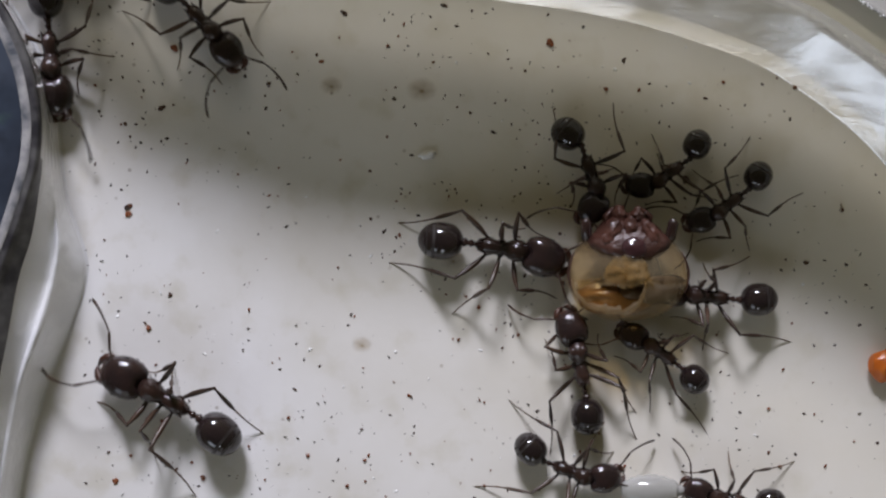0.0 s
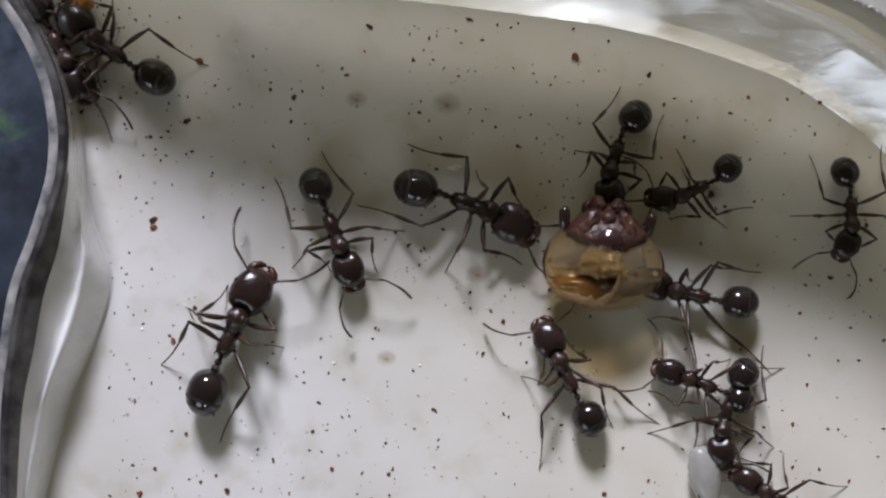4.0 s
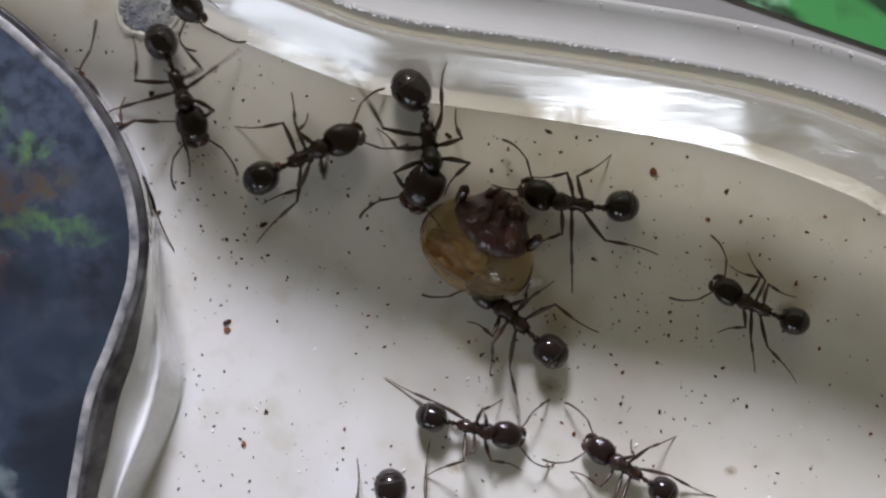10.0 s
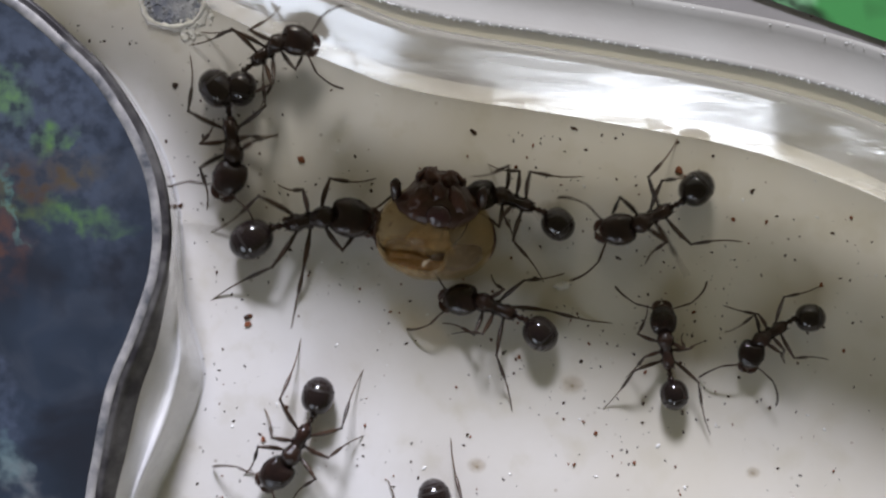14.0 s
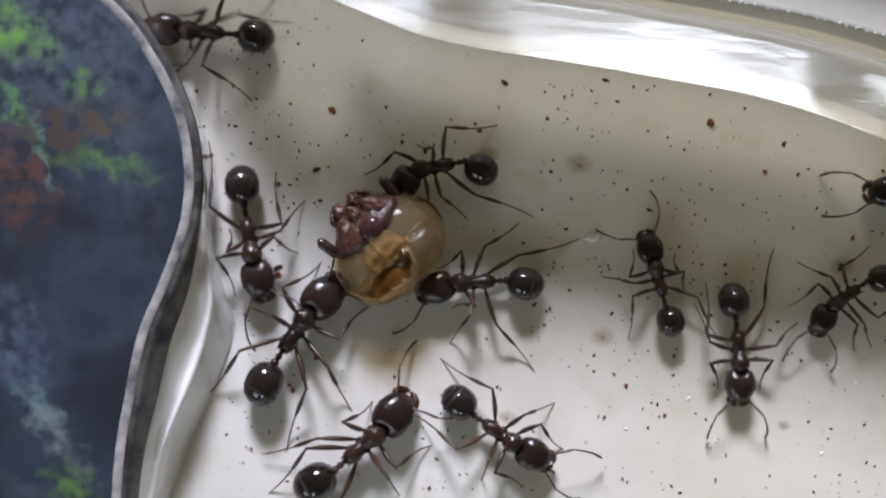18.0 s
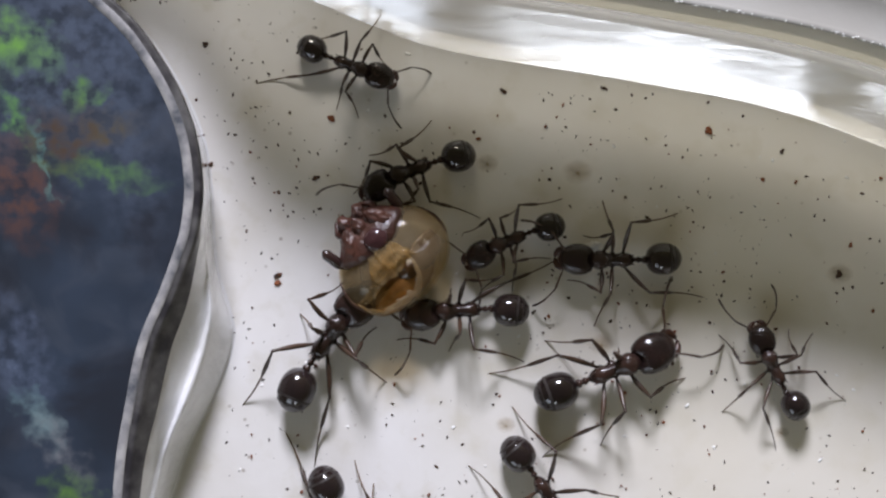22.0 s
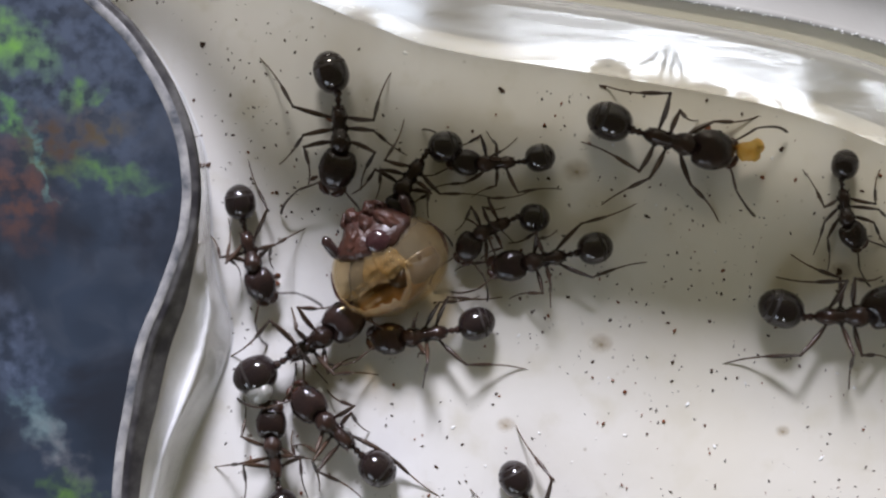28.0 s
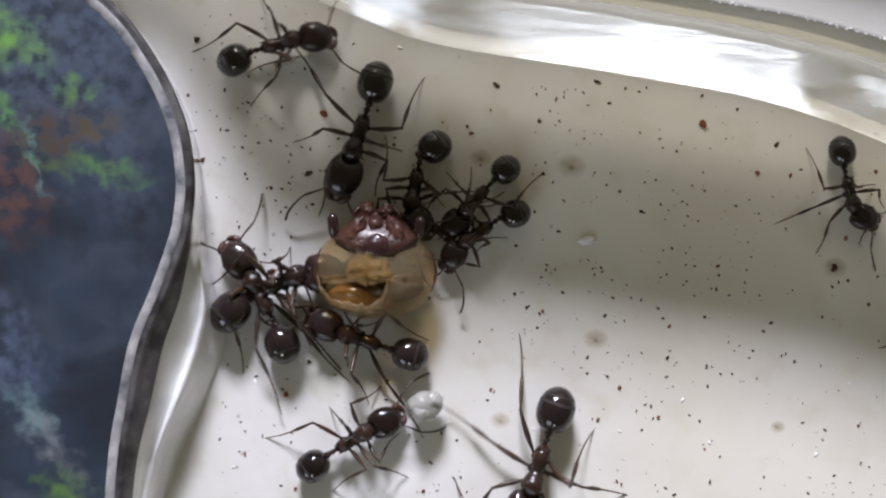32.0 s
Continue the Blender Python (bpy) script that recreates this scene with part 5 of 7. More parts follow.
add_ant("worker", 0.70, "dark brown ant walking over the white tray", [
    (0, -27.00, 17.50, 0, 0, 0),
    (5.2, -27.00, 17.50, 0, 0, 0),
    (6, -17.50, 15.50, -45, 0, 0),
    (6.5, -10.67, 11.02, -78, 0, -0),
    (7, -9.88, 7.24, -80, 0, -0),
    (7.5, -10.45, 4.37, -62, 0, -0),
    (8, -7.99, 3.20, -40, 5, -4),
    (8.5, -2.94, -4.10, -37, 0, -0),
    (9, 1.05, -5.81, -21, 7, -6),
    (9.5, 2.97, -6.89, -17, -0, 0),
    (10, 4.57, -7.00, -14, 3, -2),
    (10.5, 7.04, -9.05, -14, -0, 0),
    (11, 9.31, -11.38, -34, -0, 0),
    (12, 7.13, -11.34, -41, -0, 0),
    (12.5, 8.84, -10.02, 3, -0, 0),
    (13, 7.14, -11.76, -48, 0, 0),
    (13.5, 9.05, -13.96, -52, 0, 0),
    (15, 10.00, -28.00, -90, 0, 0),
    (32, 10.00, -28.00, -90, 0, 0),
], (
    (9, ((1.8, 2.0), (0.9, 2.7), (-7.2, 2.5), (4.0, -2.5), (1.4, -2.6), (-3.3, -4.8))),
))
add_ant("worker", 0.80, "dark brown ant walking over the white tray", [
    (0, -31.00, 17.30, 0, 0, 0),
    (5.5, -31.00, 17.30, 0, 0, 0),
    (6.8, -18.00, 16.50, -45, 0, 0),
    (7.5, -8.60, 9.75, -109, -0, -0),
    (8, -12.82, 11.87, 18, -0, -0),
    (8.5, -11.81, 14.03, -44, -55, 45),
    (9, -13.28, 15.25, -60, -0, 0),
    (9.5, -13.26, 12.19, -63, 0, -0),
    (10, -10.88, 11.51, -70, -5, 4),
    (10.5, -8.11, 6.35, -74, -0, 0),
    (11, -5.22, 2.11, -51, -0, 0),
    (11.5, -3.12, -0.77, -41, -0, 0),
    (12, -1.95, -3.68, -45, 13, -11),
    (12.5, -2.53, -3.40, -32, -0, 0),
    (13, -2.89, -3.46, -33, 9, -7),
    (13.5, -3.81, -4.92, -73, 0, 0),
    (14, -5.93, -7.78, -119, -22, 17),
    (14.5, -8.01, -9.38, -121, 0, -0),
    (15, -9.62, -13.40, -118, -0, -0),
    (16.5, -8.00, -24.00, -90, 0, 0),
    (32, -8.00, -24.00, -90, 0, 0),
], (
    (12, ((4.4, 1.2), (-3.2, 3.9), (-4.9, 1.7), (4.4, -2.5), (0.1, -5.1), (-7.0, -2.9))),
))
add_ant("worker", 0.76, "dark brown ant walking over the white tray", [
    (0, -35.00, 16.00, 30, 0, 0),
    (7.5, -35.00, 16.00, 30, 0, 0),
    (9, -18.50, 17.00, -30, 0, 0),
    (10, -9.68, 17.30, -74, 0, 0),
    (10.5, -9.18, 15.38, -108, -0, 0),
    (11, -11.23, 9.65, -114, 9, -7),
    (11.5, -11.02, 10.08, -102, 3, -3),
    (12, -13.55, 5.35, -115, 0, -0),
    (12.5, -12.31, 5.51, 31, 0, -0),
    (13, -10.42, 7.41, 32, -18, 9),
    (13.5, -8.71, 10.53, 73, 0, -0),
    (14, -7.36, 13.04, 36, -55, 45),
    (14.5, -3.94, 11.58, -22, 0, 0),
    (16.5, 13.11, 5.43, -29, 12, -10),
    (17, 15.63, 4.04, -61, -8, 6),
    (17.5, 16.65, -0.42, -72, 0, -0),
    (18, 15.84, -5.45, -86, -6, 4),
    (18.5, 16.08, -9.87, -93, -0, 0),
    (19, 16.66, -13.20, -84, -0, -0),
    (19.5, 15.89, -15.53, -88, 0, -0),
    (21, 13.00, -27.00, -90, 0, 0),
    (32, 13.00, -27.00, -90, 0, 0),
], (
    (18, ((3.1, 1.6), (-1.4, 4.6), (-6.8, 3.3), (2.9, -1.4), (-3.2, -2.6), (-4.7, -1.7))),
))
add_ant("worker", 0.85, "dark brown ant pacing beside the pot", [
    (0, -38.50, 13.00, 50, 0, 0),
    (9, -38.50, 13.00, 50, 0, 0),
    (10.5, -23.00, 17.50, 0, 0, 0),
    (11.5, -16.45, 16.53, -52, 0, 0),
    (12, -13.23, 12.15, -52, -21, 17),
    (12.5, -12.21, 13.39, -49, 0, -0),
    (13, -9.88, 11.75, -63, 4, -3),
    (13.5, -9.51, 10.92, -93, -0, 0),
    (14, -9.38, 8.43, -83, -33, 27),
    (14.5, -11.24, 5.30, -86, -0, -0),
    (16.5, -7.96, 5.88, -14, 29, -22),
    (17, -6.22, 6.96, -4, 16, -13),
    (17.5, -9.34, 6.28, -63, -0, -0),
    (18, -10.11, 0.42, -80, 7, -5),
    (18.5, -10.53, -1.62, -84, 0, 0),
    (19, -10.65, -6.99, -99, 8, -6),
    (19.5, -10.01, -12.90, -62, -0, -0),
    (20, -7.60, -13.06, -23, 6, -4),
    (20.5, -5.68, -14.02, -37, -0, -0),
    (21, -5.12, -15.51, -52, -0, 0),
    (22, -4.85, -14.89, -66, -0, 0),
    (23, -3.79, -15.46, -59, 0, -0),
    (24, -3.57, -14.71, -58, -0, 0),
    (24.5, -2.39, -15.19, 94, -0, -0),
    (25, -1.08, -11.97, 116, -13, 9),
    (25.5, -2.55, -10.62, 129, -0, 0),
    (27.5, -5.03, -9.46, 132, 7, -6),
    (28, -5.41, -9.43, 136, -4, 3),
    (28.5, -5.15, -9.62, 141, -0, -0),
    (29, -4.44, -9.08, 121, 12, -10),
    (30, -5.99, -7.60, 121, -8, 7),
    (31, -7.56, -5.45, 130, -3, 3),
    (32, -9.17, -2.36, 117, 9, -8),
], (
    (28, ((1.4, 2.7), (-1.8, 3.7), (-3.9, 2.2), (2.3, -1.3), (-1.5, -1.2), (-7.5, -1.3))),
    (30, ((0.2, 2.7), (-3.9, 3.4), (-6.3, 2.7), (1.1, -1.8), (-3.4, -2.2), (-7.3, -2.2))),
))
add_ant("worker", 0.76, "dark ant carrying a clump of white larvae", [
    (0, -5.00, -31.00, 90, 0, 0),
    (25, -8.00, -25.00, 90, 0, 0),
    (27.5, -8.58, -12.29, 97, -8, 6),
    (28, -8.77, -10.83, 97, -7, 6),
    (28.5, -9.04, -10.39, 93, 0, -0),
    (29, -10.10, -9.68, 84, -19, 15),
    (30, -9.91, -10.51, 62, 3, -2),
    (31, -8.14, -9.98, 58, 5, -4),
    (32, -4.31, -10.07, 31, -8, 7),
], (
    (28, ((4.4, 1.8), (-0.2, 4.5), (-3.0, 2.8), (1.7, -1.4), (-0.7, -3.1), (-3.2, -1.8))),
    (30, ((3.6, 2.1), (0.8, 2.0), (-5.4, 3.2), (3.6, -2.5), (1.8, -4.5), (-2.9, -2.7))),
))
add_ant("major", 0.92, "large glossy black ant with a broad head", [
    (0, -8.00, -34.00, 60, 0, 0),
    (14, -8.00, -34.00, 60, 0, 0),
    (16.5, -10.95, -15.23, 22, 0, -0),
    (17, -6.85, -12.70, 0, -0, 0),
    (17.5, -5.71, -12.23, 17, 0, -0),
    (18, -4.16, -10.61, 41, 12, -9),
    (18.5, -3.74, -10.34, 45, -0, 0),
    (19, -3.65, -10.76, 49, 18, -14),
    (19.5, -2.50, -9.17, 48, -0, 0),
    (20, 0.55, -8.29, 27, 15, -11),
    (20.5, 2.47, -8.37, 16, 0, -0),
    (21, 4.25, -7.01, 17, -6, 4),
    (21.5, 7.40, -6.93, 11, -0, -0),
    (22, 9.17, -6.19, 22, 4, -3),
    (22.5, 9.19, -5.74, 31, -0, 0),
    (23, 9.52, -5.85, 34, 16, -13),
    (23.5, 9.58, -5.38, 33, -0, 0),
    (24, 8.52, -5.50, 43, 12, -10),
    (24.5, 8.04, -4.65, 55, 0, -0),
    (25, 8.75, -5.20, 37, 2, -2),
    (25.5, 11.14, -4.63, 21, 0, -0),
    (27.5, 18.93, -2.78, 6, 5, -4),
    (28, 21.27, -3.45, 1, 33, -23),
    (28.5, 24.76, -3.86, 5, 0, -0),
    (29.5, 30.00, -3.00, 0, 0, 0),
    (32, 30.00, -3.00, 0, 0, 0),
], (
    (21, ((1.9, 1.5), (-4.4, 2.9), (-5.9, 1.2), (4.2, -2.2), (-0.4, -3.7), (-6.6, -3.8))),
    (24, ((1.7, 1.4), (0.1, 3.0), (-6.0, 3.4), (3.0, -2.9), (-2.5, -4.6), (-4.2, -2.3))),
    (28, ((2.9, 2.2), (-2.4, 3.6), (-3.3, 2.3), (3.4, -2.8), (0.8, -4.4), (-6.5, -2.7))),
))
add_ant("worker", 0.78, "dark brown ant walking over the white tray", [
    (0, 33.00, -25.00, 100, 0, 0),
    (15, 33.00, -25.00, 100, 0, 0),
    (17, 30.50, 0.00, 150, 0, 0),
    (18, 25.69, 3.10, 188, -0, -0),
    (18.5, 20.90, 3.15, 170, -0, 0),
    (19, 14.15, 2.24, 192, -6, 5),
    (19.5, 13.35, 0.07, 224, -0, 0),
    (20, 11.74, -2.65, 221, 0, -0),
    (20.5, 10.43, -2.41, 199, 0, -0),
    (21, 9.81, -1.85, 179, -20, 15),
    (21.5, 9.12, -0.24, 172, -0, -0),
    (22, 9.32, -0.32, 180, -4, 3),
    (22.5, 8.42, 0.24, 170, 0, 0),
    (23, 6.57, 0.61, 176, -14, 11),
    (24, 6.21, 0.48, 178, -11, 8),
    (25, 6.54, 0.48, 203, 17, -14),
    (27.5, 5.93, -0.55, 196, -16, 12),
    (28, 5.77, -0.32, 191, -5, 4),
    (29, 6.56, -0.45, 205, -1, 1),
    (29.25, 7.74, -1.77, 236, 0, -0),
    (29.5, 8.39, -2.88, 266, 0, -0),
    (30, 8.68, -8.05, 268, -5, 4),
    (30.5, 8.16, -11.75, 252, -0, 0),
    (31, 6.37, -17.04, 251, -0, 0),
    (32, 4.66, -20.76, 246, 0, 0),
], (
    (21, ((2.6, 2.0), (0.2, 5.1), (-7.4, 1.7), (1.6, -1.5), (1.1, -3.9), (-4.1, -3.5))),
    (24, ((2.7, 1.4), (1.9, 3.7), (-4.6, 2.6), (3.1, -1.4), (0.1, -4.0), (-5.6, -3.1))),
    (28, ((3.0, 2.2), (0.3, 3.4), (-6.8, 1.6), (2.3, -1.6), (-1.2, -1.8), (-6.9, -2.5))),
    (30, ((3.6, 1.8), (0.4, 2.4), (-5.6, 1.4), (5.2, -2.4), (-2.4, -3.8), (-5.5, -1.9))),
))
add_ant("worker", 0.66, "dark brown ant walking over the white tray", [
    (0, -42.50, 9.00, 60, 0, 0),
    (16, -42.50, 9.00, 60, 0, 0),
    (19, -21.00, 17.00, 0, 0, 0),
    (20, -17.11, 14.47, -50, 0, 0),
    (21, -16.73, 13.39, -59, 0, -0),
    (21.5, -8.62, 11.33, -52, 0, -0),
    (22, -4.75, 10.11, -22, 6, -5),
    (22.5, -4.30, 9.45, -30, 0, 0),
    (23, -0.51, 8.98, -19, -1, 1),
    (23.5, 1.57, 7.87, -32, -0, 0),
    (24, 2.77, 7.67, -55, -21, 17),
    (24.5, 1.64, 8.42, -57, -0, 0),
    (25, 4.90, 6.34, -57, -10, 8),
    (25.5, 6.12, 5.36, -66, -0, 0),
    (27.5, 21.26, 2.54, -79, 12, -8),
    (28, 21.66, 2.42, -84, 32, -22),
    (28.5, 22.19, 2.82, -74, -0, -0),
    (29, 22.48, 2.61, -59, 49, -32),
    (30, 22.58, 3.07, -58, -20, 10),
    (31, 22.22, 2.67, -86, -55, 35),
    (32, 22.21, 2.88, -78, 55, -7),
], (
    (24, ((2.7, 1.6), (1.2, 4.9), (-4.6, 1.0), (3.0, -3.6), (0.2, -3.7), (-5.9, -4.8))),
    (28, ((3.9, 3.7), (2.1, 4.6), (-2.6, 3.6), (5.2, -1.6), (3.7, -2.6), (-3.3, -2.7))),
    (30, ((4.1, 0.8), (1.2, 3.1), (-0.8, 2.5), (4.4, -3.1), (1.8, -6.0), (-4.2, -2.8))),
))
add_ant("major", 0.93, "large dark ant carrying a yellow morsel", [
    (0, -44.80, 4.00, 70, 0, 0),
    (20, -44.80, 4.00, 70, 0, 0),
    (22.5, -24.00, 17.50, 0, 0, 0),
    (23.4, -16.00, 14.00, -45, 0, 0),
    (24, -10.54, 11.87, -41, -14, 10),
    (24.5, -7.16, 10.20, -17, 0, -0),
    (25, -3.12, 9.94, -11, 12, -10),
    (25.5, 0.70, 9.70, -8, -0, 0),
    (27.5, 9.54, 6.13, -33, -7, 5),
    (28, 12.20, 5.96, -16, 8, -6),
    (28.5, 13.80, 4.82, -37, 0, 0),
    (29, 13.34, 2.75, -66, 1, -1),
    (29.5, 12.57, 0.57, -75, 0, -0),
    (30, 12.09, -0.04, -81, -11, 8),
    (30.5, 11.87, 0.26, -78, -0, 0),
    (31, 7.51, -2.30, -119, -4, 3),
    (31.5, 6.11, -8.05, -121, -0, -0),
    (32, 5.47, -11.60, -108, 0, -0),
], (
    (28, ((4.9, 2.9), (1.6, 1.7), (-4.2, 2.2), (4.3, -3.6), (-2.5, -4.5), (-4.6, -1.3))),
    (30, ((5.6, 0.3), (0.1, 5.6), (-2.9, 2.6), (4.4, -3.1), (-0.2, -6.2), (-6.9, -3.2))),
))
add_ant("worker", 0.76, "dark brown ant walking over the white tray", [
    (0, -45.20, -2.00, 85, 0, 0),
    (19, -45.20, -2.00, 85, 0, 0),
    (22, -20.00, 16.50, -10, 0, 0),
    (23, -16.66, 13.37, -188, 0, 0),
    (24, -17.90, 11.85, -180, -0, 0),
    (24.5, -15.73, 11.48, -145, 0, -0),
    (25, -13.78, 10.73, -144, 14, -7),
    (25.5, -9.68, 5.84, -73, 0, 0),
    (27.5, -9.69, -1.35, -88, 7, -6),
    (28, -10.00, 0.31, -76, 9, -7),
    (28.5, -9.81, 2.42, -49, -0, 0),
    (29, -10.71, 2.20, -65, 16, -12),
    (29.5, -10.21, 0.63, -71, -0, -0),
    (30, -10.59, 1.08, -75, 1, -1),
    (30.5, -9.68, 2.79, 7, 0, -0),
    (31, -9.91, 6.12, 33, 5, -4),
    (31.5, -11.10, 9.23, 57, -0, 0),
    (32, -8.06, 10.97, 15, -16, 13),
], (
    (28, ((1.7, 1.1), (-0.5, 4.0), (-6.2, 1.3), (1.6, -1.3), (-1.8, -2.7), (-2.6, -1.1))),
))
add_ant("major", 0.86, "large dark ant biting the carcass", [
    (0, -45.40, -8.00, 90, 0, 0),
    (23, -45.40, -8.00, 90, 0, 0),
    (25.7, -17.50, 16.50, -20, 0, 0),
    (26.5, -9.68, 14.96, -62, 0, -0),
    (27.5, -5.06, 7.67, -75, -24, 19),
    (28, -5.17, 6.78, -87, -20, 15),
    (28.5, -5.74, 6.13, -95, 0, -0),
    (29, -5.32, 6.07, -96, -16, 12),
    (30, -5.24, 6.02, -96, -16, 12),
    (31, -4.87, 6.04, -98, -20, 16),
    (32, -3.90, 6.05, -109, -3, 2),
], (
    (28, ((3.9, 1.0), (1.9, 4.0), (-3.3, 3.3), (3.5, -2.3), (2.0, -4.0), (-4.7, -4.8))),
    (30, ((3.4, 2.9), (0.4, 4.3), (-4.8, 2.8), (4.9, -0.5), (1.6, -3.8), (-4.9, -5.6))),
))

# ---- the prey being eaten ----
prey = base("insect_carcass")
prey.scale = (1.1, 1.1, 1.05)
tagged(prey, "half-eaten amber insect carcass with dark red mouthparts, chewed open", "insect carcass")
def on_head(lat, turn, off=0.0):
    """A point of the head's capsule: lat along its width, turn over its top from the mouth to the back, in degrees."""
    c, k = math.cos(radians(lat)), radians(turn)
    p = Vector(((2.50 if math.cos(k) > 0 else 2.28) * c * math.cos(k), (2.92 - 0.16 * c * math.cos(k)) * math.sin(radians(lat)), 1.75 + 1.75 * c * math.sin(k)))
    out = Vector((p.x / 6.25, p.y / 8.70, (p.z - 1.75) / 3.06)).normalized()
    return p + out * (off + 0.06 * noise.noise(p * 0.9))


def head_skin(bm, lats, low, high, steps, off=0.0, wobble=0.0, size=2.0, thick=0.10):
    """A skin on the capsule between two turns given for each latitude, rough by wobble."""
    rows = []
    for lat in lats:
        a, b = low(lat), high(lat)
        row = []
        for k in range(steps + 1):
            p = on_head(lat, a + (b - a) * k / steps, off)
            row.append(bm.verts.new(p + (p - Vector((0, 0, 1.75))).normalized() * wobble * noise.noise(p * size)))
        rows.append(row)
    for p, q in zip(rows, rows[1:]):
        for k in range(steps):
            bm.faces.new((p[k], p[k + 1], q[k + 1], q[k]))
    bmesh.ops.recalc_face_normals(bm, faces=list(bm.faces))
    bmesh.ops.solidify(bm, geom=list(bm.faces), thickness=thick)


def front_lip(lat):
    return 97 + 5 * noise.noise(Vector((lat * 0.07, 1.5, 0))) + 26 * max(0, abs(lat - 8) / 70 - 0.25)


def back_lip(lat):
    gap = max(0.0, 1 - ((lat - 27) / 42) ** 4)
    return front_lip(lat) + gap * (46 + 9 * noise.noise(Vector((lat * 0.13, 4.2, 0))) + 5 * noise.noise(Vector((lat * 0.4, 9, 0))))


bm = bmesh.new()
head_skin(bm, [-88 + 176 * k / 56 for k in range(57)], back_lip, lambda lat: 360 + front_lip(lat), 44, 0.0, 0.05, 1.6, 0.12)
part("shell", bm, AMBER, prey, "pale translucent shell chewed open across the back")
bm = bmesh.new()
ellipsoid(bm, (-1.15, 0.55, 1.25), (0.85, 1.95, 0.75), 30, 16, 1.0, 0.2, 2.0)
part("inside", bm, INNER, prey, "wet brown hollow inside")
bm = bmesh.new()
head_skin(bm, [-14 + 82 * k / 40 for k in range(41)], lambda lat: back_lip(lat) - 5 - 3 * noise.noise(Vector((lat * 0.4, 2, 0))), lambda lat: back_lip(lat) + 9 + 4 * noise.noise(Vector((lat * 0.2, 7, 0))), 5, 0.02, 0.08, 3.0, 0.08)
part("torn_edge", bm, TORN, prey, "pale ragged edge of the hole")
# wet flesh drawn out in a triangle from the mouth to the hole
for lats, low, high, off, seed_at in (
        ((-14, 26), lambda lat: 58 + 0.04 * (lat - 5) ** 2 + 0.5 * abs(lat - 5), lambda lat: front_lip(lat) + 5, 0.05, 0),
        ((-7, 9), lambda lat: 60 + 0.25 * (lat - 1) ** 2, lambda lat: front_lip(lat) - 4, 0.14, 3),
        ((6, 30), lambda lat: 80 + 0.09 * (lat - 16) ** 2, lambda lat: front_lip(lat) + 8, 0.12, 6),
        ((-20, -4), lambda lat: 78 + 0.25 * (lat + 10) ** 2, lambda lat: front_lip(lat) + 2, 0.10, 9),
        ((30, 60), lambda lat: front_lip(lat) - 4, lambda lat: front_lip(lat) + 9, 0.04, 12)):
    bm = bmesh.new()
    head_skin(bm, [lats[0] + (lats[1] - lats[0]) * k / 16 for k in range(17)], lambda lat: low(lat) + 4 * noise.noise(Vector((lat * 0.2, seed_at, 0))), high, 14, off, 0.17, 2.8, 0.10)
    part("flesh", bm, FLESH, prey, "wet yellow flesh")
for x, y, z, a, b, c, k in ((-0.85, 1.75, 1.75, 0.55, 0.65, 0.45, 1), (-1.35, 0.85, 1.55, 0.40, 0.75, 0.45, 2)):
    bm = bmesh.new()
    ellipsoid(bm, (x, y, z), (a, b, c), 24, 14, 1.0, 0.3, k * 3.3)
    part("flesh", bm, FLESH, prey, "wet orange flesh")
bm = bmesh.new()
head_skin(bm, [-55 + 43 * k / 14 for k in range(15)], lambda lat: 93 + 14 * max(0, abs(lat + 33.5) / 21.5 - 0.5), lambda lat: 136 - 14 * max(0, abs(lat + 33.5) / 21.5 - 0.5), 12, -0.135, 0.03, 2.0, 0.25)
part("gut", bm, GUT, prey, "brown round gut seen through the shell")
bm = bmesh.new()
ellipsoid(bm, (-0.75, -0.25, 1.70), (0.55, 0.75, 0.55), 20, 12, 1.0, 0.3, 8.0)
part("gut", bm, GUT, prey, "dark brown mottled gut")
for s in (1, -1):
    bm = bmesh.new()
    line = [on_head(s * (64 + 14 * math.sin(k * 0.26)), 20 + 11 * k, 0.02) for k in range(13)]
    tube(bm, line, [0.03 + 0.045 * math.sin(math.pi * k / 12) for k in range(13)], 6)
    part("seam", bm, MOUTH, prey, "dark brown seam down the cheek")

# the mouth: a dark wedge, a glossy lip on it, and blunt jaws and feelers at its tip
bm = bmesh.new()
rings = []
for x, half, top, low in ((0.60, 1.45, 3.28, 0.5), (0.85, 1.82, 3.50, 0.4), (1.30, 1.98, 3.46, 0.4), (1.80, 1.75, 3.22, 0.5), (2.25, 1.38, 2.86, 0.6), (2.65, 1.05, 2.40, 0.75), (2.90, 0.70, 1.95, 1.0)):
    ring = []
    for k in range(44):
        a = 2 * math.pi * k / 44
        y, z = half * math.copysign(abs(math.cos(a)) ** 0.62, math.cos(a)), (top + low) / 2 + (top - low) / 2 * math.copysign(abs(math.sin(a)) ** 0.62, math.sin(a))
        p = Vector((x + 0.45 * min(1, abs(y) / 1.7) ** 2 * max(0, 1.8 - x), y, z))
        ring.append(p + 0.18 * noise.noise_vector(p * 1.7) + 0.09 * noise.noise_vector(p * 4.3))
    rings.append(ring)
wedge = loft(bm, rings)
bm.faces.new(wedge[0])
bm.faces.new(wedge[-1])
bmesh.ops.recalc_face_normals(bm, faces=list(bm.faces))
part("mouthpart", bm, MOUTH, prey)
bm = bmesh.new()
ellipsoid(bm, (1.22, -0.1, 3.36), (0.55, 0.62, 0.36), 30, 18, 1.0, 0.08, 2.2)
part("lip", bm, LIP, prey, "glossy purple-brown lip")
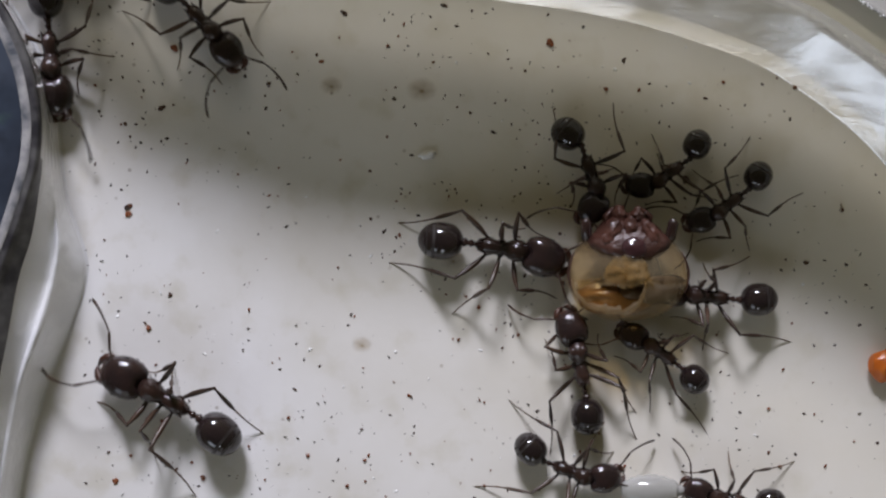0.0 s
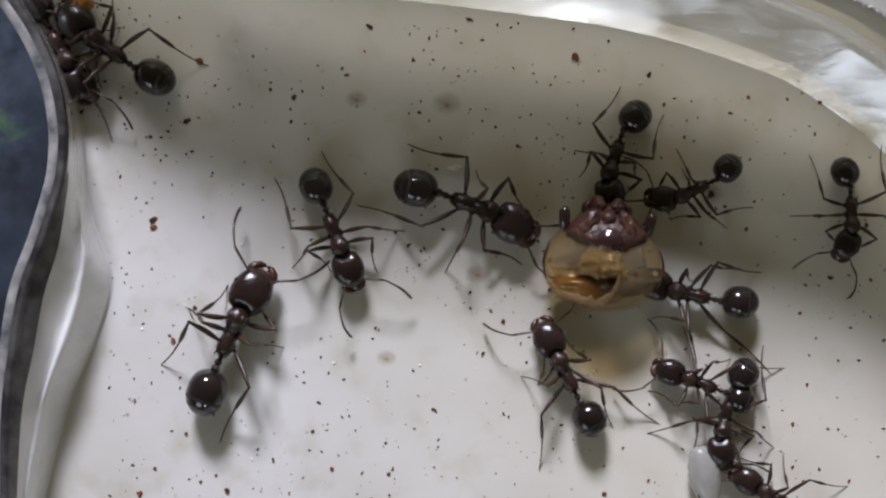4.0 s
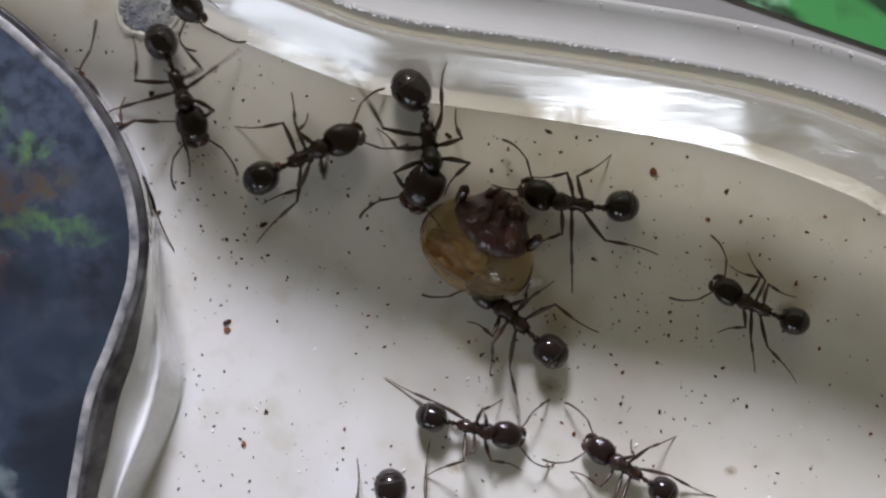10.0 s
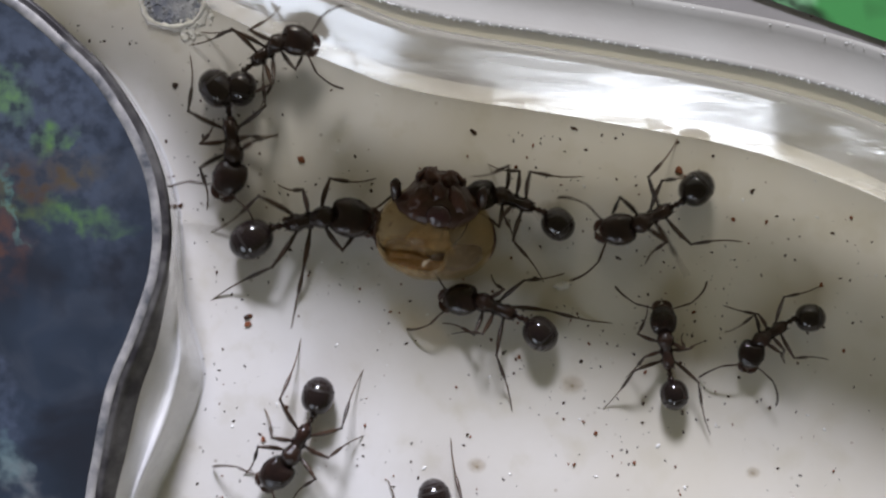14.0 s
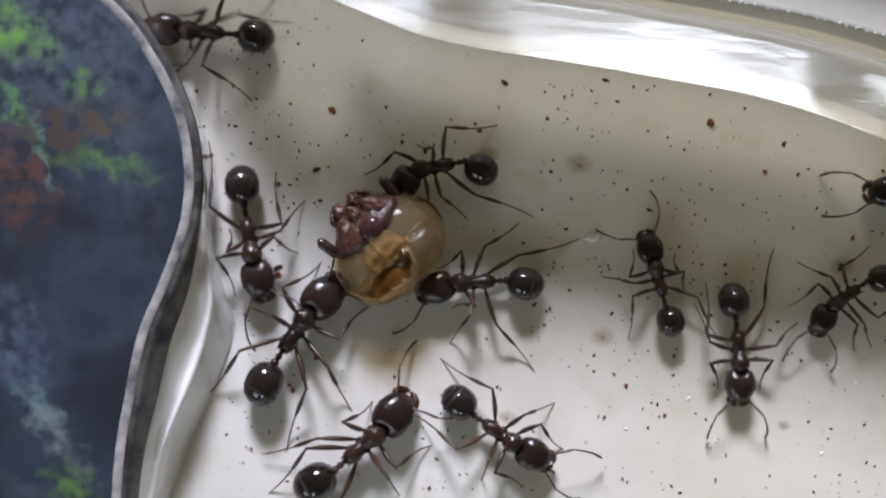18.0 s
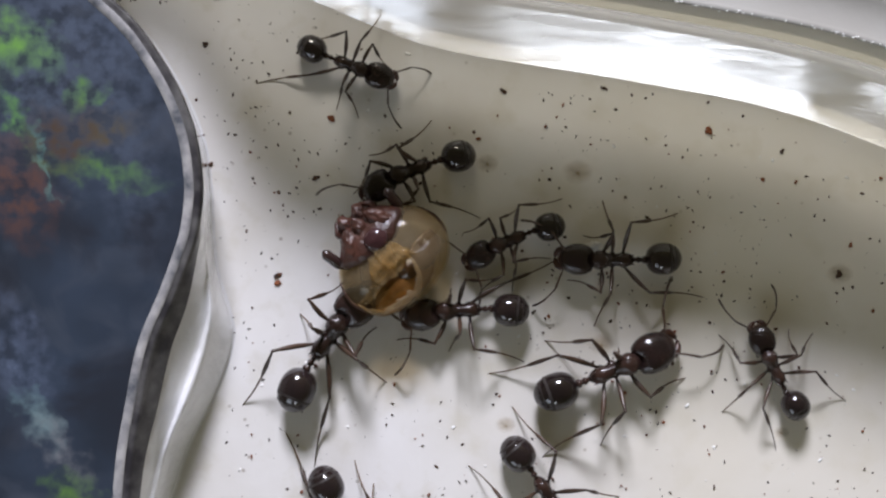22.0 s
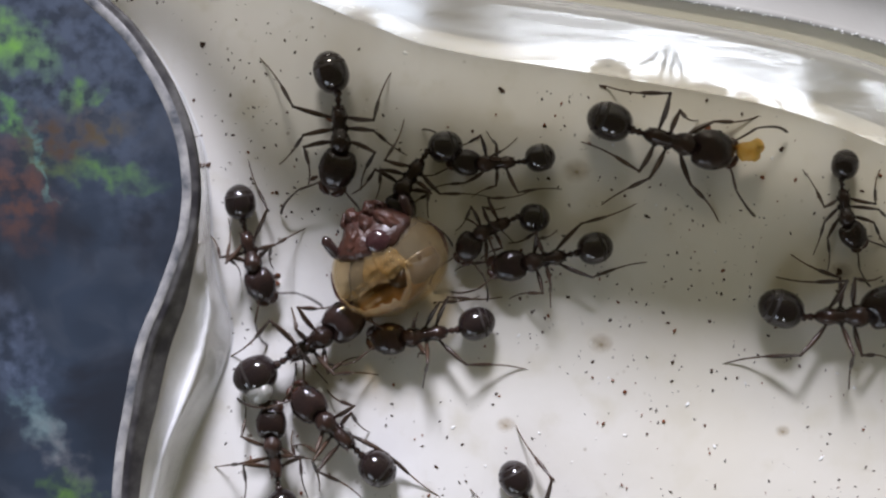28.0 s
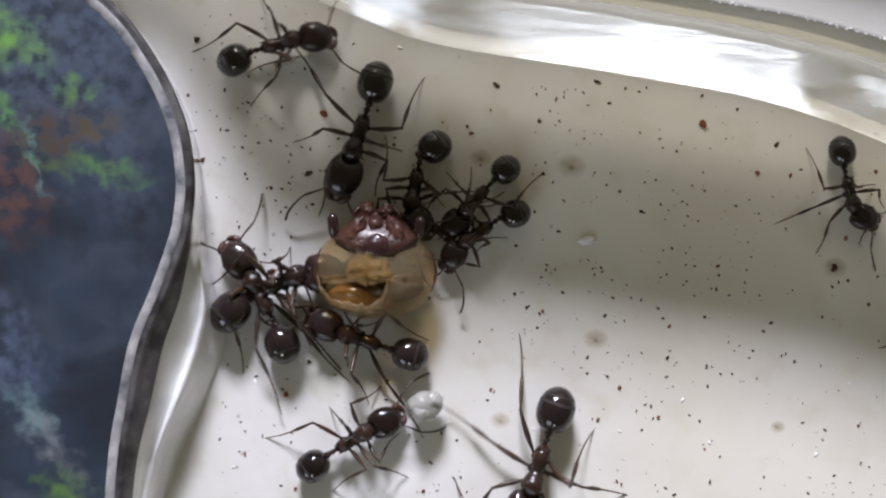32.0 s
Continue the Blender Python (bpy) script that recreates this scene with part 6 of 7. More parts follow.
for x, y, z, a, b, c, turn, q in ((1.85, 0.95, 3.00, 0.80, 0.36, 0.32, -0.45, 1), (1.85, -0.98, 3.00, 0.80, 0.36, 0.32, 0.45, 2), (2.15, 0.02, 2.98, 0.62, 0.30, 0.24, 0.0, 3),
                                  (2.80, 0.42, 2.15, 0.50, 0.34, 0.45, 0.25, 4), (2.75, -0.40, 2.12, 0.48, 0.34, 0.45, -0.3, 5), (2.55, 0.90, 1.60, 0.40, 0.24, 0.36, 0.5, 6), (2.45, -0.95, 1.60, 0.42, 0.24, 0.36, -0.4, 7)):
    bm = bmesh.new()
    ellipsoid(bm, (x, y, z), (a, b, c), 24, 16, 1.0, 0.30, q * 5.1, Matrix.Rotation(turn, 3, "Z"))
    part("mouthpart", bm, MOUTH, prey)
for s, tip in ((1, 3.15), (-1, 3.05), (0.4, 3.2)):
    bm = bmesh.new()
    tube(bm, [(2.3, 0.95 * s, 1.9), (2.75, 1.05 * s, 2.1), (tip, 0.72 * s, 1.9), (tip + 0.08, 0.62 * s, 1.8)], [0.13, 0.15, 0.12, 0.05], 8)
    part("feeler", bm, MOUTH, prey)
for s in (1, -1):
    bm = bmesh.new()
    tube(bm, [(1.35, 1.75 * s, 1.7), (1.75, 2.0 * s, 2.1), (2.45, 2.08 * s, 2.5), (2.66, 2.05 * s, 2.55)], [0.24, 0.27, 0.26, 0.10], 10)
    part("stub", bm, DARKROD, prey, "dark blunt feeler stub")


# ---- loose bits that are carried about ----
def larva(name, label, length, width):
    root = base(name)
    bm = bmesh.new()
    n = 13
    prof = [(length * (k / n - 0.5), width * (0.25 + 0.75 * math.sin(math.pi * (0.06 + 0.88 * k / n)) ** 0.7) * (1 + 0.035 * (-1) ** k), width) for k in range(n + 1)]
    lathe_x(bm, prof, 18, 0.96)
    part("body", bm, LARVA, root)
    bm = bmesh.new()
    ellipsoid(bm, (length * 0.52, 0, width * 1.02), (width * 0.4, width * 0.36, width * 0.36), 12, 8)
    part("tip", bm, LARVA, root)
    return tagged(root, label, "larva")


big_larva = larva("larva", "translucent white larva held by two ants", 3.0, 0.85)
small_larva = base("larva_cluster")
small_larva.scale = (0.88, 0.88, 0.88)
tagged(small_larva, "clump of small white larvae carried by an ant", "larva")
for x, y, z, a, b, q in ((0.35, 0.05, 1.45, 1.05, 0.85, 1), (0.85, 0.35, 1.50, 0.60, 0.55, 2), (0.15, -0.35, 1.60, 0.62, 0.50, 3)):
    bm = bmesh.new()
    ellipsoid(bm, (x, y, z), (a, b, 0.75), 24, 16, 1.0, 0.14, q * 2.9)
    part("grub", bm, LARVA, small_larva)


def morsel(label, mat):
    root = base("food_morsel")
    bm = bmesh.new()
    ellipsoid(bm, (0, 0, 1.3), (0.72, 0.55, 0.45), 14, 9, 1.0, 0.5, 1.7)
    ellipsoid(bm, (0.45, 0.3, 1.2), (0.42, 0.34, 0.35), 12, 8, 1.0, 0.5, 4.7)
    part("lump", bm, mat, root)
    return tagged(root, label, "food")


first_morsel = morsel("orange crumb of food held in an ant's jaws", ORANGE)
second_morsel = morsel("yellow-orange morsel carried in an ant's jaws", YELLOW)
flake = base("flake")
bm = bmesh.new()
ellipsoid(bm, (0, 0, 0.10), (0.42, 0.20, 0.10), 14, 9, 1.0, 0.9, 9.0)
ellipsoid(bm, (0.22, 0.12, 0.16), (0.20, 0.13, 0.12), 10, 7, 1.0, 0.8, 4.0)
part("chip", bm, FLAKE, flake)
tagged(flake, "small shiny white flake lying on the tray", "flake")

bm = bmesh.new()
ellipsoid(bm, (0, 0, 0.55), (0.75, 0.85, 0.55), 20, 12, 1.0, 0.3, 6.0)
seed = part("seed", bm, SEED)
seed.location = (31.59 * MM, -11.72 * MM, 0)
tagged(seed, "bright orange seed lying on the tray", "seed")

# ---- crumbs and stains on the floor ----
def crumb(x, y, size, rust):
    bm = bmesh.new()
    s = size * 0.0305 * 0.62
    ellipsoid(bm, (0, 0, 0), (s, s * random.uniform(0.45, 0.9), s * random.uniform(0.35, 0.6)), 9, 6, 1.0, 0.9, random.uniform(0, 50))
    if size > 6:
        ellipsoid(bm, (s * random.uniform(-0.7, 0.7), s * 0.7, 0), (s * 0.55, s * 0.5, s * 0.4), 8, 5, 1.0, 0.9, random.uniform(0, 50))
    ob = part("crumb", bm, RUST if rust else CRUMB, smooth=False)
    ob.location, ob.rotation_euler = (x * MM, y * MM, 0.02 * MM + s * 0.25 * MM), (0, 0, random.uniform(0, 6.28))
    tagged(ob, "rusty red crumb on the white tray" if rust else "dark brown crumb on the white tray", "crumb", "crumbs on the tray")


random.seed(21)
for x, y, size, rust in ((-12.64, 11.35, 9, 0), (-13.11, 8.36, 5, 0), (-12.72, 6.47, 5, 0), (-12.36, 4.88, 7, 0), (-5.85, 7.36, 8, 1), (-6.71, 4.09, 8, 0), (-8.70, 3.40, 5, 0), (-10.42, 1.24, 5, 0), (-8.07, 7.67, 4, 0), (-8.66, 7.06, 3, 0), (-9.84, 9.33, 3, 0), (-11.56, 7.23, 3, 0), (-9.95, 3.86, 4, 0), (-11.23, 5.00, 3, 0), (-8.40, 9.93, 3, 0), (-11.27, 11.13, 3, 0), (-12.22, 10.31, 3, 0), (-4.18, 11.08, 4, 0), (-7.81, 5.62, 4, 0), (-6.01, 4.27, 4, 0), (-4.30, 5.73, 3, 0), (-8.43, 2.66, 4, 0), (-2.04, 5.63, 5, 0)):
    crumb(x, y, size, rust)
for x, y, size, rust in ((8.91, 8.95, 6, 0), (5.75, 6.89, 6, 1), (8.19, 5.90, 5, 1), (14.52, 6.67, 11, 1), (18.51, 5.52, 7, 0), (11.19, 6.19, 4, 0), (12.25, 5.85, 4, 0), (13.14, 5.18, 4, 0), (16.41, 7.42, 5, 0), (14.52, 8.16, 5, 0), (5.99, 3.98, 5, 0), (8.64, 3.88, 3, 0), (6.08, 4.62, 4, 0), (12.00, 3.63, 4, 0), (12.70, 2.00, 3, 0), (13.73, 1.69, 4, 0), (22.19, 0.44, 7, 1), (23.63, 2.79, 3, 0), (22.81, 3.22, 4, 0), (21.07, 3.04, 3, 0), (20.46, 2.92, 3, 0), (20.76, 3.96, 3, 0), (17.55, 1.80, 3, 0)):
    crumb(x, y, size, rust)
for x, y, size, rust in ((2.60, 4.49, 4, 0), (3.44, 8.85, 7, 0), (7.72, 10.14, 3, 0), (10.16, 9.83, 4, 0), (6.13, 8.59, 3, 0), (-8.75, -1.15, 8, 0), (-8.81, -1.55, 8, 1), (-7.48, -12.82, 6, 1), (8.81, -9.22, 6, 1), (12.07, -9.11, 5, 1), (3.23, -7.67, 4, 1), (-0.15, -11.50, 4, 0), (-8.13, -7.47, 5, 0), (12.56, -1.45, 4, 0), (19.41, -6.20, 5, 0), (12.70, -5.57, 4, 0), (9.66, -2.69, 5, 1), (5.59, -4.26, 4, 0), (4.92, -4.56, 3, 0), (10.42, -1.99, 4, 0), (11.16, -9.78, 4, 0), (14.81, -12.60, 6, 0), (6.11, -12.20, 6, 0)):
    crumb(x, y, size, rust)
for x, y, size, rust in ((3.06, -7.57, 5, 0), (5.97, -12.10, 5, 1), (8.51, -9.16, 4, 1), (0.35, -15.08, 6, 1), (1.41, -12.25, 4, 0), (2.39, -16.84, 6, 1), (-7.92, -7.74, 8, 1), (-6.70, -6.04, 7, 0), (27.89, -5.99, 8, 0), (29.96, -3.24, 7, 0), (-10.13, -15.92, 9, 1), (-10.45, -14.37, 5, 0), (-10.42, 1.30, 4, 0), (-10.11, -2.87, 4, 0), (-8.66, 3.36, 6, 0), (-6.53, 4.18, 6, 0), (4.48, 0.16, 5, 0), (5.96, 4.02, 5, 0), (6.57, -1.14, 4, 0), (1.88, 6.59, 5, 0), (3.58, 8.75, 5, 0), (5.82, 6.83, 4, 0), (9.05, 8.88, 5, 0), (12.23, -1.60, 4, 0)):
    crumb(x, y, size, rust)
for x, y, size, rust in ((0.06, -8.00, 4, 0), (-0.24, -11.43, 4, 0), (28.36, -17.04, 6, 1), (-5.37, -16.00, 8, 1), (-8.64, -1.10, 7, 1), (-8.66, -1.49, 7, 1), (-6.79, -15.47, 5, 0), (-2.89, -9.21, 4, 0), (3.33, -13.82, 4, 0), (-11.09, -4.20, 3, 0), (18.57, 5.56, 5, 0), (-0.81, 5.12, 7, 0), (-5.77, 7.30, 9, 1), (14.57, 6.67, 10, 1), (10.42, 8.57, 5, 0), (12.02, 3.63, 4, 0), (13.17, 5.21, 3, 0), (22.90, 3.19, 4, 0), (25.34, -16.12, 5, 1), (26.77, -5.75, 4, 0)):
    crumb(x, y, size, rust)
for x, y, size, rust in ((10.07, 3.04, 5, 0), (9.36, 3.39, 4, 0), (8.83, 2.73, 3, 0), (11.42, 3.50, 4, 0), (7.09, 2.53, 4, 0), (11.38, 1.87, 4, 0), (13.68, 2.33, 4, 0), (12.51, 1.52, 3, 0), (14.28, 1.42, 4, 0), (14.64, 3.03, 4, 0), (13.98, 3.33, 4, 0), (20.80, 1.77, 4, 0), (12.87, -0.04, 5, 0), (13.61, -0.31, 4, 0), (15.32, -1.01, 6, 1), (15.37, -1.49, 4, 0), (8.59, -1.10, 4, 0), (9.04, -1.07, 5, 0), (7.93, -0.70, 3, 0), (9.64, -1.71, 4, 0), (10.64, -2.67, 4, 0), (12.37, -3.81, 5, 0), (13.65, -1.82, 4, 0), (14.04, -2.59, 4, 0)):
    crumb(x, y, size, rust)
for x, y, size, rust in ((17.55, -2.61, 4, 0), (16.74, -2.42, 3, 0), (18.15, -4.09, 6, 0), (20.92, -3.79, 5, 0), (21.46, -2.16, 5, 0), (22.31, -1.85, 5, 0), (17.12, -0.55, 3, 0), (14.59, -3.75, 5, 0), (20.82, -6.43, 4, 0), (18.72, -5.86, 4, 0), (16.05, -6.82, 4, 0), (14.68, -6.36, 4, 0), (12.57, -5.93, 5, 0), (13.07, -6.17, 3, 0), (10.48, -5.81, 4, 0), (10.17, -6.15, 3, 0), (6.92, -6.49, 3, 0), (5.72, -3.53, 5, 0), (4.39, -2.44, 5, 0), (6.08, -1.16, 4, 0), (3.80, -2.78, 3, 0), (14.29, -9.34, 4, 1), (9.80, -12.53, 5, 1), (22.93, -11.67, 5, 0)):
    crumb(x, y, size, rust)
for x, y, size, rust in ((20.09, -13.24, 4, 0), (21.60, -1.11, 10, 0)):
    crumb(x, y, size, rust)

stain_nodes, stain_links = STAIN.node_tree.nodes, STAIN.node_tree.links
stain_co, stain_len, stain_fade, stain_noise, stain_mul = (stain_nodes.new("ShaderNode" + k) for k in ("TexCoord", "VectorMath", "MapRange", "TexNoise", "Math"))
stain_len.operation, stain_mul.operation = "LENGTH", "MULTIPLY"
stain_noise.inputs["Scale"].default_value, stain_noise.inputs["Detail"].default_value = 2600.0, 5
stain_fade.inputs["From Min"].default_value, stain_fade.inputs["From Max"].default_value = 0.0, 0.00075
stain_fade.inputs["To Min"].default_value, stain_fade.inputs["To Max"].default_value = 0.95, 0.0
stain_links.new(stain_co.outputs["Object"], stain_len.inputs[0])
stain_links.new(stain_len.outputs["Value"], stain_fade.inputs["Value"])
stain_links.new(stain_co.outputs["Object"], stain_noise.inputs["Vector"])
stain_links.new(stain_fade.outputs["Result"], stain_mul.inputs[0])
stain_links.new(stain_noise.outputs["Fac"], stain_mul.inputs[1])
stain_links.new(stain_mul.outputs[0], stain_nodes["Principled BSDF"].inputs["Alpha"])
for x, y, r in ((21.63, -1.11, 0.50), (7.48, 4.44, 0.60), (2.60, 4.91, 0.45), (18.48, -9.68, 0.30), (3.56, -9.22, 0.40), (8.73, -4.88, 0.50)):
    bm = bmesh.new()
    bmesh.ops.create_circle(bm, cap_ends=True, segments=32, radius=0.78)
    ob = part("stain", bm, STAIN, smooth=False)
    ob.location, ob.scale = (x * MM, y * MM, 0.0245 * MM), (r / 0.5, r / 0.5 * 0.8, 1)
    tagged(ob, "faint dried brown stain on the tray", "stain", "stains on the tray")

# a granular bluish residue with a whitish rim at the foot of the wall
residue = base("residue_patch", -12.66, 15.96, 0)
tagged(residue, "granular blue-grey residue with a crusty white edge", "residue")
random.seed(14)
bm = bmesh.new()
ellipsoid(bm, (0, 0, 0.02), (1.62, 1.40, 0.16), 30, 10, 1.0, 0.1, 2.0)
for i in range(240):
    a, r = random.uniform(0, 6.28), 1.4 * math.sqrt(random.random())
    ellipsoid(bm, (r * 1.15 * math.cos(a), r * math.sin(a), 0.12), (random.uniform(0.05, 0.14), random.uniform(0.05, 0.14), random.uniform(0.06, 0.12)), 6, 4, 1.0, 0.4, i)
part("crystal_mass", bm, GRAIN, residue, "blue-grey granules")
bm = bmesh.new()
edge_line = [(1.72 * (1 + 0.10 * noise.noise(Vector((math.cos(a) * 2, math.sin(a) * 2, 5)))) * math.cos(a), 1.48 * (1 + 0.12 * noise.noise(Vector((math.cos(a) * 2, math.sin(a) * 2, 5)))) * math.sin(a), 0.06)
             for a in (2 * math.pi * k / 40 for k in range(41))]
tube(bm, edge_line, [0.17 + 0.12 * noise.noise(Vector((x * 3, y * 3, 1))) for x, y, z in edge_line], 6)
part("crust", bm, FLAKE, residue, "whitish dried crust")
bm = bmesh.new()
for i in range(150):
    a, r = random.uniform(-1.5, 1.1), random.uniform(0.9, 1.0) + 1.2 * random.random() ** 1.6
    k = random.uniform(0.04, 0.15) * (1.3 if r < 1.9 else 0.7)
    ellipsoid(bm, (1.15 * r * math.cos(a), r * math.sin(a) - 0.15, 0.05), (k * random.uniform(1, 1.9), k, 0.07), 7, 4, 1.0, 0.6, i, Matrix.Rotation(random.uniform(0, 3), 3, "Z"))
part("crust", bm, FLAKE, residue, "whitish dried crumbs of crust")

# white flecks on the floor
random.seed(17)
bm = bmesh.new()
for i in range(150):
    x, y = random.uniform(-13, 30), random.uniform(-20, 12)
    r = 0.025 + 0.07 * random.random() ** 3
    if (x < -11 and y < 10) or ground(x, y) > 0.01:
        continue
    ellipsoid(bm, (x, y, 0.03), (r * random.uniform(1, 2.2), r, 0.03), 7, 4, 1.0, 0.6, i, Matrix.Rotation(random.uniform(0, 3.1), 3, "Z"))
tagged(part("white_flecks", bm, FLAKE), "tiny white flecks and scuffs on the tray floor", "flecks", kind="stuff")

# fine litter that nobody could count
random.seed(33)
verts, faces = [], []
for i in range(3200):
    x, y = random.uniform(-24, 34), random.uniform(-26, 15)
    if x < -12 and y < 12 and x < -12 - 0.1 * y:
        continue
    if noise.noise(Vector((x * 0.16, y * 0.16, 7))) < random.uniform(-0.45, 0.5):
        continue
    s, a = 0.035 + 0.11 * random.random() ** 2.4, random.uniform(0, 3.14)
    e = random.uniform(0.25, 0.8)
    k = len(verts)
    for u, v, w in ((1, 0.2, 0), (0.1, 1, 0), (-1, -0.1, 0), (-0.2, -1, 0), (0.1, 0.1, 0.7)):
        u, v = u * s, v * s * e
        verts.append(((x + u * math.cos(a) - v * math.sin(a)) * MM, (y + u * math.sin(a) + v * math.cos(a)) * MM, (0.022 + w * s * 0.8) * MM))
    faces += [(k, k + 1, k + 4), (k + 1, k + 2, k + 4), (k + 2, k + 3, k + 4), (k + 3, k, k + 4)]
rusty = bmesh.new()
for i in range(190):
    x, y = random.uniform(-13, 30), random.uniform(-24, 9)
    r = 0.035 + 0.10 * random.random() ** 2.5
    if (x < -11.5 and y < 11) or ground(x, y) > 0.01:
        continue
    ellipsoid(rusty, (x, y, 0.03 + r * 0.2), (r, r * random.uniform(0.5, 0.9), r * 0.5), 6, 4, 1.0, 0.8, i, Matrix.Rotation(random.uniform(0, 3.1), 3, "Z"))
tagged(part("rusty_litter", rusty, RUST, smooth=False), "fine rusty red specks scattered over the tray", "dirt", kind="stuff")
me = bpy.data.meshes.new("fine_litter")
me.from_pydata(verts, [], faces)
me.materials.append(CRUMB)
tagged(new("fine_litter", me), "fine dark specks of dirt scattered over the tray", "dirt", kind="stuff")


# ---- what moves ----
def motions():
    for i, (ob, size, rows, feet) in enumerate(ANTS):
        crawl(ob, size, rows, i + 1, feet)
    walk(prey, [
        (0, pose(17.91 * MM, -6.05 * MM, 0, 0, 0, 87)),
        (1, pose(17.21 * MM, -6.30 * MM, 0, 0, 0, 87)),
        (2, pose(16.81 * MM, -6.01 * MM, 0, 0, 0, 87)),
        (2.5, pose(16.92 * MM, -6.19 * MM, 0, 0, 0, 87)),
        (4.5, pose(14.61 * MM, -3.92 * MM, 0, 0, 0, 82)),
        (5, pose(14.09 * MM, -3.32 * MM, 0, 0, 0, 85)),
        (6, pose(12.67 * MM, -2.82 * MM, 0, 0, 0, 88)),
        (7, pose(9.27 * MM, -1.78 * MM, 0.02 * MM, 0, -6, 74)),
        (7.5, pose(7.94 * MM, -0.82 * MM, 0.09 * MM, 0, -12, 66)),
        (8, pose(7.22 * MM, 0.64 * MM, 0.20 * MM, 0, -18, 55)),
        (8.5, pose(5.73 * MM, 1.57 * MM, 0.29 * MM, 0, -22, 52)),
        (9, pose(5.09 * MM, 3.44 * MM, 0.34 * MM, 0, -24, 54)),
        (10, pose(5.32 * MM, 3.25 * MM, 0.34 * MM, 0, -24, 55)),
        (11, pose(4.70 * MM, 3.15 * MM, 0.34 * MM, 0, -24, 60)),
        (12, pose(3.95 * MM, 3.56 * MM, 0.34 * MM, 0, -24, 67)),
        (13, pose(2.79 * MM, 4.11 * MM, 0.29 * MM, 0, -22, 64)),
        (13.5, pose(2.02 * MM, 3.58 * MM, 0.20 * MM, 0, -18, 76)),
        (14, pose(1.44 * MM, 3.69 * MM, 0.12 * MM, 0, -14, 84)),
        (14.5, pose(0.92 * MM, 3.13 * MM, 0.06 * MM, 0, -10, 95)),
        (16.5, pose(-2.08 * MM, 0.76 * MM, 0, 0, 0, 132)),
        (17, pose(-2.31 * MM, 0.26 * MM, 0, 0, 0, 135)),
        (18, pose(-2.64 * MM, -0.12 * MM, 0, 0, 0, 135)),
        (19, pose(-2.79 * MM, -0.61 * MM, 0, 0, 0, 138)),
        (20, pose(-2.50 * MM, -0.80 * MM, 0, 0, 0, 140)),
        (21, pose(-2.42 * MM, -0.55 * MM, 0, 0, 0, 140)),
        (22, pose(-2.37 * MM, -0.28 * MM, 0, 0, 0, 135)),
        (23, pose(-2.48 * MM, -0.24 * MM, 0, 0, 0, 128)),
        (24, pose(-2.49 * MM, -0.47 * MM, 0, 0, 0, 125)),
        (25, pose(-2.64 * MM, -0.38 * MM, 0, 0, 0, 122)),
        (27.5, pose(-2.50 * MM, -0.55 * MM, 0, 0, 0, 122)),
        (28, pose(-2.54 * MM, -0.58 * MM, 0, 0, 0, 118)),
        (29, pose(-2.58 * MM, -0.58 * MM, 0, 0, 0, 115)),
        (30, pose(-3.12 * MM, -0.70 * MM, 0, 0, 0, 102)),
        (31, pose(-3.24 * MM, -1.03 * MM, 0, 0, 0, 90)),
        (32, pose(-2.99 * MM, -1.12 * MM, 0, 0, 0, 88)),
    ])
    walk(big_larva, [
        (0, pose(18.67 * MM, -17.73 * MM, 0, 0, 0, -3)),
        (1, pose(19.12 * MM, -17.34 * MM, 0, 0, 0, -13)),
        (2, pose(19.08 * MM, -17.61 * MM, 0, 0, 0, -23)),
        (2.5, pose(20.13 * MM, -17.29 * MM, 0, 0, 0, -43)),
        (4.5, pose(20.57 * MM, -15.57 * MM, 0, 0, 0, -83)),
        (5, pose(21.12 * MM, -15.00 * MM, 0, 0, 0, -82)),
        (6, pose(21.53 * MM, -16.84 * MM, 0, 0, 0, -62)),
        (7, pose(22.29 * MM, -16.29 * MM, 0, 0, 0, -42)),
        (8, pose(22.69 * MM, -16.34 * MM, 0, 0, 0, -32)),
        (9, pose(22.42 * MM, -15.87 * MM, 0, 0, 0, -31)),
        (11, pose(20.00 * MM, -27.00 * MM, 0, 0, 0, -30)),
        (32, pose(20.00 * MM, -27.00 * MM, 0, 0, 0, -30)),
    ])
    walk(small_larva, [
        (0, pose(-5.00 * MM, -27.00 * MM, 0, 0, 0, 90)),
        (25, pose(-8.00 * MM, -21.00 * MM, 0, 0, 0, 90)),
        (27.5, pose(-9.44 * MM, -8.62 * MM, 0, 0, 0, 90)),
        (28, pose(-9.52 * MM, -7.29 * MM, 0, 0, 0, 90)),
        (29, pose(-9.76 * MM, -6.24 * MM, 0, 0, 0, 40)),
        (30, pose(-8.37 * MM, -7.42 * MM, 0, 0, 0, 40)),
        (31, pose(-6.26 * MM, -6.71 * MM, 0, 0, 0, -0)),
        (32, pose(-0.77 * MM, -8.28 * MM, 0, 0, 0, -0)),
    ])
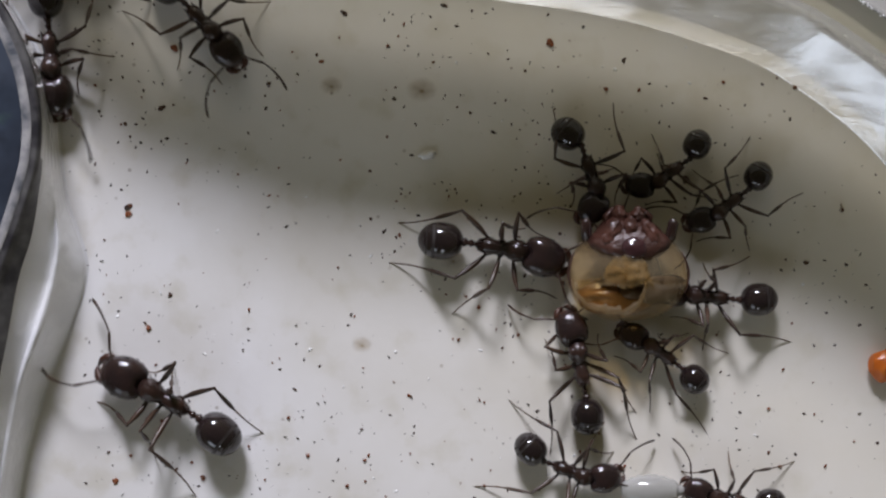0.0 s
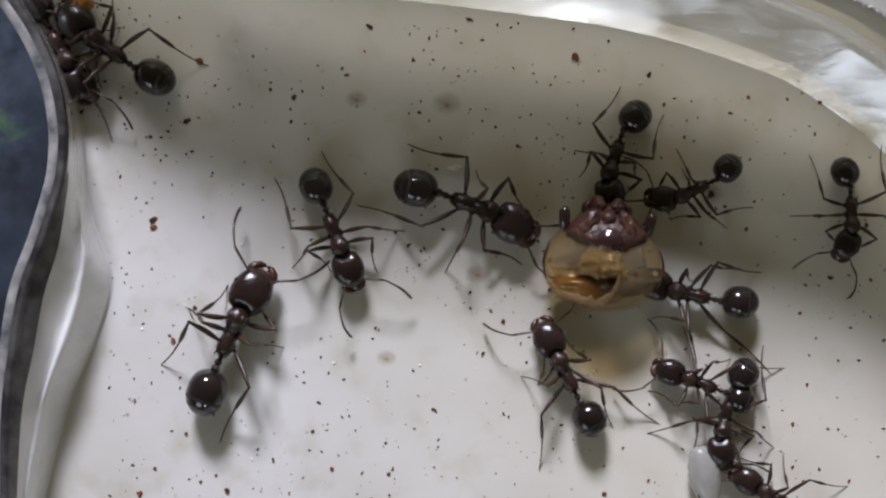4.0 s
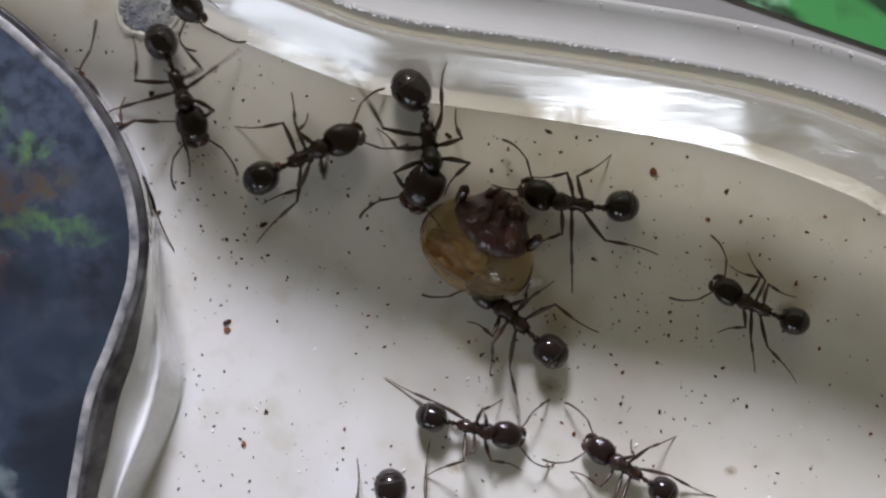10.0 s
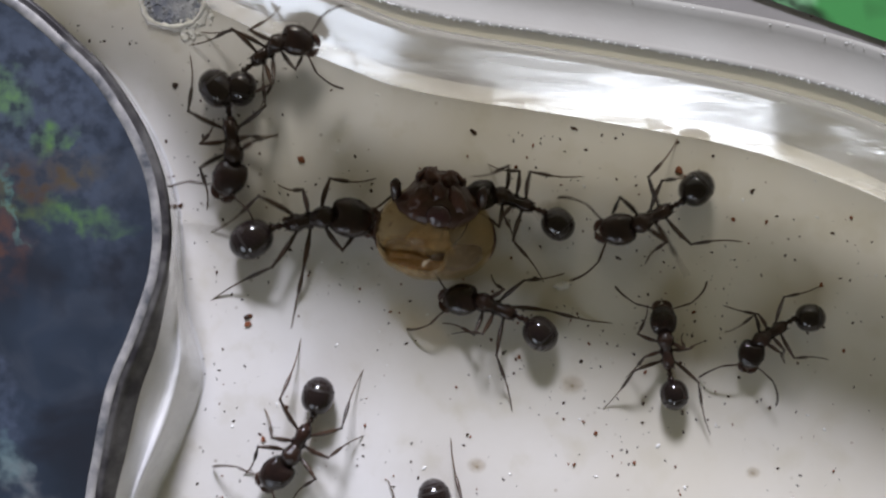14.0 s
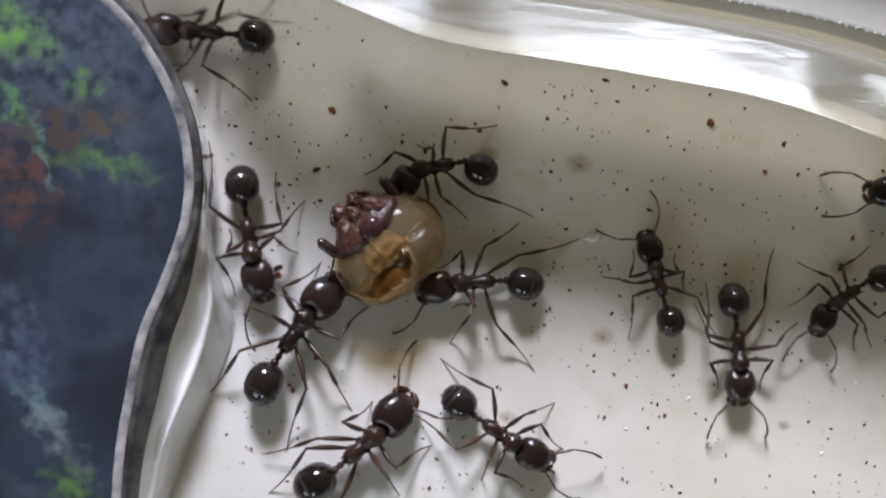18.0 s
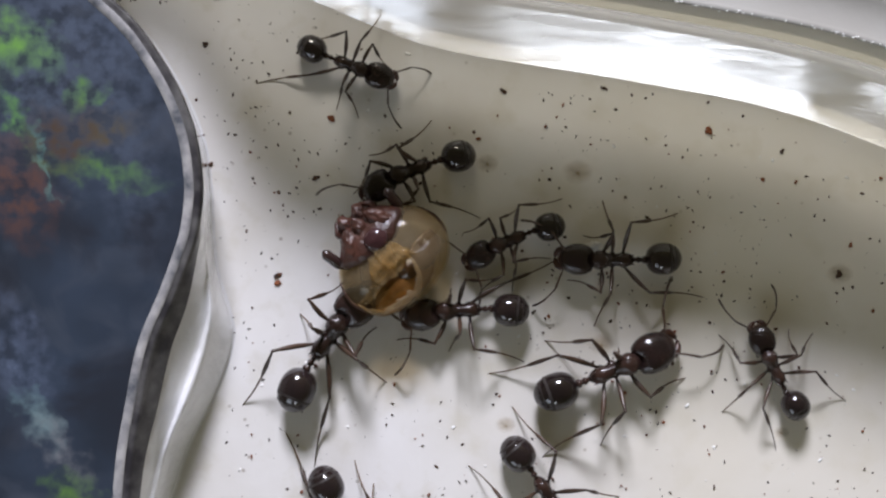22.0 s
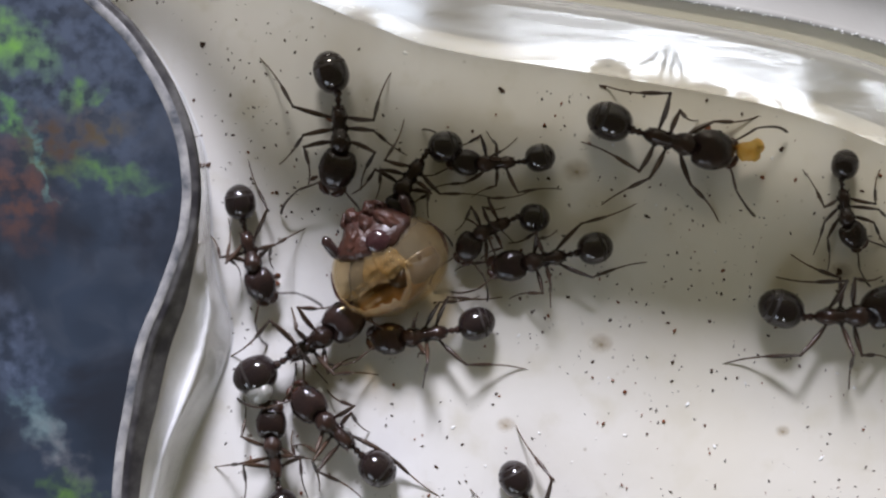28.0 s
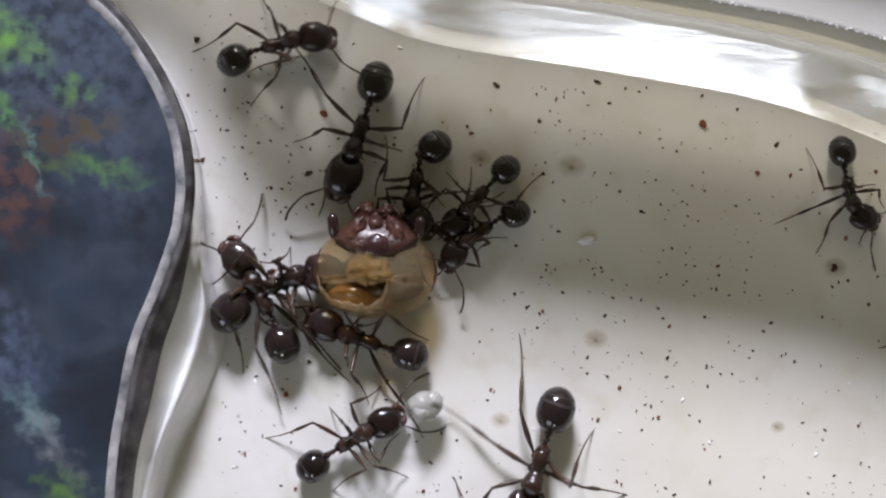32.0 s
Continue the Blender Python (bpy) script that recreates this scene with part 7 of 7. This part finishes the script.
    walk(first_morsel, [
        (0, pose(-12.11 * MM, 5.07 * MM, 0, 0, 0, -3)),
        (0.5, pose(-10.57 * MM, 6.95 * MM, 0, 0, 0, -3)),
        (1, pose(-7.97 * MM, 4.90 * MM, 0, 0, 0, -23)),
        (1.5, pose(-2.83 * MM, 4.15 * MM, 0, 0, 0, -3)),
        (2, pose(-7.65 * MM, 2.58 * MM, 0, 0, 0, -63)),
        (2.5, pose(-11.04 * MM, 3.01 * MM, 0, 0, 0, -63)),
        (4.5, pose(-12.35 * MM, 13.28 * MM, 0, 0, 0, 87)),
        (6, pose(-20.00 * MM, 17.40 * MM, 0, 0, 0, 150)),
        (9, pose(-32.00 * MM, 17.40 * MM, 0, 0, 0, 180)),
        (32, pose(-32.00 * MM, 17.40 * MM, 0, 0, 0, 180)),
    ])
    walk(second_morsel, [
        (0, pose(-43.80 * MM, 7.00 * MM, 0, 0, 0, 70)),
        (20, pose(-43.80 * MM, 7.00 * MM, 0, 0, 0, 70)),
        (22.5, pose(-21.00 * MM, 17.30 * MM, 0, 0, 0, 0)),
        (23.4, pose(-13.80 * MM, 12.00 * MM, 0, 0, 0, -45)),
        (24, pose(-8.47 * MM, 9.14 * MM, 0, 0, 0, -40)),
        (24.5, pose(-3.78 * MM, 9.16 * MM, 0, 0, 0, -0)),
        (25, pose(0.74 * MM, 9.13 * MM, 0, 0, 0, -0)),
        (25.5, pose(4.71 * MM, 9.03 * MM, 0, 0, 0, -0)),
        (27.5, pose(12.46 * MM, 3.07 * MM, 0, 0, 0, -50)),
        (28, pose(16.48 * MM, 5.31 * MM, 0, 0, 0, -0)),
        (28.5, pose(16.45 * MM, 1.94 * MM, 0, 0, 0, -50)),
        (29, pose(14.62 * MM, -0.86 * MM, 0, 0, 0, -60)),
        (29.5, pose(13.65 * MM, -3.57 * MM, 0, 0, 0, -70)),
        (30, pose(12.40 * MM, -4.25 * MM, 0, 0, 0, -80)),
        (30.5, pose(12.71 * MM, -3.90 * MM, 0, 0, 0, -80)),
        (31, pose(5.89 * MM, -6.09 * MM, 0, 0, 0, -110)),
        (31.5, pose(4.03 * MM, -12.06 * MM, 0, 0, 0, -110)),
        (32, pose(4.35 * MM, -15.66 * MM, 0, 0, 0, -110)),
    ])
    walk(flake, [
        (0, pose(7.59 * MM, 0.86 * MM, 0, 0, 0, -3)),
        (1, pose(7.57 * MM, 0.89 * MM, 0, 0, 0, -3)),
        (2, pose(7.55 * MM, 0.85 * MM, 0, 0, 0, -3)),
        (2.5, pose(7.64 * MM, 0.80 * MM, 0, 0, 0, -3)),
        (4.5, pose(7.73 * MM, 0.83 * MM, 0, 0, 0, -3)),
        (5, pose(7.68 * MM, 0.79 * MM, 0, 0, 0, -2)),
        (6, pose(7.64 * MM, 0.76 * MM, 0, 0, 0, -2)),
        (7, pose(7.86 * MM, 0.77 * MM, 0, 0, 0, -2)),
        (8, pose(7.80 * MM, 0.87 * MM, 0, 0, 0, -2)),
        (8.5, pose(7.75 * MM, 0.87 * MM, 0, 0, 0, -2)),
        (9, pose(7.84 * MM, 0.79 * MM, 0, 0, 0, -1)),
        (10, pose(7.96 * MM, 0.68 * MM, 0, 0, 0, -1)),
        (11, pose(8.00 * MM, 0.59 * MM, 0, 0, 0, -1)),
        (12, pose(8.08 * MM, 0.62 * MM, 0, 0, 0, -1)),
        (13, pose(8.05 * MM, 0.57 * MM, 0, 0, 0, -1)),
        (14, pose(8.22 * MM, 0.43 * MM, 0, 0, 0, -0)),
        (16.5, pose(8.39 * MM, 0.34 * MM, 0, 0, 0, -0)),
        (17, pose(8.40 * MM, 0.39 * MM, 0, 0, 0, -0)),
        (18, pose(8.22 * MM, 0.42 * MM, 0, 0, 0, -0)),
        (19, pose(8.24 * MM, 0.39 * MM, 0, 0, 0, -0)),
        (20, pose(8.18 * MM, 0.40 * MM, 0, 0, 0, -0)),
        (21, pose(8.24 * MM, 0.37 * MM, 0, 0, 0, -0)),
        (22, pose(8.23 * MM, 0.41 * MM, 0, 0, 0, -0)),
        (23, pose(8.12 * MM, 0.40 * MM, 0, 0, 0, -0)),
        (24, pose(8.16 * MM, 0.45 * MM, 0, 0, 0, -0)),
        (25, pose(8.22 * MM, 0.40 * MM, 0, 0, 0, -0)),
        (28, pose(8.04 * MM, 0.35 * MM, 0, 0, 0, -0)),
        (29, pose(8.23 * MM, 0.39 * MM, 0, 0, 0, -0)),
        (32, pose(8.25 * MM, 0.39 * MM, 0, 0, 0, -0)),
    ])


motions()
